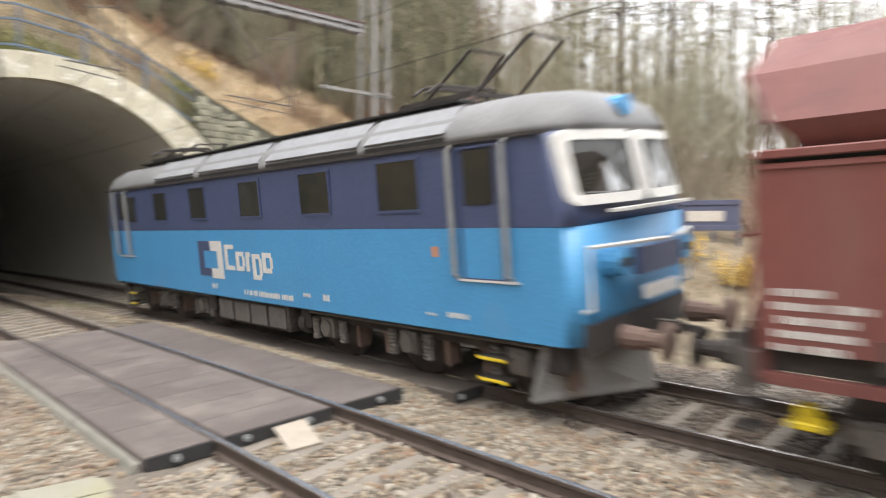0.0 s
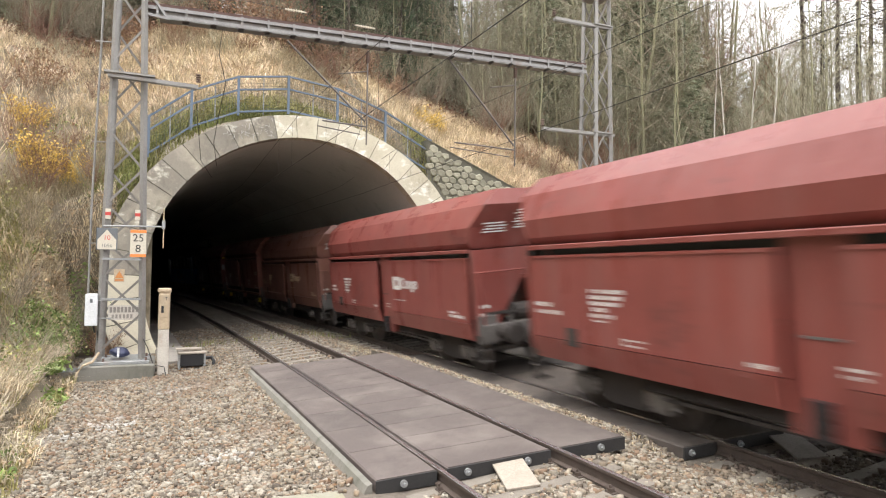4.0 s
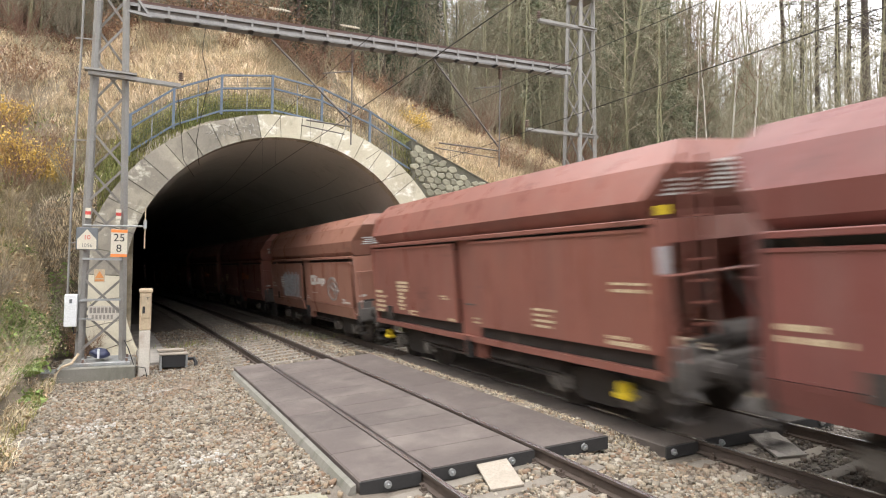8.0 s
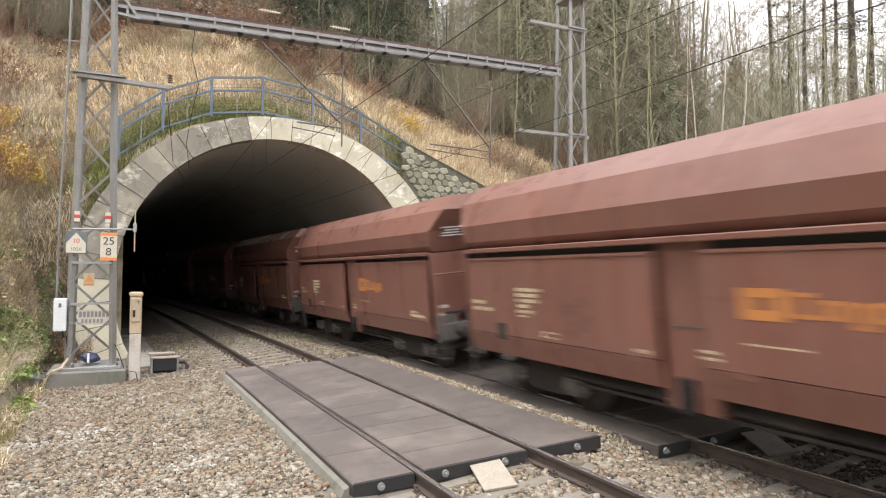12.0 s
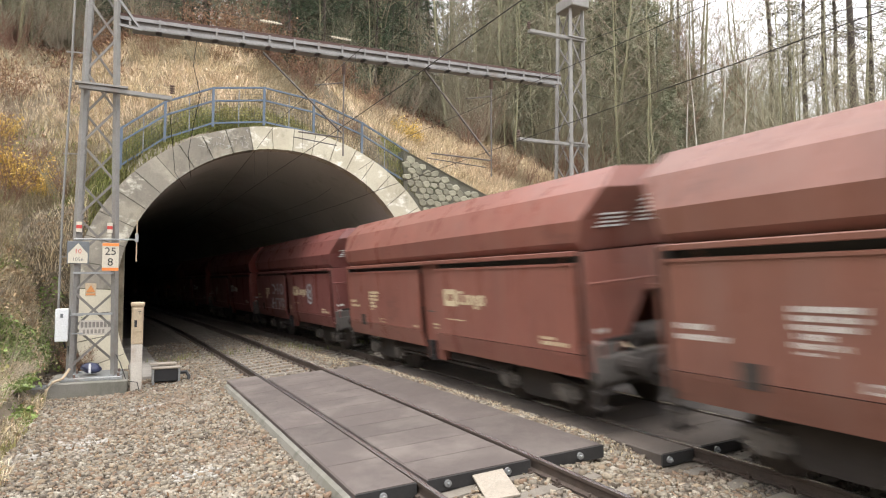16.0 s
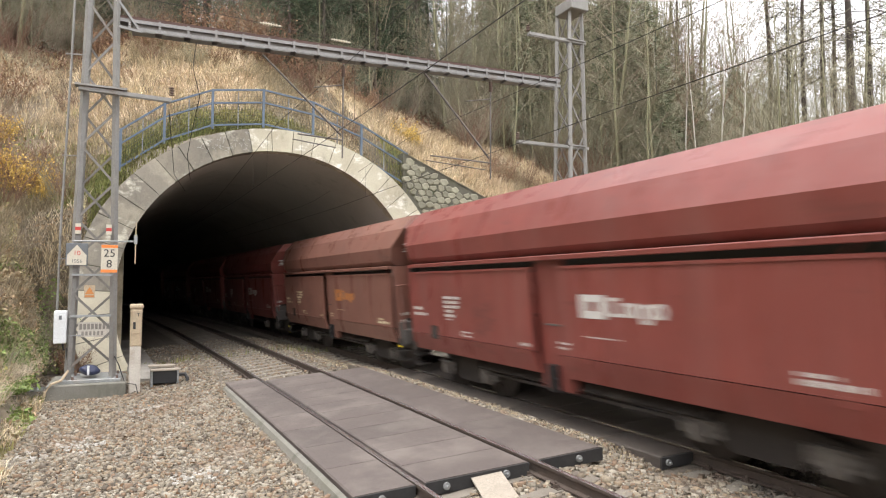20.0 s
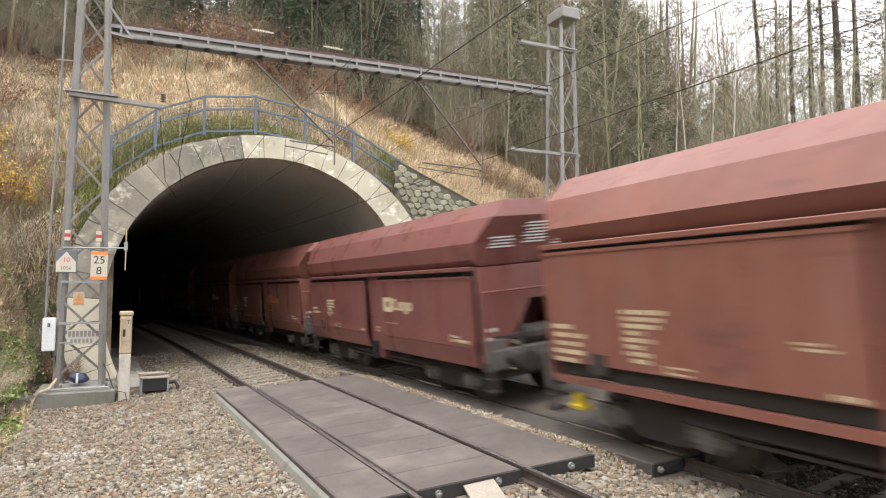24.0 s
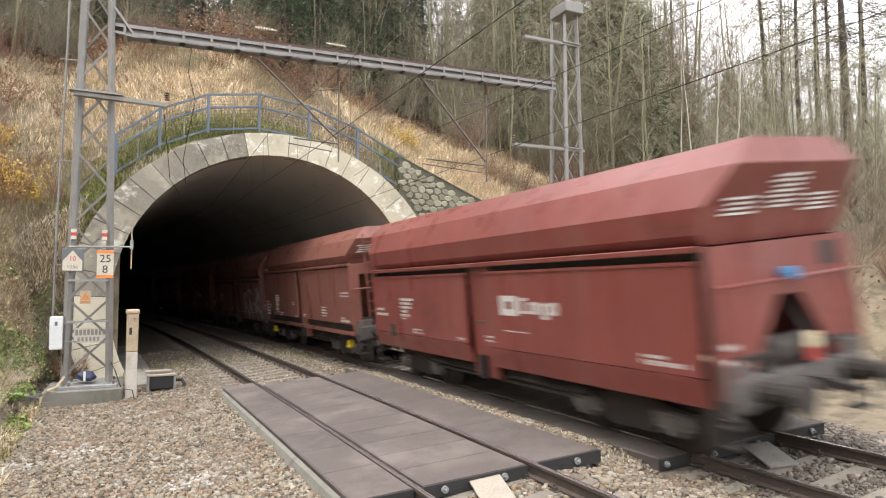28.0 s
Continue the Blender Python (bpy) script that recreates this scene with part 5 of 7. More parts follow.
M["sign_white"] = shade("sign_white", (0.66, 0.61, 0.50), (0.56, 0.51, 0.41), 0.5, 0, 3, 40, 0)
M["sign_orange"] = shade("sign_orange", (0.85, 0.26, 0.05), (0.75, 0.22, 0.05), 0.5, 0, 3, 40, 0)
M["sign_grey"] = shade("sign_grey", (0.16, 0.17, 0.18), (0.11, 0.12, 0.13), 0.5, 0, 3, 40, 0)
M["sign_red"] = shade("sign_red", (0.6, 0.06, 0.05), (0.5, 0.05, 0.04), 0.5, 0, 3, 40, 0)
M["box_white"] = shade("white_box_paint", (0.78, 0.80, 0.82), (0.66, 0.67, 0.68), 0.45, 0, 2, 30, 0.05)
M["beige"] = shade("weathered_beige_paint", (0.55, 0.44, 0.30), (0.44, 0.34, 0.23), 0.7, 0, 2, 30, 0.2, stain=(0.32, 0.27, 0.2))
M["post_white"] = shade("chalky_white", (0.66, 0.62, 0.55), (0.52, 0.47, 0.41), 0.8, 0, 2.5, 30, 0.2, stain=(0.36, 0.3, 0.24))
M["slab"] = weathered("lichen_concrete", (0.25, 0.24, 0.19), [(0.9, (1, 1, 1), 0.45, 0.66, 0.7, (0.25, 0.235, 0.115)), (4.0, (1, 1, 1), 0.54, 0.68, 0.6, (0.15, 0.145, 0.115)), (45, (1, 1, 1), 0.4, 0.75, 0.45, (0.12, 0.11, 0.09))], rand=0.08)
M["plank"] = shade("pale_board", (0.40, 0.35, 0.29), (0.32, 0.28, 0.23), 0.85, 0, 2, 40, 0.15, stain=(0.38, 0.33, 0.27))
M["needle_light"] = shade("young_conifer_needles", (0.24, 0.265, 0.165), (0.18, 0.20, 0.125), 0.85, 0, 0.5, 5, 0, rand=0.35, island=True)
M["bramble"] = shade("bramble_stems", (0.44, 0.36, 0.24), (0.32, 0.26, 0.16), 0.9, 0, 0.4, 3, 0, rand=0.4, island=True)
M["dead_stem"] = shade("dead_stems", (0.66, 0.57, 0.43), (0.45, 0.37, 0.26), 0.9, 0, 0.4, 3, 0, rand=0.45, island=True)
M["olive_leaf"] = shade("olive_leaves", (0.44, 0.42, 0.20), (0.54, 0.45, 0.25), 0.8, 0, 0.6, 4, 0, rand=0.5, island=True)
M["ledge_grass"] = shade("ledge_grass", (0.17, 0.21, 0.06), (0.24, 0.21, 0.08), 0.9, 0, 0.7, 3, 0, rand=0.4, island=True)
M["fence_blue"] = shade("faded_fence_blue", (0.10, 0.11, 0.18), (0.075, 0.08, 0.13), 0.7, 0, 2, 30, 0.1)
M["dry_leaf"] = shade("dry_bank_leaves", (0.56, 0.42, 0.26), (0.42, 0.29, 0.17), 0.85, 0, 0.6, 4, 0, rand=0.45, island=True)
M["netting"] = shade("thin_netting", (0.12, 0.13, 0.13), None, 0.7, 0.3, 5, 30, 0)
M["tube_dull"] = shade("rusty_tube", (0.20, 0.18, 0.165), (0.13, 0.11, 0.10), 0.7, 0.3, 3, 30, 0.1)
M["beam"] = shade("dull_beam_steel", (0.32, 0.315, 0.31), (0.22, 0.21, 0.205), 0.6, 0.4, 2.0, 30, 0.15, stain=(0.22, 0.17, 0.14), stain_scale=1.2, stain_amount=0.5)
M["wire"] = shade("contact_wire", (0.06, 0.055, 0.05), None, 0.6, 0.5, 5, 30, 0)
M["plastic_blue"] = shade("dark_blue_plastic", (0.05, 0.06, 0.12), (0.03, 0.035, 0.08), 0.35, 0, 6, 30, 0.1)
M["duct"] = shade("duct_cover", (0.30, 0.28, 0.25), (0.22, 0.20, 0.18), 0.9, 0, 2, 40, 0.2, rand=0.12)


# ================= portal: railing, wing wall =================
def build_railing():
    rail = thing("railing", "blue-grey painted steel railing with wire netting above the arch", "railing")
    xs = [-4.43, -3.13, -1.61, 0.12, 1.93, 3.81, 5.70]
    tops = []
    y = PORTAL + 0.22
    for x, top in zip(xs, (7.46, 8.49, 9.17, 9.41, 9.19, 8.54, 7.61)):
        h = 1.40
        z = top - h
        part("post", bars(((x, y, z), (x, y, z + h), 0.085)), M["blue_rail"], rail)
        tops.append((x, z, h))
    for (xa, za, ha), (xb, zb, hb) in zip(tops, tops[1:]):
        for k in (0.0, 0.46, 1.24):
            part("bottom_rail" if k > 1 else "top_rail" if k == 0 else "middle_rail", bars(((xa, y, za + ha - k - 0.03), (xb, y, zb + hb - k - 0.03), 0.06)), M["blue_rail"], rail)
        xm, zm = (xa + xb) / 2, (za + zb) / 2
        part("thin_post", bars(((xm, y + 0.05, zm), (xm, y + 0.05, zm + 1.3), 0.035)), M["steel"], rail)
        net = bmesh.new()
        n = 16
        for k in range(1, n):
            f = k / n
            x = xa + (xb - xa) * f
            z = za + (zb - za) * f
            bar(net, (x, y + 0.03, z), (x, y + 0.03, z + 1.30), 0.006)
        for k in range(1, 11):
            bar(net, (xa, y + 0.03, za + 1.25 * k / 11), (xb, y + 0.03, zb + 1.25 * k / 11), 0.006)
        tagged(part("wire_netting", net, M["netting"], rail), kind="stuff")


build_railing()


def wing_top(x):
    return 7.45 - (x - 5.7) * 0.42


def build_wing_wall():
    wall = thing("wing_wall", "mossy rubble stone retaining wall beside the portal", "retaining wall", kind="structure")
    y0, y1 = PORTAL + 0.06, PORTAL + 0.7
    xs = [5.5 + 0.5 * k for k in range(20)]
    bm = bmesh.new()
    loft(bm, [[(x, y0, -0.5), (x, y0, wing_top(x)), (x, y1, wing_top(x)), (x, y1, -0.5)] for x in xs])
    part("core", bm, M["mortar"], wall)
    bm = bmesh.new()
    loft(bm, [[(x, y0 - 0.03, wing_top(x)), (x, y0 - 0.03, wing_top(x) + 0.05), (x, y1, wing_top(x) + 0.05), (x, y1, wing_top(x))] for x in xs])
    part("coping", bm, M["mortar"], wall, "narrow mossy coping")
    rnd = random.Random(5)
    meshes = []
    for v in range(8):
        bm = bmesh.new()
        n = rnd.randint(5, 7)
        pts = []
        for k in range(n):
            a = 2 * math.pi * k / n + rnd.uniform(-0.25, 0.25)
            r = rnd.uniform(0.82, 1.05)
            pts.append((math.cos(a) * 0.195 * r, math.sin(a) * 0.145 * r))
        loft(bm, [[(x, 0.05, z) for x, z in pts], [(x * 0.97, -0.02, z * 0.97) for x, z in pts], [(x * 0.72, -0.05, z * 0.72) for x, z in pts]])
        me = mesh_of(bm, "rubble_stone")
        me.materials.append(M["rubble"])
        meshes.append(me)
    row = 0
    z = 2.6
    while z < 7.5:
        x = 5.62 + (row % 2) * 0.16
        while x < 12.5:
            px, pz = x + rnd.uniform(-0.04, 0.04), z + rnd.uniform(-0.035, 0.035)
            d = math.hypot(px - ARCH_X, pz - ARCH_Z)
            phi = math.atan2(pz - ARCH_Z, px - ARCH_X)
            if pz < wing_top(px) - 0.14 and d > ARCH_R + ring_depth(phi) + 0.16:
                st = part("stone", rnd.choice(meshes), None, wall)
                st.matrix_basis = pose(px, y0, pz, 0, rnd.uniform(-25, 25), 0) @ Matrix.Diagonal((rnd.uniform(0.9, 1.2), rnd.uniform(0.6, 1.2), rnd.uniform(0.92, 1.2), 1))
            x += 0.335
        z += 0.245
        row += 1
    # plain masonry beside the left pier
    left = thing("pier_wall", "grey plastered masonry beside the left pier", "retaining wall", kind="structure")
    bm = boxes((-5.75, -5.15, PORTAL + 0.05, PORTAL + 0.7, -0.5, 3.6))
    part("masonry", soft(bm, 0.03), M["voussoir_dark"], left)


build_wing_wall()


# ================= catenary beam, arms and wires =================
def build_beam():
    beam = thing("catenary_beam", "weathered steel portal beam spanning both tracks", "portal beam")
    x0, x1 = -4.45, 9.65
    y = MAST_Y + 0.35

    def zb(x):
        return 9.06 + (x - x0) * 0.028
    part("top_chord", bars(((x0, y, zb(x0) + 0.335), (x1, y, zb(x1) + 0.335), 0.32, 0.075)), M["chord_rust"], beam, "rust brown top chord")
    for yy in (y - 0.16, y + 0.16):
        part("web_channel", bars(((x0, yy, zb(x0) + 0.245), (x1, yy, zb(x1) + 0.245), 0.03, 0.09)), M["beam"], beam)
        part("bottom_chord", bars(((x0 + 0.5, yy, zb(x0) + 0.05), (x1, yy, zb(x1) + 0.05), 0.05, 0.10)), M["beam"], beam)
    part("web_plate", bars(((x0 + 0.3, y - 0.09, zb(x0) + 0.16), (x1, y - 0.09, zb(x1) + 0.16), 0.012, 0.20)), M["mast_diag"], beam, "dull recessed web plate")
    n = 19
    for k in range(n + 1):
        x = x0 + 0.25 + (x1 - x0 - 0.4) * k / n
        part("upright", bars(((x, y - 0.165, zb(x)), (x, y - 0.165, zb(x) + 0.31), 0.06)), M["beam"], beam)
        if k < n:
            xa, xb = x + 0.06, x + (x1 - x0 - 0.4) / n - 0.10
            part("bottom_plate", bars(((xa, y - 0.02, zb(xa) - 0.02), (xb, y - 0.02, zb(xb) - 0.02), 0.30, 0.03)), M["beam"], beam)
    part("end_bracket", bars(((-4.45, y - 0.2, 9.75), (-3.95, y - 0.2, 9.06), 0.06), ((-4.5, y - 0.2, 9.1), (-3.9, y - 0.2, 9.04), 0.07)), M["beam"], beam)
    return beam


build_beam()


def build_cantilever(name, x_top, x_arm, z_top, z_arm, x_reg):
    c = thing(name, "steel tube cantilever with steady arm hanging from the beam", "cantilever", "cantilevers on the portal beam")
    y = MAST_Y + 0.3
    bm = bmesh.new()
    tube(bm, [(x_top, y, z_top), (x_arm - 0.05, y, z_arm + 0.15)], 0.03, 8)
    part("strut", bm, M["tube_dull"], c)
    bm = bmesh.new()
    tube(bm, [(x_arm, y, z_top + 0.1), (x_arm, y, z_arm - 0.55)], 0.025, 8)
    part("drop_tube", bm, M["tube_dull"], c)
    bm = bmesh.new()
    tube(bm, [(x_arm, y, z_arm), (x_reg, y, z_arm + 0.05)], 0.025, 6)
    tube(bm, [(x_arm - 0.2, y, z_arm - 0.25), (x_reg - 0.15, y, z_arm - 0.12)], 0.018, 6)
    part("steady_arm", bm, M["tube_dull"], c)
    bm = bmesh.new()
    tube(bm, [(x_arm, y, z_top - 0.55), ((x_arm + x_top) / 2 + 0.3, y, z_top - 0.75)], 0.018, 6)
    part("tie", bm, M["tube_dull"], c)
    bm = bmesh.new()
    for k in range(5):
        tube(bm, [(x_arm, y, z_top + 0.02 - k * 0.07), (x_arm, y, z_top - 0.02 - k * 0.07)], [0.07, 0.05], 8)
    part("insulator", bm, M["steel_rust"], c)


build_cantilever("cantilever", -0.75, 1.66, 9.0, 6.75, 0.3)
build_cantilever("cantilever", 4.35, 6.83, 9.25, 6.5, 4.6)


def build_mast_arms():
    for x, y, z, x2, who in ((-5.3, MAST_Y - 0.08, 7.28, -3.15, "left"), (7.85, MAST_Y + 0.2, 7.32, 10.85, "right"), (8.3, MAST_Y + 0.2, 11.2, 10.75, "right")):
        arm = thing("bracket_arm", "grey steel channel bracket arm clamped to the mast", "bracket", "bracket arms on the masts")
        for yy in (y - 0.06, y + 0.06):
            part("channel", bars(((x, yy, z), (x2, yy, z - 0.05 if who == "left" else z + 0.03), 0.04, 0.10)), M["mast_steel"], arm)
        ins = x2 if who == "left" else x
        bm = bmesh.new()
        for k in range(4):
            tube(bm, [(ins, y, z + 0.10 + k * 0.06), (ins, y, z + 0.13 + k * 0.06)], [0.07, 0.045], 8)
        part("insulator", bm, M["steel_rust"], arm)
        clamp = -5.1 if who == "left" else 10.2
        part("clamp", boxes((clamp - 0.28, clamp + 0.9 if who == "left" else clamp + 0.5, y - 0.14, y + 0.1, z + 0.05, z + 0.10)), M["mast_steel"], arm)
    head = thing("line_switch_cabinet", "pale grey line switch cabinet on top of the mast", "switch cabinet")
    part("case", soft(boxes((9.95, 10.72, MAST_Y - 0.1, MAST_Y + 0.9, 12.35, 12.75)), 0.03), M["mast_steel"], head)
    for x in (10.1, 10.5):
        part("insulator", tube(bmesh.new(), [(x, MAST_Y + 0.2, 12.75), (x, MAST_Y + 0.2, 12.85), (x, MAST_Y + 0.2, 12.95), (x, MAST_Y + 0.2, 13.15)], [0.06, 0.10, 0.06, 0.03], 8), M["steel_rust"], head)
    # small pipes along the left mast
    pipe = thing("cable_pipe", "thin grey cable pipe strapped to the mast", "pipe")
    part("pipe", tube(bmesh.new(), [(-5.62, MAST_Y + 0.3, 0.9), (-5.6, MAST_Y + 0.3, 4.0), (-5.5, MAST_Y + 0.3, 8.0), (-5.46, MAST_Y + 0.3, 11.0)], 0.03, 6), M["mast_steel"], pipe)
    for z in (3.0, 5.6, 8.2):
        part("strap", bars(((-5.62, MAST_Y + 0.2, z), (-5.1, MAST_Y + 0.1, z), 0.03)), M["mast_steel"], pipe)
    for z0, z1, x in ((3.72, 4.0, -5.2), (3.72, 4.0, -4.52)):
        band = thing("marker_band", "red and white warning band painted on the mast leg", "sign", "warning bands on the mast legs")
        for k, m in enumerate(("sign_white", "sign_red", "sign_white")):
            part("stripe", boxes((x - 0.06, x + 0.06, MAST_Y - 0.065, MAST_Y + 0.065, z0 - 0.10 + k * 0.085, z0 - 0.015 + k * 0.085)), M[m], band)


build_mast_arms()


def wire_thing(name, label, pts, r=0.012):
    solo(name, tube(bmesh.new(), pts, r, 5), M["wire"], label, "wire", "overhead wires")


def build_wires():
    for u, top in ((0.05, 7.1), (GAP + 0.05, 7.0)):
        wire_thing("contact_wire", "dark copper contact wire above the track", [on_track(s, u, 5.62 if s < 24 else 5.55) for s in axis((-60, 0, 10), (0, 140, 5))], 0.007)
        pts = []
        for s in axis((-60, 18.5, 4), (18.5, 30, 2), (30, 140, 6)):
            sag = 0.55 * (1 - ((s + 20) / 39) ** 2) if s < 18.5 else 0
            z = top - max(0, sag) if s <= 18.5 else max(6.15, top - (s - 18.5) * 0.085)
            pts.append(on_track(s, u, z))
        wire_thing("messenger_wire", "dark sagging messenger wire", pts, 0.006)
        for s in (-6, 0, 4, 8, 12, 16, 20, 22):
            z = top - max(0, 0.55 * (1 - ((s + 20) / 39) ** 2)) if s <= 18.5 else top - (s - 18.5) * 0.085
            wire_thing("dropper", "thin dropper wire between messenger and contact wire", [on_track(s, u, 5.62), on_track(s, u, z)], 0.0035)
    wire_thing("feeder_wire", "dark feeder wire running past the mast top", [(10.6, MAST_Y, 12.3), (14.0, 0, 12.0), (18, -20, 12.2)], 0.007)
    wire_thing("feeder_wire", "dark feeder wire at the bracket arm", [(10.85, MAST_Y, 11.25), (12.5, 4, 10.6), (14, -20, 11.0)], 0.008)
    wire_thing("jumper_cable", "loose black jumper cable hanging from the beam", [(-2.55, MAST_Y + 0.2, 9.0), (-2.62, MAST_Y + 0.2, 8.3), (-2.4, MAST_Y + 0.5, 7.6), (-2.5, MAST_Y + 1.5, 6.9), (-2.55, MAST_Y + 2.5, 6.3), (-2.3, PORTAL - 0.1, 5.9)], 0.010)
    wire_thing("jumper_cable", "loose black cable falling to the arch", [(-3.2, MAST_Y + 0.1, 7.05), (-3.1, MAST_Y + 0.8, 6.5), (-2.9, MAST_Y + 2.6, 5.7), (-2.45, PORTAL - 0.08, 5.5)], 0.009)
    for x, y, z in ((1.2, 30, 14.6), (4.6, 30, 14.4), (10.0, 30, 14.0)):
        bm = bmesh.new()
        for k in range(6):
            tube(bm, [(x + k * 0.12, y, z), (x + 0.05 + k * 0.12, y, z)], [0.085, 0.05], 8)
        tube(bm, [(x - 0.15, y, z), (x + 0.85, y, z)], 0.035, 6)
        solo("line_insulator", bm, M["sign_white"], "pale porcelain strain insulator on an overhead line", "insulator", "line insulators")
    wire_thing("feeder_wire", "overhead line with porcelain insulators", [(-8, 30, 14.9), (1.1, 30, 14.6), (10, 30, 14.0), (24, 30, 13.4)], 0.012)


build_wires()


# ================= mast footing, signs, boxes =================
def words(text, size, mat, parent, m, name="lettering"):
    cu = bpy.data.curves.new(name, "FONT")
    cu.body, cu.size, cu.align_x, cu.align_y, cu.extrude = text, size, "CENTER", "CENTER", 0.002
    tmp = bpy.data.objects.new(name, cu)
    scene.collection.objects.link(tmp)
    bpy.context.view_layer.update()
    me = bpy.data.meshes.new_from_object(tmp)
    bpy.data.objects.remove(tmp)
    me.materials.clear()
    ob = part(name, me, mat, parent)
    ob.matrix_basis = m
    return ob


def build_mast_foot():
    y = MAST_Y
    foot = thing("mast_footing", "weathered concrete footing block under the mast", "footing")
    part("block", soft(boxes((-5.75, -4.02, y - 0.36, y + 1.5, -0.75, -0.06)), 0.03), M["concrete"], foot)
    part("base_plate", soft(boxes((-5.5, -4.15, y - 0.2, y + 1.25, -0.06, 0.02)), 0.008), M["steel"], foot)
    for x in (-5.32, -4.35):
        for yy in (y, y + 0.9):
            part("anchor_bolt", tube(bmesh.new(), [(x + 0.12, yy - 0.12, 0.0), (x + 0.12, yy - 0.12, 0.1)], 0.03, 6), M["steel_rust"], foot)
            part("gusset", bars(((x - 0.1, yy, 0.03), (x + 0.22, yy, 0.03), 0.12, 0.04)), M["steel"], foot)
    for z in (1.58, 2.6):
        part("cross_strut", bars(((-5.3, y - 0.03, z), (-4.4, y - 0.03, z), 0.07, 0.05)), M["steel"], foot)

    rod = thing("gauge_rod", "thin pale rod with a hanging tip fixed across the mast", "rod")
    part("cross_rod", tube(bmesh.new(), [(-5.3, y - 0.1, 3.43), (-3.9, y - 0.1, 3.46)], 0.022, 6), M["steel"], rod)
    part("hanging_rod", tube(bmesh.new(), [(-3.9, y - 0.1, 3.95), (-3.9, y - 0.1, 2.9)], 0.016, 6), M["beige"], rod)
    part("clamp", boxes((-3.94, -3.86, y - 0.14, y - 0.06, 3.40, 3.62)), M["steel"], rod)

    s1 = thing("kilometre_sign", "cream kilometre sign with orange edges bolted to the mast", "sign")
    a, b = -4.67, -4.30
    part("plate", soft(boxes((a, b, y - 0.12, y - 0.10, 2.66, 3.36)), 0.004), M["sign_white"], s1)
    for z in (2.66, 3.28):
        part("orange_edge", boxes((a, b, y - 0.125, y - 0.121, z, z + 0.075)), M["sign_orange"], s1)
    words("25", 0.27, M["black"], s1, pose((a + b) / 2, y - 0.125, 3.14, 90))
    words("8", 0.27, M["black"], s1, pose((a + b) / 2, y - 0.125, 2.87, 90))
    s2 = thing("distance_sign", "grey sign with a white house-shaped panel on the mast", "sign")
    part("plate", soft(boxes((-5.44, -4.96, y - 0.12, y - 0.10, 2.82, 3.38)), 0.01), M["sign_grey"], s2)
    bm = bmesh.new()
    loft(bm, [[(-5.41, yy, 2.84), (-4.99, yy, 2.84), (-4.99, yy, 3.08), (-5.2, yy, 3.34), (-5.41, yy, 3.08)] for yy in (y - 0.121, y - 0.126)])
    part("white_panel", bm, M["sign_white"], s2)
    words("10", 0.16, M["sign_red"], s2, pose(-5.2, y - 0.127, 3.13, 90))
    words("1056", 0.125, M["sign_grey"], s2, pose(-5.2, y - 0.127, 2.93, 90))
    s3 = thing("warning_sign", "small orange high-voltage warning plate on the lattice", "sign")
    part("plate", soft(boxes((-5.02, -4.78, y - 0.075, y - 0.065, 2.02, 2.34)), 0.004), M["beige"], s3)
    bm = bmesh.new()
    loft(bm, [[(-5.0, yy, 2.12), (-4.8, yy, 2.12), (-4.9, yy, 2.30)] for yy in (y - 0.077, y - 0.08)])
    part("triangle", bm, M["orange"], s3)
    part("text_bar", boxes((-5.0, -4.8, y - 0.08, y - 0.076, 2.045, 2.09)), M["orange"], s3)
    s4 = thing("notice_plate", "long white notice plate with unreadable writing", "sign")
    part("plate", boxes((-5.13, -4.42, y + 0.02, y + 0.03, 1.05, 1.42)), M["post_white"], s4)
    bm = bmesh.new()
    for k in range(8):
        vert_box(bm, -5.1 + k * 0.085, -5.1 + k * 0.085 + 0.06, y + 0.012, y + 0.019, 1.24, 1.38)
        if k < 6:
            vert_box(bm, -5.05 + k * 0.085, -5.05 + k * 0.085 + 0.05, y + 0.012, y + 0.019, 1.09, 1.19)
    tagged(part("writing_bars", bm, M["duct"], s4), kind="stuff")
    bx = thing("switch_box", "white electrical box strapped to the mast", "box")
    part("case", soft(boxes((-5.64, -5.36, y - 0.15, y + 0.12, 0.92, 1.72)), 0.025, 2), M["box_white"], bx)
    part("door_lock", boxes((-5.53, -5.47, y - 0.16, y - 0.15, 1.5, 1.6)), M["sign_grey"], bx)
    for z in (1.1, 1.55):
        part("strap", bars(((-5.36, y - 0.02, z), (-5.05, y - 0.02, z), 0.05, 0.03)), M["steel"], bx)
    part("cable", tube(bmesh.new(), [(-5.45, y, 0.92), (-5.42, y, 0.75), (-5.34, y - 0.02, 0.8), (-5.32, y - 0.02, 0.2)], 0.025, 6), M["black"], bx)
    hose = solo("earth_cable", tube(bmesh.new(), [(-5.3, y - 0.1, 0.25), (-5.42, y - 0.3, 0.05), (-5.62, y - 0.38, -0.02), (-5.74, y - 0.4, -0.2), (-5.78, y - 0.42, -0.45)], 0.03, 8), M["beige"], "bent beige cable hose over the footing", "cable")
    bag = bmesh.new()
    bmesh.ops.create_icosphere(bag, subdivisions=3, radius=0.24)
    for v in bag.verts:
        v.co += v.normal * 0.08 * noise.noise(v.co * 5)
        v.co.z *= 0.55
    bag.transform(pose(-4.85, y + 0.35, 0.2))
    bagob = solo("plastic_bag", bag, M["plastic_blue"], "crumpled dark blue plastic bag inside the mast base", "bag", smooth=True)
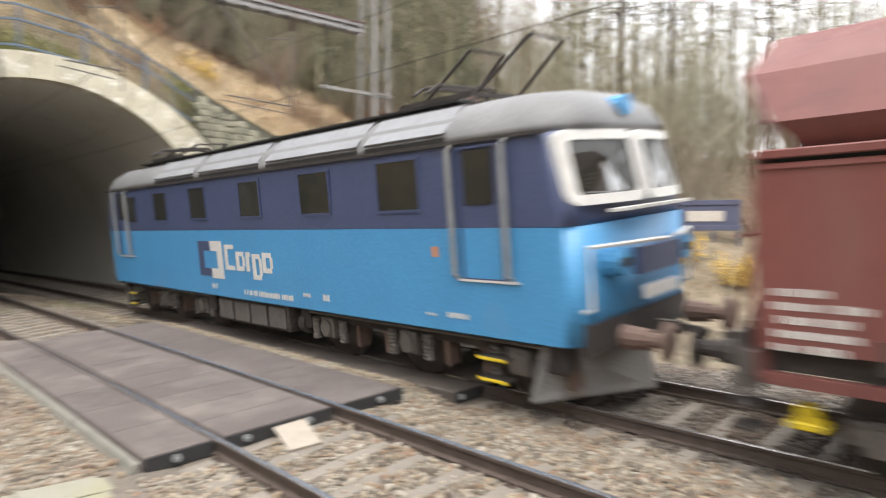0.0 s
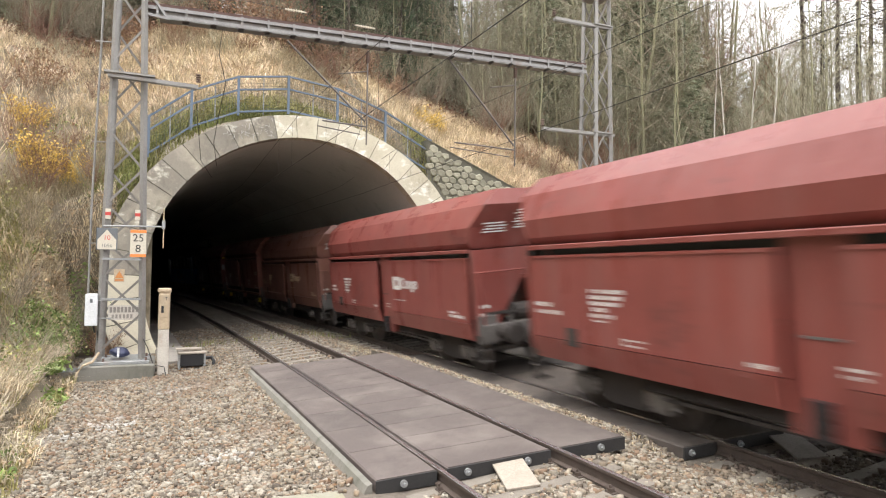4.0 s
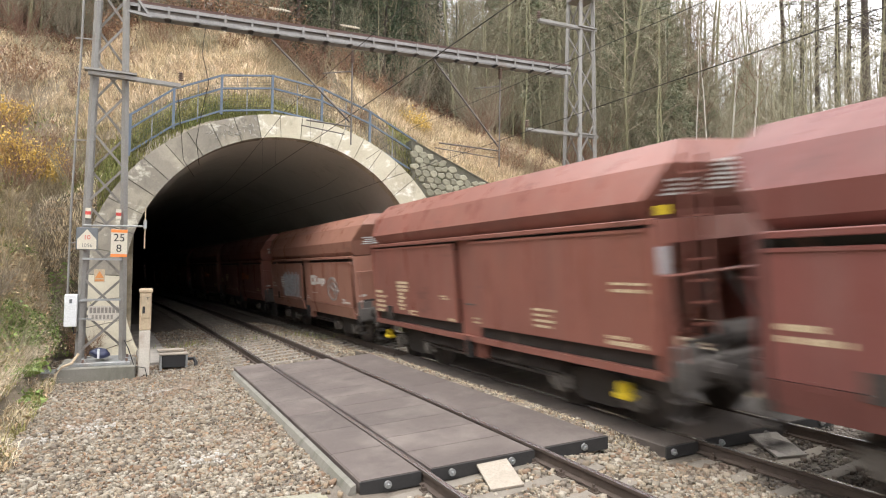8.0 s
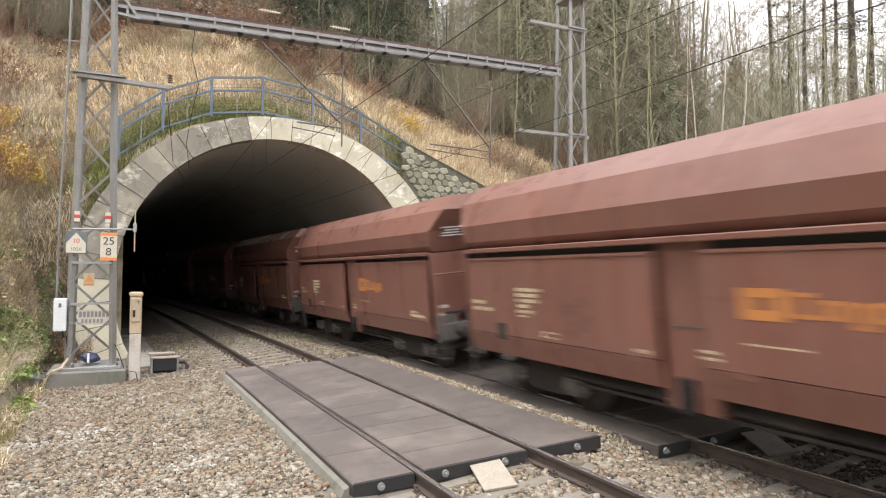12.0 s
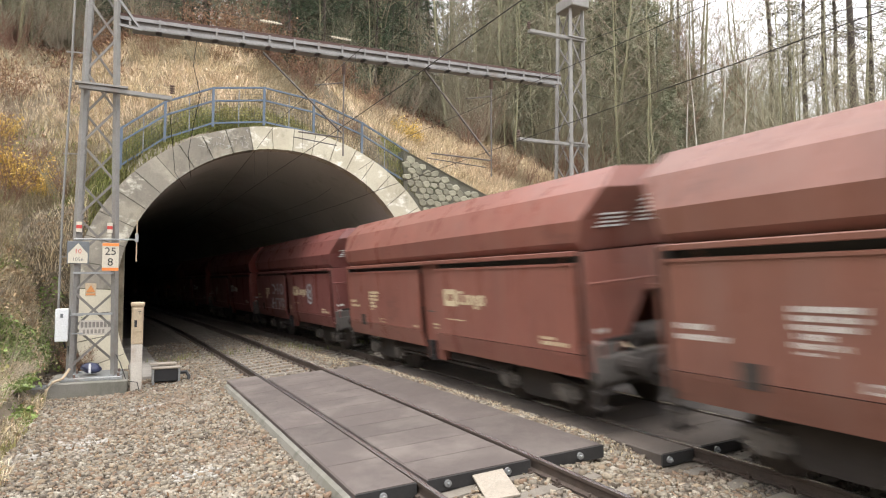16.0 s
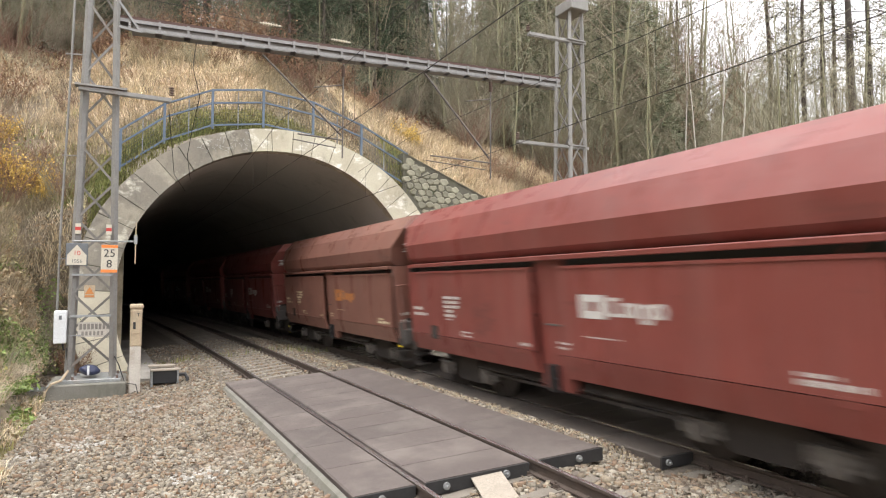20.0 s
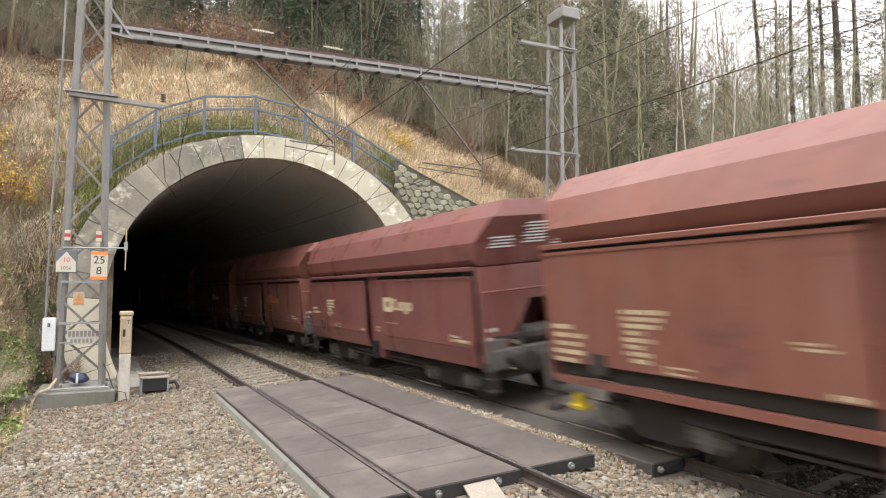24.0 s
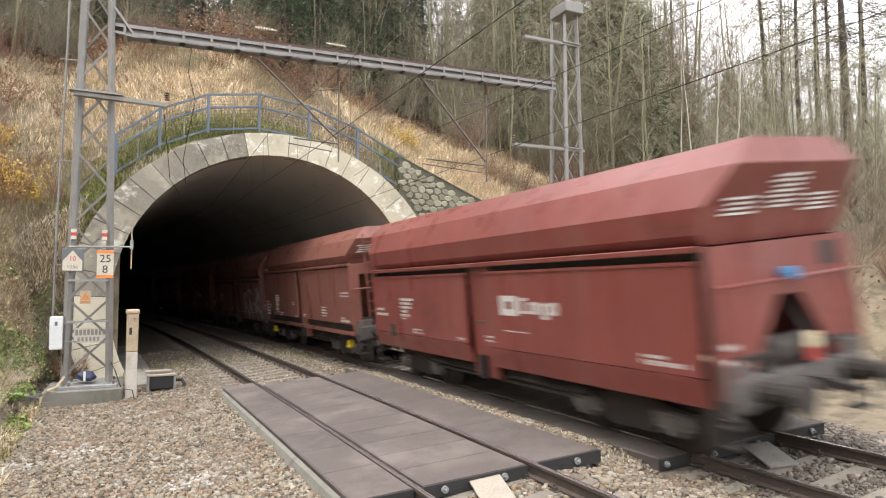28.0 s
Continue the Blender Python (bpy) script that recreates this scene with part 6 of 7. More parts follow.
    part("white_strip", boxes((-4.9, -4.85, y + 0.03, y + 0.06, 0.1, 0.34)), M["box_white"], bagob)


build_mast_foot()


def build_bollard():
    b = thing("telephone_post", "beige trackside telephone post with a white foot", "telephone post")
    x, y = -3.83, 18.4
    w = 0.135
    part("lower_post", soft(boxes((x - w, x + w, y - w, y + w, -0.55, 0.78)), 0.03, 2), M["post_white"], b, "chalky white lower half")
    part("upper_post", soft(boxes((x - w - 0.005, x + w + 0.005, y - w - 0.005, y + w + 0.005, 0.78, 1.78)), 0.03, 2), M["beige"], b)
    part("cap", soft(boxes((x - w - 0.03, x + w + 0.03, y - w - 0.03, y + w + 0.03, 1.74, 1.86)), 0.04, 3), M["beige"], b)
    d = part("door", soft(boxes((x - 0.10, x + 0.11, y - w - 0.03, y - w, 1.1, 1.7)), 0.008), M["beige"], b)
    part("handle", boxes((x - 0.07, x - 0.01, y - w - 0.05, y - w - 0.03, 1.22, 1.4)), M["black"], d)
    words("T", 0.13, M["black"], d, pose(x + 0.05, y - w - 0.034, 1.58, 90))
    solo("post_cable", tube(bmesh.new(), [(-4.3, y - 0.2, 0.55), (-4.2, y - 0.3, 0.35), (-4.05, y - 0.35, -0.1), (-3.8, y - 0.42, -0.15), (-3.72, y - 0.45, -0.5)], 0.012, 6), M["black"], "thin black cable beside the telephone post", "cable")
    jb = thing("trackside_box", "black trackside junction box with a pale lid on short legs", "junction box")
    p = on_track(19.2, -2.75)
    jm = pose(p.x, p.y, -0.3, 0, 0, 2)
    jb.matrix_basis = jm
    part("case", soft(boxes((-0.32, 0.28, -0.2, 0.2, 0.0, 0.34)), 0.02), M["black"], jb)
    part("lid", soft(boxes((-0.38, 0.34, -0.24, 0.24, 0.34, 0.385)), 0.01), M["plank"], jb)
    part("second_lid", soft(boxes((-0.42, 0.25, 0.05, 0.4, 0.42, 0.46)), 0.01), M["plank"], jb)
    for sx in (-0.34, 0.30):
        part("leg", boxes((sx - 0.03, sx + 0.03, -0.18, 0.18, -0.15, 0.34)), M["steel"], jb)
    part("cable_gland", tube(bmesh.new(), [(0.3, 0, 0.2), (0.5, 0.02, 0.2), (0.56, -0.05, 0.1), (0.56, -0.1, -0.1)], 0.05, 8), M["black"], jb)
    # cable duct lids running into the tunnel
    duct = thing("cable_duct", "row of grey concrete cable duct lids along the tunnel wall", "cable duct", kind="structure")
    for k in range(14):
        bm = soft(boxes((-0.42, 0.42, -0.49, 0.49, -0.1, 0.06)), 0.015)
        o = part("lid", bm, M["duct"], duct)
        o.matrix_basis = pose(*on_track(20.6 + k, -3.15, -0.33), random.uniform(-1, 1), random.uniform(-1.5, 1.5), math.degrees((20.6 + k) / RADIUS))
    grate = thing("drain_grate", "grey steel drain grating beside the footing", "grate")
    for k in range(12):
        part("bar", bars(((-7.4 + k * 0.135, MAST_Y - 0.2, -0.17), (-7.4 + k * 0.135, MAST_Y + 0.25, -0.17), 0.02, 0.04)), M["steel"], grate)
    for yy in (-0.2, 0.02, 0.25):
        part("cross_bar", bars(((-7.5, MAST_Y + yy, -0.17), (-5.8, MAST_Y + yy, -0.17), 0.02, 0.04)), M["steel"], grate)


build_bollard()


# ================= details of the crossing =================
def canted(s, u, h, far=False):
    u0, z0 = (GAP, FAR_Z) if far else (0.0, NEAR_Z)
    p = on_track(s, u0 + u, z0 + TILT * u + h)
    return p


def build_crossing_details():
    tilt = -math.degrees(math.atan(TILT))
    for far, s0, name in ((False, 7.0, "near"), (True, 6.5, "far")):
        parent = far_cross if far else near_cross
        for ua, ub in ((-1.52 if not far else -1.30, -0.794), (-0.665, 0.665), (0.794, 1.70 if not far else 1.6)):
            bm = bmesh.new()
            a0 = [canted(s0 - 0.02 - SKEW * u, u, h, far) for u, h in ((ua, -0.012), (ub, -0.012), (ub, -0.17), (ua, -0.17))]
            a1 = [canted(s0 + 0.02 - SKEW * u, u, h, far) for u, h in ((ua, -0.012), (ub, -0.012), (ub, -0.17), (ua, -0.17))]
            loft(bm, [a0, a1])
            part("end_face", bm, M["rubber_dark"], parent, "dark rubber end face")
        for u in (-1.2, -0.42, 0.35, 1.35):
            p = canted(s0 - 0.02 - SKEW * u, u, -0.085, far)
            bm = bmesh.new()
            tube(bm, [p, p + Vector((0, -0.03, 0))], 0.045, 12)
            tube(bm, [p + Vector((0, -0.03, 0)), p + Vector((0, -0.07, 0))], 0.018, 8)
            part("tie_bolt", bm, M["steel"], parent)
        # sloped edge beams along the outer side
        bm = bmesh.new()
        loft(bm, [[canted(s, u, h, far) for u, h in ((-1.56, -0.03), (-1.62, -0.05), (-1.68, -0.17), (-1.56, -0.19))] for s in axis((s0 + 0.25, s0 + 9.6, 1.2))])
        if not far:
            part("edge_beam", bm, M["concrete"], parent, "grey concrete edge beam")
        else:
            bm.free()
        # deflector boards lying in the track before the panels
    for u, far, s, rz in ((0.03, False, 6.70, -14), (0.08, True, 6.04, -24)):
        p = canted(s, u, -0.10, far)
        b = solo("deflector_board", soft(boxes((-0.20, 0.20, -0.37, 0.37, -0.015, 0.015)), 0.004), M["plank"] if not far else M["duct"],
                 "pale wooden deflector board leaning on the crossing" if not far else "grey deflector board leaning on the far crossing panels", "board", "deflector boards")
        b.matrix_basis = pose(p.x, p.y, p.z, 9, tilt, rz)
    path = thing("slab_path", "path of lichen-stained concrete slabs leading to the crossing", "path", kind="structure")
    path.matrix_basis = pose(-1.72, 7.5, -0.25, 0, 2, 0)
    for i in range(3):
        for k in range(5):
            sl = part("slab", soft(boxes((-1.0 - k, -0.015 - k, -0.5 - 0.5 * i, -0.012 - 0.5 * i, -0.12, 0.0)), 0.008), M["slab"], path)
            sl.matrix_basis = pose(0, 0, random.uniform(-0.008, 0.008), random.uniform(-0.5, 0.5), random.uniform(-0.5, 0.5))
    # rail fastenings on the sleepers near the camera
    rnd = random.Random(3)
    bm = bmesh.new()
    vert_box(bm, -0.13, 0.13, -0.07, 0.07, 0.0, 0.025)
    for sd in (-1, 1):
        vert_box(bm, min(sd * 0.075, sd * 0.12), max(sd * 0.075, sd * 0.12), -0.035, 0.035, 0.025, 0.065)
        tube(bm, [(sd * 0.1, 0, 0.03), (sd * 0.1, 0, 0.10)], 0.016, 6)
    clip = mesh_of(bm, "rail_clip")
    clip.materials.append(M["rail_side"])
    for far, parent in ((False, near_track), (True, far_track)):
        for i in list(range(2, 12)) + list(range(28, 60)):
            s = 0.3 + i * 0.6
            for side in (-1, 1):
                o = part("rail_fastening", clip, None, parent)
                o.matrix_basis = pose(*canted(s, side * 0.7535, -0.18, far), 0, tilt, math.degrees(s / RADIUS))


build_crossing_details()


# ================= ballast stones =================
def strip_z(u, s):
    """Top of the gravel packed between the two crossings."""
    top = 0.20 - 0.215 * (u - 1.72) / 0.96
    low = lerp_table(u, BED)
    return low + (top - low) * min(1.0, max(0.0, (s - 6.6) / 0.9))


def build_gravel_strip():
    bm = bmesh.new()
    us = (1.70, 2.0, 2.35, 2.72)
    loft(bm, [[on_track(s, u, strip_z(u, s) - 0.012) for u in us] + [on_track(s, u, -0.3) for u in us[::-1]] for s in axis((6.6, 17.0, 0.5))])
    solo("gravel_strip", bm, M["ballast"], "gravel packed between the two level crossings", "gravel", kind="structure")


build_gravel_strip()
LIMED = [(-2.96, 9.84, 0.75, 0.55), (-4.63, 12.8, 0.5, 1.0), (-5.3, 12.2, 0.45, 0.8), (-3.6, 15.5, 0.4, 0.7)]


def scatter_stones():
    rng = np.random.default_rng(7)
    zones = [(-7.0, -1.70, 4.5, 10.0, 560), (-7.0, -1.70, 10.0, 16.0, 400), (-6.6, -1.5, 16.0, 22.8, 240), (-7.0, -1.70, 2.5, 4.5, 200),
             (-1.72, 2.3, 2.0, 6.95, 520), (2.3, 6.2, 1.5, 6.45, 480), (1.72, 2.68, 6.6, 17.0, 480), (-1.5, 2.4, 17.1, 30.0, 110), (2.4, 5.5, 16.7, 30.0, 80),
             (5.65, 9.2, 1.0, 10.0, 260), (5.65, 9.0, 10.0, 16.0, 100), (-3.0, -1.5, 22.8, 30.0, 70)]
    base = np.array([(x, y, z) for z in (-1, 1) for y in (-1, 1) for x in (-1, 1)], float)
    quads = np.array(((0, 2, 3, 1), (4, 5, 7, 6), (0, 1, 5, 4), (2, 6, 7, 3), (0, 4, 6, 2), (1, 3, 7, 5)))
    heaps = {"plain": [], "oily_shaded": [], "lime": []}
    for ua, ub, sa, sb, dens in zones:
        n = int((ub - ua) * (sb - sa) * dens)
        us, ss = rng.uniform(ua, ub, n), rng.uniform(sa, sb, n)
        for u, s in zip(us, ss):
            near_rail = min(abs(abs(u) - 0.7535), abs(abs(u - GAP) - 0.7535))
            if near_rail < 0.10 and s < 7:
                continue
            x, y = -RADIUS + (RADIUS + u) * math.cos(s / RADIUS), (RADIUS + u) * math.sin(s / RADIUS)
            if abs((s - 0.3) / 0.6 - round((s - 0.3) / 0.6)) < 0.17 and (abs(u) < 1.2 or abs(u - GAP) < 1.2) and rng.random() < (0.97 if s > 17 else 0.88):
                continue
            if -5.7 < x < -4.0 and 17.9 < y < 19.8:
                continue
            size = rng.uniform(0.012, 0.026) if rng.random() < 0.9 else rng.uniform(0.026, 0.042)
            z = (ground_z(x, y) if u < -5 else lerp_table(u, BED)) + rng.uniform(-0.005, 0.02)
            if -6.9 < x < -1.72 and 5.9 < y < 7.55 and rng.random() < 0.97:
                continue
            if 1.72 < u < 2.70 and 6.6 < s < 17:
                z = strip_z(u, s) + rng.uniform(-0.012, 0.012)
            edge = max(0.0, -5.9 - u) / 1.1
            if rng.random() < edge:
                continue
            sc = size * rng.uniform(0.6, 1.25, 3)
            pts = base * sc * (1 + rng.uniform(-0.35, 0.25, (8, 3)))
            a, b = rng.uniform(0, 6.28), rng.uniform(-0.7, 0.7)
            ca, sa_, cb, sb_ = math.cos(a), math.sin(a), math.cos(b), math.sin(b)
            px = pts[:, 0] * ca - pts[:, 1] * sa_
            py = pts[:, 0] * sa_ + pts[:, 1] * ca
            pz = pts[:, 2] * cb + px * sb_ * 0.6
            limed = max(1 - math.hypot((x - lx) / rx, (y - ly) / ry) for lx, ly, rx, ry in LIMED) + 0.6 * noise.noise((x * 2.2, y * 2.2, 5))
            kind = "lime" if limed > 0.42 and rng.random() < 0.5 else "oily_shaded" if u > 2.95 + 0.25 * noise.noise((x, y * 2, 8)) else "plain"
            heaps[kind].append(np.stack([px + x, py + y, pz + z], 1))
    for kind, words_on in (("plain", "loose grey, tan and brown ballast stones"), ("oily_shaded", "ballast stones of the far track, darkened by oil and painted shade"), ("lime", "ballast stones whitened by spilt lime")):
        v = np.concatenate(heaps[kind])
        n = len(heaps[kind])
        f = (quads[None] + (np.arange(n) * 8)[:, None, None]).reshape(-1, 4)
        me = bpy.data.meshes.new("ballast_stones")
        me.vertices.add(len(v))
        me.vertices.foreach_set("co", v.ravel())
        me.loops.add(len(f) * 4)
        me.loops.foreach_set("vertex_index", f.ravel())
        me.polygons.add(len(f))
        me.polygons.foreach_set("loop_start", np.arange(len(f)) * 4)
        me.update(calc_edges=True)
        me.materials.append(M["stone" if kind == "plain" else "stone_" + kind])
        tagged(new("ballast_stones", me), words_on, "gravel", kind="stuff")


scatter_stones()


# ================= grass and leaves =================
def blades(name, label, spots, material, width, bend, category="grass"):
    """Bent grass blades; spots are x, y, z, height and, in clumps, the way the blade leans."""
    rng = np.random.default_rng(len(spots))
    verts, faces = [], []
    for x, y, z, h, *way in spots:
        a = rng.uniform(0, 6.283)
        la = way[0] if way else rng.uniform(0, 6.283)
        lx, ly = math.cos(la) * bend * h * rng.uniform(0.3, 1.2), math.sin(la) * bend * h * rng.uniform(0.3, 1.2)
        wx, wy = math.cos(a) * width, math.sin(a) * width
        n = len(verts)
        verts += [(x - wx, y - wy, z - 0.05), (x + wx, y + wy, z - 0.05), (x + lx * 0.35 + wx * 0.8, y + ly * 0.35 + wy * 0.8, z + h * 0.6),
                  (x + lx * 0.35 - wx * 0.8, y + ly * 0.35 - wy * 0.8, z + h * 0.6), (x + lx, y + ly, z + h * (1 - bend * 0.3))]
        faces += [(n, n + 1, n + 2, n + 3), (n + 3, n + 2, n + 4)]
    me = raw_mesh(name, verts, faces)
    me.materials.append(material)
    return tagged(new(name, me), label, category, kind="stuff")


def leaf_cloud(name, label, spots, material, size, category="leaves"):
    rng = np.random.default_rng(len(spots) + 1)
    verts, faces = [], []
    for x, y, z in spots:
        d = rng.normal(size=3)
        d /= np.linalg.norm(d)
        e = np.cross(d, rng.normal(size=3))
        e /= np.linalg.norm(e)
        k = size * rng.uniform(0.5, 1.3)
        p = np.array((x, y, z))
        n = len(verts)
        verts += [tuple(p - d * k), tuple(p + e * k * 0.5), tuple(p + d * k), tuple(p - e * k * 0.5)]
        faces.append((n, n + 1, n + 2, n + 3))
    me = raw_mesh(name, verts, faces)
    me.materials.append(material)
    return tagged(new(name, me), label, category, kind="stuff")


def wood_edge(x):
    """How far up the slope, in y, the wood begins."""
    return PORTAL + lerp_table(x, [(-20, 17), (-6, 15.5), (-2, 14.5), (3, 12), (7, 11.2), (14, 13.0), (19, 14.0), (22, 9.5), (25, 4), (30, -4)]) + 1.6 * noise.noise((x * 0.4, 0, 7))


def build_grass():
    rng = random.Random(11)
    straw, pale, olive, bramble, low = [], [], [], [], []
    for cx0, cx1, cy0, cy1, clumps in ((-24, -5.6, 8, 40, 2300), (-10.5, -6.0, 12, 24, 1500), (-6, 22, PORTAL + 0.7, 39, 3300), (9, 24, 12, 34, 500), (9, 38, -6, 24, 1700), (8.3, 19, -3, 14, 1500)):
        for _ in range(clumps):
            cx, cy = rng.uniform(cx0, cx1), rng.uniform(cy0, cy1)
            u, s = plan_us(cx, cy)
            if cy < PORTAL + 0.6 and u > -6.4 and u < (10.5 if s > 16 else 8.2):
                continue
            if cy > wood_edge(cx) + 1.5 and cy > 24.5:
                continue
            gz = ground_z(cx, cy)
            patch = noise.noise((cx * 0.22, cy * 0.22, 4)) + 0.5 * noise.noise((cx * 0.7, cy * 0.7, 9))
            up = cy - PORTAL
            if cx < -5.4 and gz < 4.6:
                kind = "b" if patch < 0.12 else "o" if patch < 0.38 else "s"
            elif abs(cx - 0.6) < 6.2 and up < 2.6:
                kind = "o" if patch < 0.35 else "s"
            elif cy < PORTAL - 1 and cx > 8:
                kind = "s" if patch > 0.05 else "o" if patch > -0.3 else "b"
            elif cx < -5.4 and gz < 7.5:
                kind = "s" if patch > 0.0 else "o" if patch > -0.28 else "b"
            else:
                kind = "s" if patch > -0.18 else "b"
            n = rng.randint(18, 36)
            spread = rng.uniform(0.10, 0.26)
            tall = rng.uniform(0.6, 1.3)
            heap = (straw if rng.random() < 0.55 else pale) if kind == "s" else None
            for _ in range(n):
                x, y = cx + rng.gauss(0, spread), cy + rng.gauss(0, spread)
                if y < PORTAL + 0.6 and plan_us(x, y)[0] > -6.1:
                    continue
                h = rng.uniform(0.3, 0.85) * tall
                z = ground_z(x, y)
                if kind == "s":
                    heap.append((x, y, z, h, math.atan2(y - cy, x - cx) + rng.gauss(0, 0.5)))
                elif kind == "o":
                    olive.append((x, y, z, h * 0.6))
                else:
                    bramble.append((x, y, z, h * 1.1))
    blades("dry_grass", "tall straw-coloured dry grass on the slope", straw, M["straw"], 0.012, 1.15)
    blades("pale_dry_grass", "pale bleached tufts of dry grass on the slope", pale, M["straw_pale"], 0.013, 1.25)
    blades("fading_grass", "olive green fading grass on the slope", olive, M["olive"], 0.012, 0.8)
    blades("bramble_stems", "tangled brown bramble stems on the bank", bramble, M["bramble"], 0.008, 1.3, "brambles")
    for _ in range(20000):
        x, y = rng.uniform(-9.5, -5.0), rng.uniform(5, 18)
        u, s = plan_us(x, y)
        if u > -5.45 - 0.4 * noise.noise((x, y, 2)):
            continue
        low.append((x, y, ground_z(x, y), rng.uniform(0.06, 0.28)))
    blades("verge_grass", "short green and brown grass at the foot of the bank", low, M["olive"], 0.010, 0.8)
    tufts = []
    for _ in range(2600):
        s = rng.uniform(6.8, 22)
        u = 2.35 + rng.gauss(0, 0.13) if s < 17 else 2.2 + rng.gauss(0, 0.25)
        p = on_track(s, u)
        tufts.append((p.x, p.y, strip_z(u, s) if s < 17 else lerp_table(u, BED), rng.uniform(0.02, 0.07)))
    blades("track_weeds", "thin yellowed weeds between the tracks", tufts, M["straw"], 0.006, 0.6)
    leaves, dull, brown, straw_bank = [], [], [], []
    for k in range(120):
        cx, cy = rng.uniform(-10.5, -6.2), rng.uniform(14, 22.9)
        hi = rng.uniform(0.15, 0.5)
        for _ in range(70):
            x, y = cx + rng.gauss(0, 0.3), cy + rng.gauss(0, 0.3)
            if plan_us(x, y)[0] > -6.1:
                continue
            (leaves if k % 5 < 2 and cy < 21.5 else dull).append((x, y, ground_z(x, y) + abs(rng.gauss(0.05, hi))))
    tangle, dry, moss = [], [], []
    for _ in range(52000):
        u, s = rng.uniform(-13.5, -5.2), rng.uniform(8, 23.4)
        p = on_track(s, u)
        x, y = p.x, p.y
        edge = -5.5 - 0.4 * noise.noise((0, y * 0.6, 5)) if s < 17.5 else -6.05
        if u > edge:
            continue
        z = ground_z(x, y)
        tone = noise.noise((x * 0.55, y * 0.55, 21)) + 0.6 * noise.noise((x * 1.7, y * 1.7, z))
        grow = 0.35 + 0.65 * min(1.0, (edge - u) / 0.8)
        if tone > 0.22:
            straw_bank.append((x, y, z, rng.uniform(0.25, 0.7) * grow))
        elif tone > -0.1:
            dry.append((x, y, z + abs(rng.gauss(0.0, 0.22)) * grow))
            tangle.append((x, y, z, rng.uniform(0.3, 0.9) * grow))
        elif z < 3.2 and noise.noise((x * 0.9, y * 0.9, 33)) > -0.15:
            leaves.append((x, y, z + abs(rng.gauss(0.02, 0.16)) * grow))
        else:
            moss.append((x, y, z + abs(rng.gauss(0.0, 0.18)) * grow))
            tangle.append((x, y, z, rng.uniform(0.25, 0.8) * grow))
    for _ in range(34000):
        u, s = rng.uniform(-7.2, -5.9), rng.uniform(17.2, 23.42)
        p = on_track(s, u)
        x, y = p.x, p.y
        z = ground_z(x, y)
        if z < -0.3 and u > -6.1:
            continue
        out = abs(rng.gauss(0, 0.16))
        tone = noise.noise((x * 0.9, y * 0.9, z * 0.9)) + 0.5 * noise.noise((x * 2.3, y * 2.3, z * 2.3 + 8))
        if tone > 0.3:
            straw_bank.append((x + out * 0.4, y - out * 0.3, z, rng.uniform(0.2, 0.5)))
        elif tone > 0.05:
            dry.append((x + out, y - out * 0.6, z + rng.uniform(0, 0.15)))
            tangle.append((x + out * 0.4, y - out * 0.3, z, rng.uniform(0.25, 0.6)))
        elif tone < -0.12 and z < 2.9:
            leaves.append((x + out, y - out * 0.6, z + rng.uniform(0, 0.15)))
        else:
            moss.append((x + out, y - out * 0.6, z + rng.uniform(0, 0.15)))
            tangle.append((x + out * 0.3, y - out * 0.3, z, rng.uniform(0.2, 0.5)))
    ledge = []
    for _ in range(15000):
        x = rng.uniform(-6.9, 6.0)
        y = PORTAL + 0.36 - abs(rng.gauss(0, 0.12))
        top = ground_z(x, PORTAL + 0.55)
        z = top - rng.uniform(0, 1.6) if x > -5.3 else rng.uniform(-0.4, top)
        if math.hypot(x - ARCH_X, z - ARCH_Z) < ARCH_R + 0.75 or x > -5.3 and math.hypot(x - ARCH_X, z - ARCH_Z) < ARCH_R + 1.0:
            continue
        tone = noise.noise((x * 1.2, 3, z * 1.2)) + 0.5 * noise.noise((x * 3.1, 5, z * 3.1))
        if x > -5.3:
            ledge.append((x, y, z, rng.uniform(0.1, 0.3)))
        elif tone > 0.2:
            straw_bank.append((x, y, z, rng.uniform(0.15, 0.4)))
        elif tone > -0.1:
            tangle.append((x, y, z, rng.uniform(0.2, 0.5)))
            dry.append((x, y, z))
        elif z < 2.6:
            leaves.append((x, y - rng.uniform(0, 0.2), z))
        else:
            moss.append((x, y, z))
            tangle.append((x, y, z, rng.uniform(0.2, 0.5)))
    for _ in range(16000):
        x, y = rng.uniform(-6.2, 6.2), PORTAL + 0.42 + abs(rng.gauss(0, 1.0))
        ledge.append((x, y, ground_z(x, y), rng.uniform(0.1, 0.35)))
    for _ in range(30000):
        x, y = rng.uniform(-17, -5.6), rng.uniform(15, 34)
        z = ground_z(x, y)
        if not 2.2 < z < 10 or noise.noise((x * 0.45, y * 0.45, z * 0.3)) < 0.05 or y < PORTAL + 0.4 and plan_us(x, y)[0] > -6.1:
            continue
        (moss if rng.random() < 0.7 else leaves).append((x, y, z + abs(rng.gauss(0.1, 0.2))))
    blades("ledge_grass", "green and olive grass on the ledge above the arch", ledge, M["ledge_grass"], 0.010, 0.9)
    blades("bank_straw", "pale straw tufts hanging on the bank", straw_bank, M["straw"], 0.010, 1.0)
    blades("bank_tangle", "grey-brown tangle of dead stems on the bank", tangle, M["dead_stem"], 0.007, 1.4, "brambles")
    leaf_cloud("bank_dry_leaves", "dry brown leaves caught on the bank", dry, M["dry_leaf"], 0.05)
    leaf_cloud("bank_moss_leaves", "small olive leaves covering the bank", moss, M["olive_leaf"], 0.042)
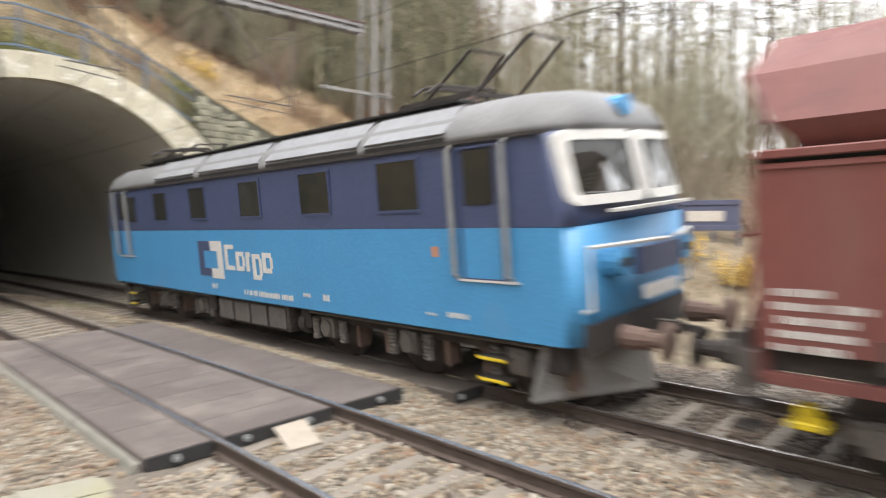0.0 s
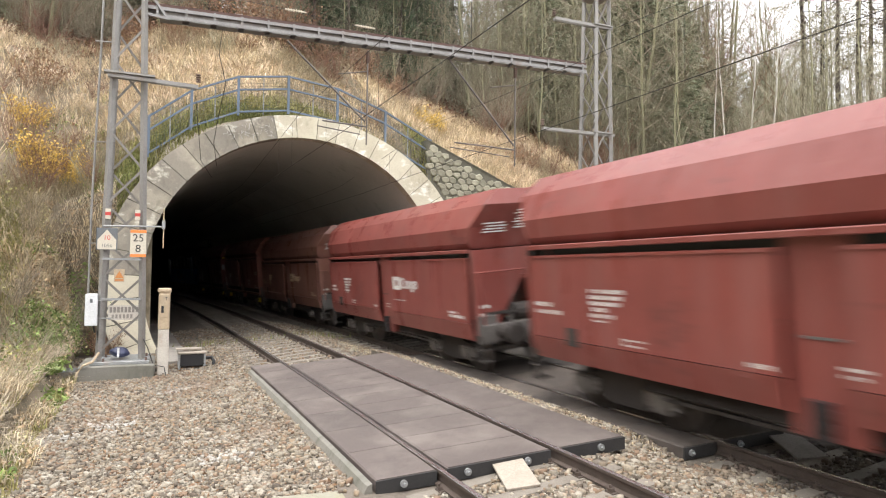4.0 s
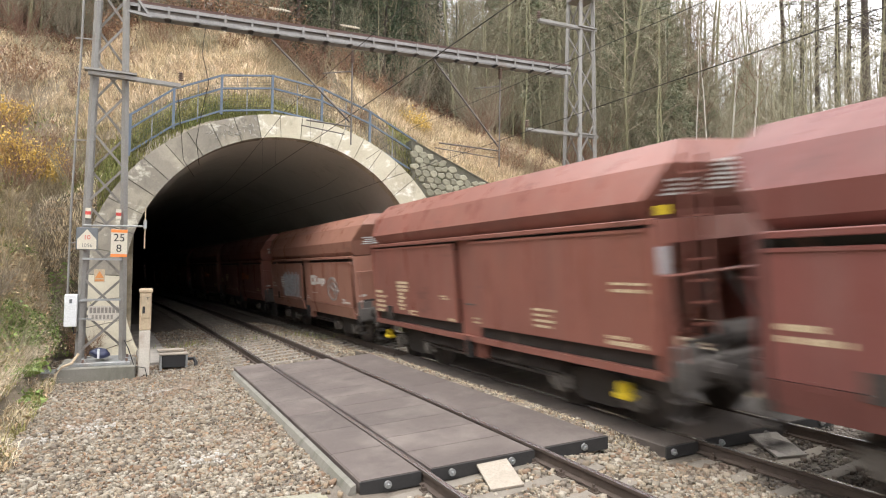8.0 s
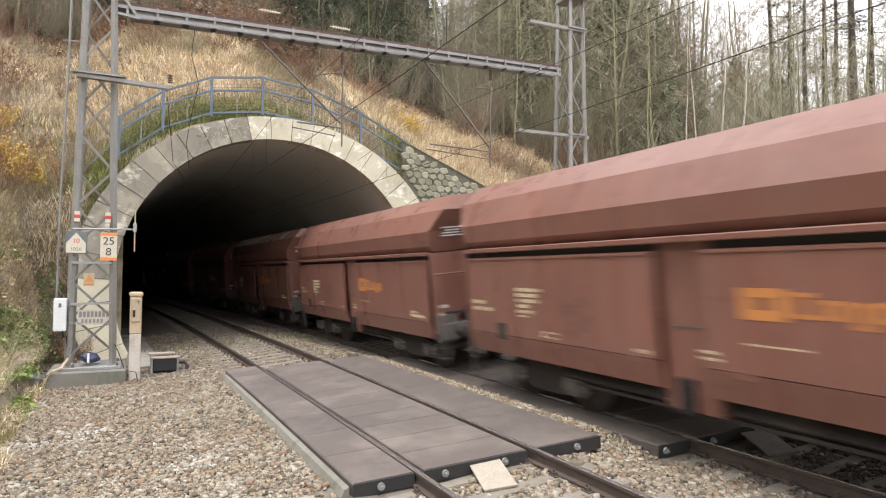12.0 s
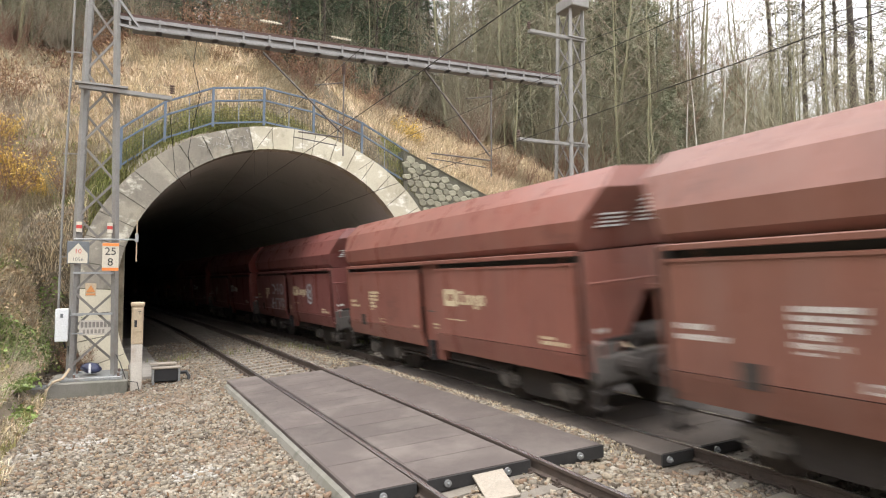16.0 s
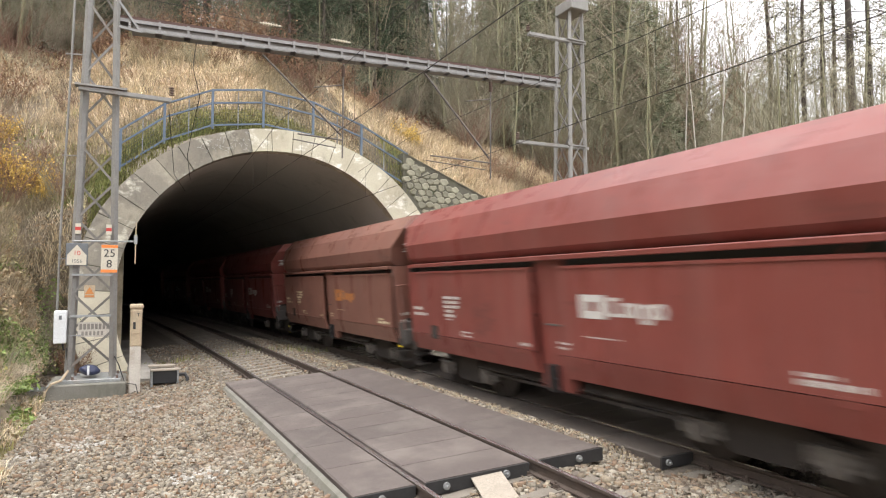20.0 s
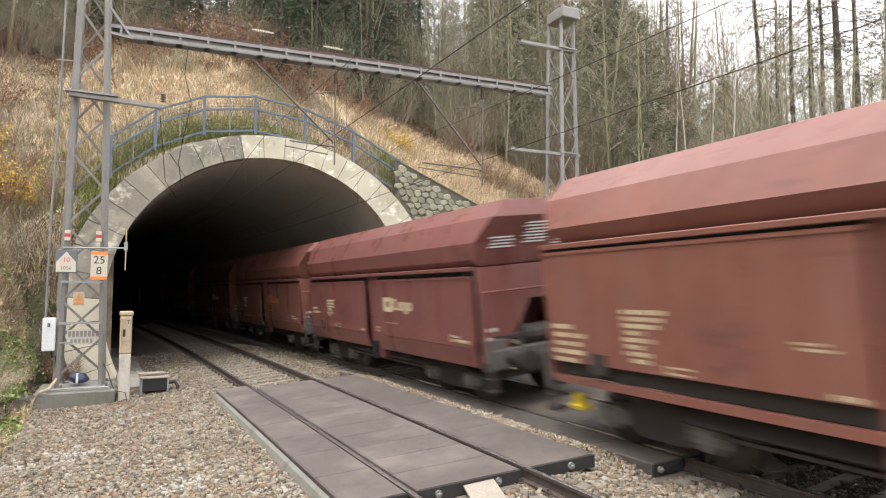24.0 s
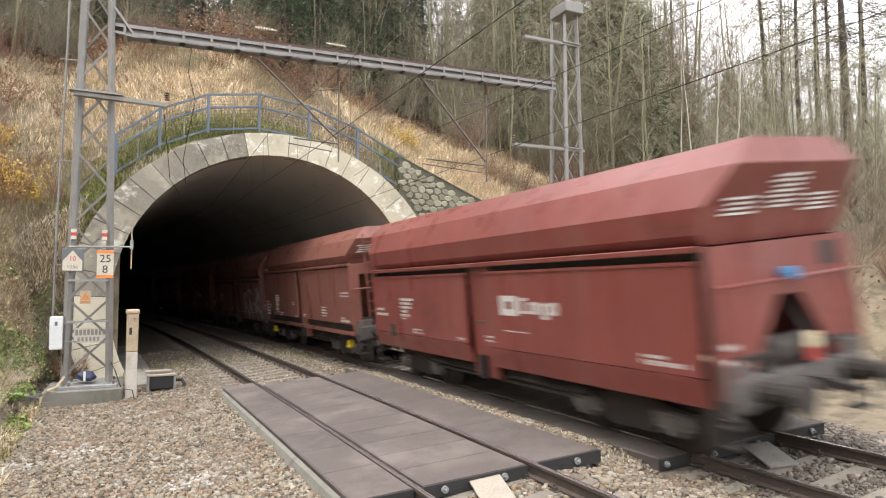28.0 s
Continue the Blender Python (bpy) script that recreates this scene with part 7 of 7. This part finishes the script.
    leaf_cloud("bramble_leaves", "green bramble and nettle leaves on the bank", leaves, M["green"], 0.06)
    leaf_cloud("withered_leaves", "olive and brown withered leaves on the bank", dull, M["olive"], 0.05)
    for _ in range(17000):
        x, y = rng.uniform(-30, 40), rng.uniform(9, 60)
        u, s = plan_us(x, y)
        if (y < PORTAL + 0.7 and -6.6 < u < 10.5 + (23 - y) * 0.7) or (u > 0 and y < 8):
            continue
        brown.append((x, y, ground_z(x, y) + rng.uniform(0, 0.12)))
    bracken = []
    for _ in range(26000):
        x = rng.uniform(-20, 24)
        y = wood_edge(x) + rng.gauss(2.2, 2.0)
        if y < PORTAL + 2:
            continue
        bracken.append((x, y, ground_z(x, y) + abs(rng.gauss(0.1, 0.35)) * (0.4 + abs(noise.noise((x * 0.6, y * 0.6, 2))) * 2)))
    leaf_cloud("bracken", "red-brown withered bracken at the foot of the wood", bracken, M["bracken"], 0.085, "bracken")
    leaf_cloud("fallen_leaves", "fallen brown leaves on the slope", brown, M["brown_leaf"], 0.09)
    tiny = []
    for _ in range(900):
        s, u = rng.uniform(3, 21), rng.uniform(-6.5, -1.8)
        p = on_track(s, u)
        tiny.append((p.x, p.y, lerp_table(u, BED) + 0.04))
    leaf_cloud("leaf_litter", "scattered brown leaves on the ballast", tiny, M["brown_leaf"], 0.035)


build_grass()


# ================= trees and bushes =================
def limb(bm, rnd, p, d, length, r, n, sides, depth, spread, droop=0.0, gather=None, kids=(5, 4, 3)):
    """A tapering crooked limb with side limbs."""
    pts, rad = [Vector(p)], [r]
    d = Vector(d).normalized()
    for k in range(n):
        d = (d + Vector((rnd.uniform(-1, 1), rnd.uniform(-1, 1), rnd.uniform(-0.6, 0.8) - droop)) * 0.16).normalized()
        pts.append(pts[-1] + d * (length / n))
        rad.append(max(0.004, r * (1 - (k + 1) / n * 0.85)))
    tube(bm, pts, rad, sides, cap=False)
    if depth <= 0:
        return pts
    for _ in range(kids[-depth] if depth <= len(kids) else kids[0]):
        f = rnd.uniform(0.25, 1.0)
        i = min(n - 1, int(f * n))
        q = pts[i].lerp(pts[i + 1], f * n - i)
        a = rnd.uniform(0, 6.283)
        side = Vector((math.cos(a), math.sin(a), rnd.uniform(-0.1, 0.7)))
        limb(bm, rnd, q, d * (1 - spread) + side * spread, length * rnd.uniform(0.35, 0.6), max(0.006, r * (1 - f * 0.8) * 0.5), max(2, n - 1), 3, depth - 1, spread, droop, gather, kids)
    return pts


def bare_tree(name, label, seed, height, r, bark, twig, first=0.3, count=16, kids=(6, 5, 4), spread=0.6, reach=0.26):
    rnd = random.Random(seed)
    t = thing(name, label, "tree", "trees on the slope")
    pts, rad = [Vector((0, 0, -0.3))], [r * 1.25]
    n = 8
    lean = Vector((rnd.uniform(-0.06, 0.06), rnd.uniform(-0.06, 0.06), 0))
    for k in range(n):
        pts.append(pts[-1] + Vector((rnd.uniform(-0.04, 0.04), rnd.uniform(-0.04, 0.04), 1)) * (height / n) + lean * (height / n))
        rad.append(r * (1 - (k + 1) / n * 0.88))
    part("trunk", tube(bmesh.new(), pts, rad, 8), bark, t, "", True)
    bm = bmesh.new()
    for k in range(count):
        f = first + (1 - first) * (k + rnd.random()) / count
        i = min(n - 1, int(f * n))
        q = pts[i].lerp(pts[i + 1], f * n - i)
        a = rnd.uniform(0, 6.283)
        d = Vector((math.cos(a), math.sin(a), rnd.uniform(0.4, 1.5)))
        limb(bm, rnd, q, d, height * reach * rnd.uniform(0.6, 1.2) * (1.15 - f * 0.6), max(0.012, r * (1 - f) * 0.55), 4, 4, 2, spread, 0, None, kids)
    tagged(part("bare_crown", bm, twig, t), kind="stuff")
    return t


def needle_tree(name, label, seed, height, r, first, reach, needles, dense, bark, droop):
    rnd = random.Random(seed)
    t = thing(name, label, "tree", "trees on the slope")
    n = 6
    pts = [Vector((rnd.uniform(-0.1, 0.1), rnd.uniform(-0.1, 0.1), -0.3 + (height + 0.3) * k / n)) for k in range(n + 1)]
    part("trunk", tube(bmesh.new(), pts, [r * (1 - k / n * 0.92) for k in range(n + 1)], 8), bark, t, "", True)
    verts, faces = [], []
    wood = bmesh.new()
    z = height * first
    while z < height * 0.985:
        f = (z - height * first) / (height * (1 - first))
        span = reach * (1 - f) ** 0.8 * (0.5 + 0.5 * min(1, f * 6)) + 0.25
        for _ in range(rnd.randint(4, 6) if dense else rnd.randint(2, 4)):
            a = rnd.uniform(0, 6.283)
            ln = span * rnd.uniform(0.7, 1.15)
            tip = Vector((math.cos(a) * ln, math.sin(a) * ln, z - droop * ln + (0.25 * ln if f > 0.7 else 0)))
            root = Vector((0, 0, z))
            tube(wood, [root, root.lerp(tip, 0.6), tip], [0.03, 0.02, 0.008], 3, cap=False)
            for _ in range(int((38 if dense else 30) * ln / reach) + 8):
                k = rnd.uniform(0.15, 1.05) ** (0.8 if dense else 0.5)
                c = root.lerp(tip, k) + Vector((rnd.gauss(0, 0.13), rnd.gauss(0, 0.13), rnd.gauss(-0.05, 0.12))) * (1 if dense else 1.6)
                d = Vector((rnd.uniform(-1, 1) + math.cos(a), rnd.uniform(-1, 1) + math.sin(a), rnd.uniform(-0.9, 0.3))).normalized() * rnd.uniform(0.16, 0.36)
                e = d.cross(Vector((rnd.uniform(-1, 1), rnd.uniform(-1, 1), rnd.uniform(-1, 1)))).normalized() * rnd.uniform(0.014, 0.034)
                i = len(verts)
                verts += [tuple(c - d * 0.5 - e), tuple(c - d * 0.5 + e), tuple(c + d * 0.6)]
                faces.append((i, i + 1, i + 2))
        z += height * (0.022 if dense else 0.03)
    tagged(part("branchwork", wood, bark, t), kind="stuff")
    me = raw_mesh("needle_crown", verts, faces)
    part("needle_crown", me, needles, t)
    return t


def bush(name, label, seed, h, stems, mat, leaf_mat=None, leaves=0, category="bush"):
    rnd = random.Random(seed)
    b = thing(name, label, category, "bushes on the slope")
    bm, twigs = bmesh.new(), bmesh.new()
    tips = []
    for _ in range(stems):
        a = rnd.uniform(0, 6.283)
        p = Vector((math.cos(a) * rnd.uniform(0, 0.35) * h * 0.4, math.sin(a) * rnd.uniform(0, 0.35) * h * 0.4, -0.1))
        d = Vector((math.cos(a) * 0.45, math.sin(a) * 0.45, 1))
        pts = limb(bm, rnd, p, d, h * rnd.uniform(0.7, 1.1), 0.014, 4, 3, 0, 0.45, 0.05)
        tips.append(pts)
        for _ in range(5):
            f = rnd.uniform(1.0, 3.99)
            q = pts[int(f)].lerp(pts[int(f) + 1], f - int(f))
            a = rnd.uniform(0, 6.283)
            limb(twigs, rnd, q, d * 0.55 + Vector((math.cos(a), math.sin(a), rnd.uniform(-0.1, 0.7))) * 0.45, h * rnd.uniform(0.25, 0.5), 0.007, 3, 3, 0, 0.45, 0.05)
    tagged(part("stem_tangle", bm, mat, b), kind="stuff")
    tagged(part("twig_tangle", twigs, mat, b), kind="stuff")
    if leaf_mat:
        verts, faces = [], []
        for _ in range(leaves):
            pts = rnd.choice(tips)
            k = rnd.uniform(1.2, 3.99)
            c = pts[int(k)].lerp(pts[int(k) + 1], k - int(k)) + Vector((rnd.gauss(0, 0.16), rnd.gauss(0, 0.16), rnd.gauss(0, 0.14)))
            d = Vector((rnd.uniform(-1, 1), rnd.uniform(-1, 1), rnd.uniform(-1, 1))).normalized() * rnd.uniform(0.03, 0.06)
            e = d.cross(Vector((rnd.uniform(-1, 1), rnd.uniform(-1, 1), rnd.uniform(-1, 1)))) * 0.8
            i = len(verts)
            verts += [tuple(c - d), tuple(c + e), tuple(c + d), tuple(c - e)]
            faces.append((i, i + 1, i + 2, i + 3))
        part("foliage", raw_mesh("foliage", verts, faces), leaf_mat, b)
    return b


def at_bearing(deg, dist):
    a = radians(deg)
    return EYE[0] + math.sin(a) * dist, EYE[1] + math.cos(a) * dist


PLACED = set()


def plant(protos, rows, rnd, sink=0.15, lo=0.85, hi=1.15):
    """Place copies of the prototypes at bearing and distance from the lookout; the first use takes the prototype itself."""
    for i, (deg, dist, *size) in enumerate(rows):
        pr = protos[i % len(protos)]
        x, y = at_bearing(deg, dist)
        k = size[0] if size else rnd.uniform(lo, hi)
        m = pose(x, y, ground_z(x, y) - sink, rnd.uniform(-2, 2), rnd.uniform(-2, 2), rnd.uniform(0, 360))
        if pr.name in PLACED:
            o = copy_thing(pr, m)
            o.scale = (k, k, k)
        else:
            PLACED.add(pr.name)
            pr.matrix_basis = m
            pr.scale = (k, k, k)


def plant_box(protos, x0, x1, y0, y1, n, rnd, margin=0.5, lo=0.8, hi=1.2, keep=None):
    """Scatter copies over a stretch of the plan, behind the edge of the wood."""
    rows = []
    tries = 0
    while len(rows) < n and tries < n * 30:
        tries += 1
        x, y = rnd.uniform(x0, x1), rnd.uniform(y0, y1)
        if y < wood_edge(x) + margin or plan_us(x, y)[0] < 13 and y < PORTAL + 6:
            continue
        deg, dist = math.degrees(math.atan2(x - EYE[0], y)), math.hypot(x - EYE[0], y)
        if keep and not keep(deg, dist):
            continue
        rows.append((deg, dist))
    plant(protos, rows, rnd, 0.15, lo, hi)


def build_woods():
    rnd = random.Random(21)
    spruce = [needle_tree("spruce_tree", "dense dark green spruce on the wooded slope", 31 + k, 16 + 2 * k, 0.2, 0.05, 2.9, M["needle"], True, M["bark_dark"], 0.28) for k in range(3)]
    young = [needle_tree("young_conifer", "light olive green young conifer in the undergrowth", 35 + k, 8 + 2 * k, 0.1, 0.06, 1.9, M["needle_light"], True, M["bark"], 0.1) for k in range(2)]
    pine = [needle_tree("tall_conifer", "tall thin conifer with a bare trunk and ragged crown", 41 + k, 24 + 2 * k, 0.22, 0.34, 2.6, M["pine_needle"], False, M["bark_dark"], 0.25) for k in range(3)]
    oak = [bare_tree("bare_tree", "leafless tree with a mossy grey trunk and fine twigs", 51 + k, 14 + 2 * k, 0.13, M["bark_green"], M["twig"], 0.22, 18, (6, 5, 4)) for k in range(4)]
    thin = [bare_tree("young_tree", "thin leafless young tree among the undergrowth", 61 + k, 7.5 + 1.5 * k, 0.045, M["bark_green"], M["twig_olive"], 0.08, 18, (5, 5, 3), 0.55, 0.3) for k in range(4)]
    birch = [bare_tree("birch_tree", "slender leafless birch with pale bark", 71 + k, 14 + k, 0.075, M["birch"], M["twig_red"], 0.4, 16, (4, 4, 4), 0.55, 0.2) for k in range(2)]
    shrub = [bush("bare_shrub", "leafless brown shrub on the slope", 81 + k, 2.6, 34, (M["twig"], M["twig_red"], M["twig_olive"])[k]) for k in range(3)]
    thicket = [bush("bare_thicket", "thicket of thin leafless olive-brown stems", 85 + k, 5.5, 42, M["twig_olive"] if k else M["twig"], None, 0, "thicket") for k in range(3)]
    gold = [bush("yellow_bush", "low bush with yellow autumn leaves", 91 + k, 1.7, 22, M["twig"], M["ochre"], 2200) for k in range(2)]
    leafy = [bush("brown_bush", "bush with dry brown leaves still hanging", 95 + k, 2.2, 26, M["twig_red"], M["brown_leaf"], 1300) for k in range(2)]

    def low_sky(deg, dist):
        return deg < 53 or dist > 60
    plant_box(spruce, -32, 20, 42, 72, 64, rnd)
    plant_box(spruce, -3, 11, 36, 43, 30, rnd, 1.0, 0.5, 0.85)
    plant_box(spruce, 20, 62, 50, 80, 8, rnd, 14, 0.7, 1.0, lambda d, r: d < 45)
    plant_box(young, 14, 56, 26, 62, 44, rnd, 6, 0.6, 1.2, lambda d, r: 31 < d < 53 and r > 42)
    plant_box(young, -28, -4, 40, 56, 16, rnd, 1, 0.5, 0.9)
    plant_box(oak, -30, -5, 38, 60, 30, rnd, 1)
    plant_box(oak, 7, 30, 33, 60, 44, rnd, 1.5)
    plant_box(oak, 18, 55, 20, 50, 34, rnd, 2, 0.75, 1.05, low_sky)
    plant(oak, [(rnd.uniform(57, 86), rnd.uniform(58, 95)) for _ in range(26)], rnd)
    plant_box(thin, -26, -4, 37, 50, 50, rnd, 0.5)
    plant_box(thin, 4, 24, 31, 50, 40, rnd, 0.5)
    plant_box(thin, 17, 52, 14, 46, 110, rnd, 0.5, 0.8, 1.25, low_sky)
    plant_box(thicket, 14, 52, 14, 46, 90, rnd, 0.3, 0.8, 1.4, low_sky)
    plant(thicket, [(rnd.uniform(50, 80), rnd.uniform(30, 60)) for _ in range(50)], rnd, 0.15, 0.8, 1.4)
    plant_box(thicket, -26, 12, 36, 48, 40, rnd, 0.2, 0.6, 1.0)
    plant(thin, [(rnd.uniform(54, 84), rnd.uniform(42, 75)) for _ in range(20)], rnd, 0.15, 0.5, 0.9)
    plant(thin, [(rnd.uniform(50, 80), rnd.uniform(34, 66)) for _ in range(70)], rnd, 0.15, 0.8, 1.5)
    plant(oak, [(rnd.uniform(59, 84), rnd.uniform(46, 80)) for _ in range(22)], rnd, 0.15, 0.8, 1.2)
    plant(shrub, [(rnd.uniform(50, 80), rnd.uniform(26, 48)) for _ in range(44)], rnd, 0.1, 0.7, 1.3)
    # low shrubs scattered through the dry grass
    for x0, x1, y0, y1, n in ((-16, -6, 24, 38, 16), (-5, 4, 29, 36, 12), (4, 16, 26, 33, 8)):
        rows = []
        for _ in range(n):
            x, y = rnd.uniform(x0, x1), rnd.uniform(y0, y1)
            rows.append((math.degrees(math.atan2(x - EYE[0], y)), math.hypot(x - EYE[0], y)))
        plant(shrub, rows[::2], rnd, 0.1, 0.35, 0.7)
        plant(leafy, rows[1::2], rnd, 0.1, 0.3, 0.7)
    # the wood goes on unseen behind the lookout, added to block low sky light
    back = []
    while len(back) < 64:
        deg, dist = rnd.uniform(84, 318), rnd.uniform(30, 66)
        x, y = at_bearing(deg, dist)
        u, s = plan_us(x, y)
        if -9 < u < 22 and y < 24:
            continue
        back.append((deg, dist))
    plant(spruce, back[:24], rnd)
    plant(oak, back[24:48], rnd)
    plant(pine, back[48:], rnd)
    plant(birch, [(46.6, 40), (48.0, 38.5, 0.8), (49.4, 41), (50.9, 38, 0.95), (44.5, 45), (52.4, 46), (57, 50), (65, 52), (71, 55)], rnd)
    plant(pine, [(53.6, 52), (54.7, 60), (55.6, 48), (57.0, 50), (57.9, 58), (58.9, 46), (60.2, 52), (61.5, 56), (63, 50), (64.5, 60), (66, 52), (67.6, 56), (69, 62), (70.5, 52), (72, 58), (74, 54), (76, 60), (78, 56), (80, 62),
                 (36.5, 50), (38.0, 57), (41.3, 60), (46.5, 62), (33.5, 62), (29.5, 64)], rnd, 0.15, 0.95, 1.2)
    plant(spruce, [(rnd.uniform(27, 40), rnd.uniform(56, 72)) for _ in range(12)], rnd, 0.15, 0.95, 1.3)
    plant(young, [(rnd.uniform(30, 45.5), rnd.uniform(46, 64)) for _ in range(44)], rnd, 0.15, 1.1, 1.8)
    plant(thin, [(rnd.uniform(29, 46), rnd.uniform(40, 54)) for _ in range(40)], rnd, 0.15, 1.1, 1.7)
    plant(oak, [(rnd.uniform(29, 47), rnd.uniform(44, 66)) for _ in range(24)], rnd, 0.15, 1.0, 1.35)
    plant(young, [(rnd.uniform(46, 54), rnd.uniform(50, 62)) for _ in range(8)], rnd, 0.15, 0.7, 1.1)
    plant(oak, [(rnd.uniform(45, 55), rnd.uniform(56, 76)) for _ in range(20)], rnd, 0.15, 1.0, 1.4)
    plant(spruce, [(rnd.uniform(-3, 5), rnd.uniform(41, 46)) for _ in range(6)], rnd, 0.15, 0.5, 0.8)
    plant(spruce, [(rnd.uniform(9, 25), rnd.uniform(43, 52)) for _ in range(14)], rnd, 0.15, 0.6, 1.0)
    plant_box(shrub, -26, 24, 30, 44, 70, rnd, -1.2, 0.7, 1.3)
    plant_box(shrub, 15, 46, 12, 40, 70, rnd, -0.5, 0.9, 1.7, low_sky)
    plant(shrub, [(-8.5, 22, 0.6), (-7.5, 25, 0.8), (-9.5, 18, 0.5), (-6.2, 23.5, 0.6), (-10, 27, 0.8), (-5.2, 24.2, 0.6), (-8, 30, 0.8), (-9, 24, 0.7), (-6.8, 22.2, 0.5), (-10.5, 20, 0.6), (-4.6, 23.8, 0.5)], rnd, 0.1)
    plant(gold, [(-8.0, 25.2, 1.0), (-7.2, 24.8, 0.8), (-8.9, 25.6, 0.8), (-6.4, 24.6, 0.5), (22.2, 31.5, 0.8), (22.9, 32.5, 0.6), (-9.3, 29, 0.8), (63.5, 28, 1.0), (68, 27, 0.9)], rnd)
    plant(leafy, [(7.5, 35.5, 1.3), (9.5, 36, 1.4), (5.5, 36.5, 1.2), (-3.9, 22.8, 0.5), (12, 36, 1.0), (3.2, 36.5, 0.9), (-9, 33, 1.0), (16.5, 36, 1.0), (31, 35, 0.9), (35.5, 33, 0.9), (0.5, 37, 1.0), (-2.5, 38, 1.0)], rnd)


build_woods()


# ================= garden fence beyond the tracks =================
def build_fence():
    f = thing("board_fence", "low blue-grey fence panel with a pale notice beyond the tracks", "fence")
    x, y = at_bearing(65.3, 30)
    f.matrix_basis = pose(x, y, ground_z(x, y) - 1.3, 0, 0, -65)
    g = -0.0
    for k in range(4):
        part("post", soft(boxes((-1.5 + k * 1.0 - 0.06, -1.5 + k * 1.0 + 0.06, -0.06, 0.06, -0.4, 3.0)), 0.01), M["fence_blue"], f)
    for z in (1.75, 2.85):
        part("board", soft(boxes((-1.6, 1.6, -0.09, -0.05, z, z + 0.22)), 0.01), M["fence_blue"], f)
    part("panel", boxes((-1.5, 1.5, -0.045, -0.02, 1.9, 2.9)), M["fence_blue"], f)
    part("notice", boxes((-0.6, 0.9, -0.08, -0.05, 2.15, 2.6)), M["post_white"], f)


build_fence()


# ================= what moves =================
def motions():
    times = [-0.3] + [0.5 * k for k in range(57)] + [28.3]
    for mover, start in MOVERS:
        walk(mover, [(t, track_pose(start + SPEED * t)) for t in times])
    # the wheels roll: one turn of keys for each kind of wheelset, shared by its twins
    kept = {}
    for mover, start in MOVERS:
        for o in mover.children_recursive:
            if not o.name.startswith("wheelset"):
                continue
            y, z = o.matrix_basis.translation.y, o.matrix_basis.translation.z
            key = (round(y, 2), round(z, 2))
            if key not in kept:
                walk(o, [(k / 30, pose(0, y, z, -math.degrees(SPEED * k / 30 / z) % 360 - 360)) for k in range(-3, 844)])
                kept[key] = (o.animation_data.action, o.animation_data.action_slot)
            else:
                o.rotation_mode = "QUATERNION"
                keys = o.animation_data_create()
                keys.action, keys.action_slot = kept[key]


motions()
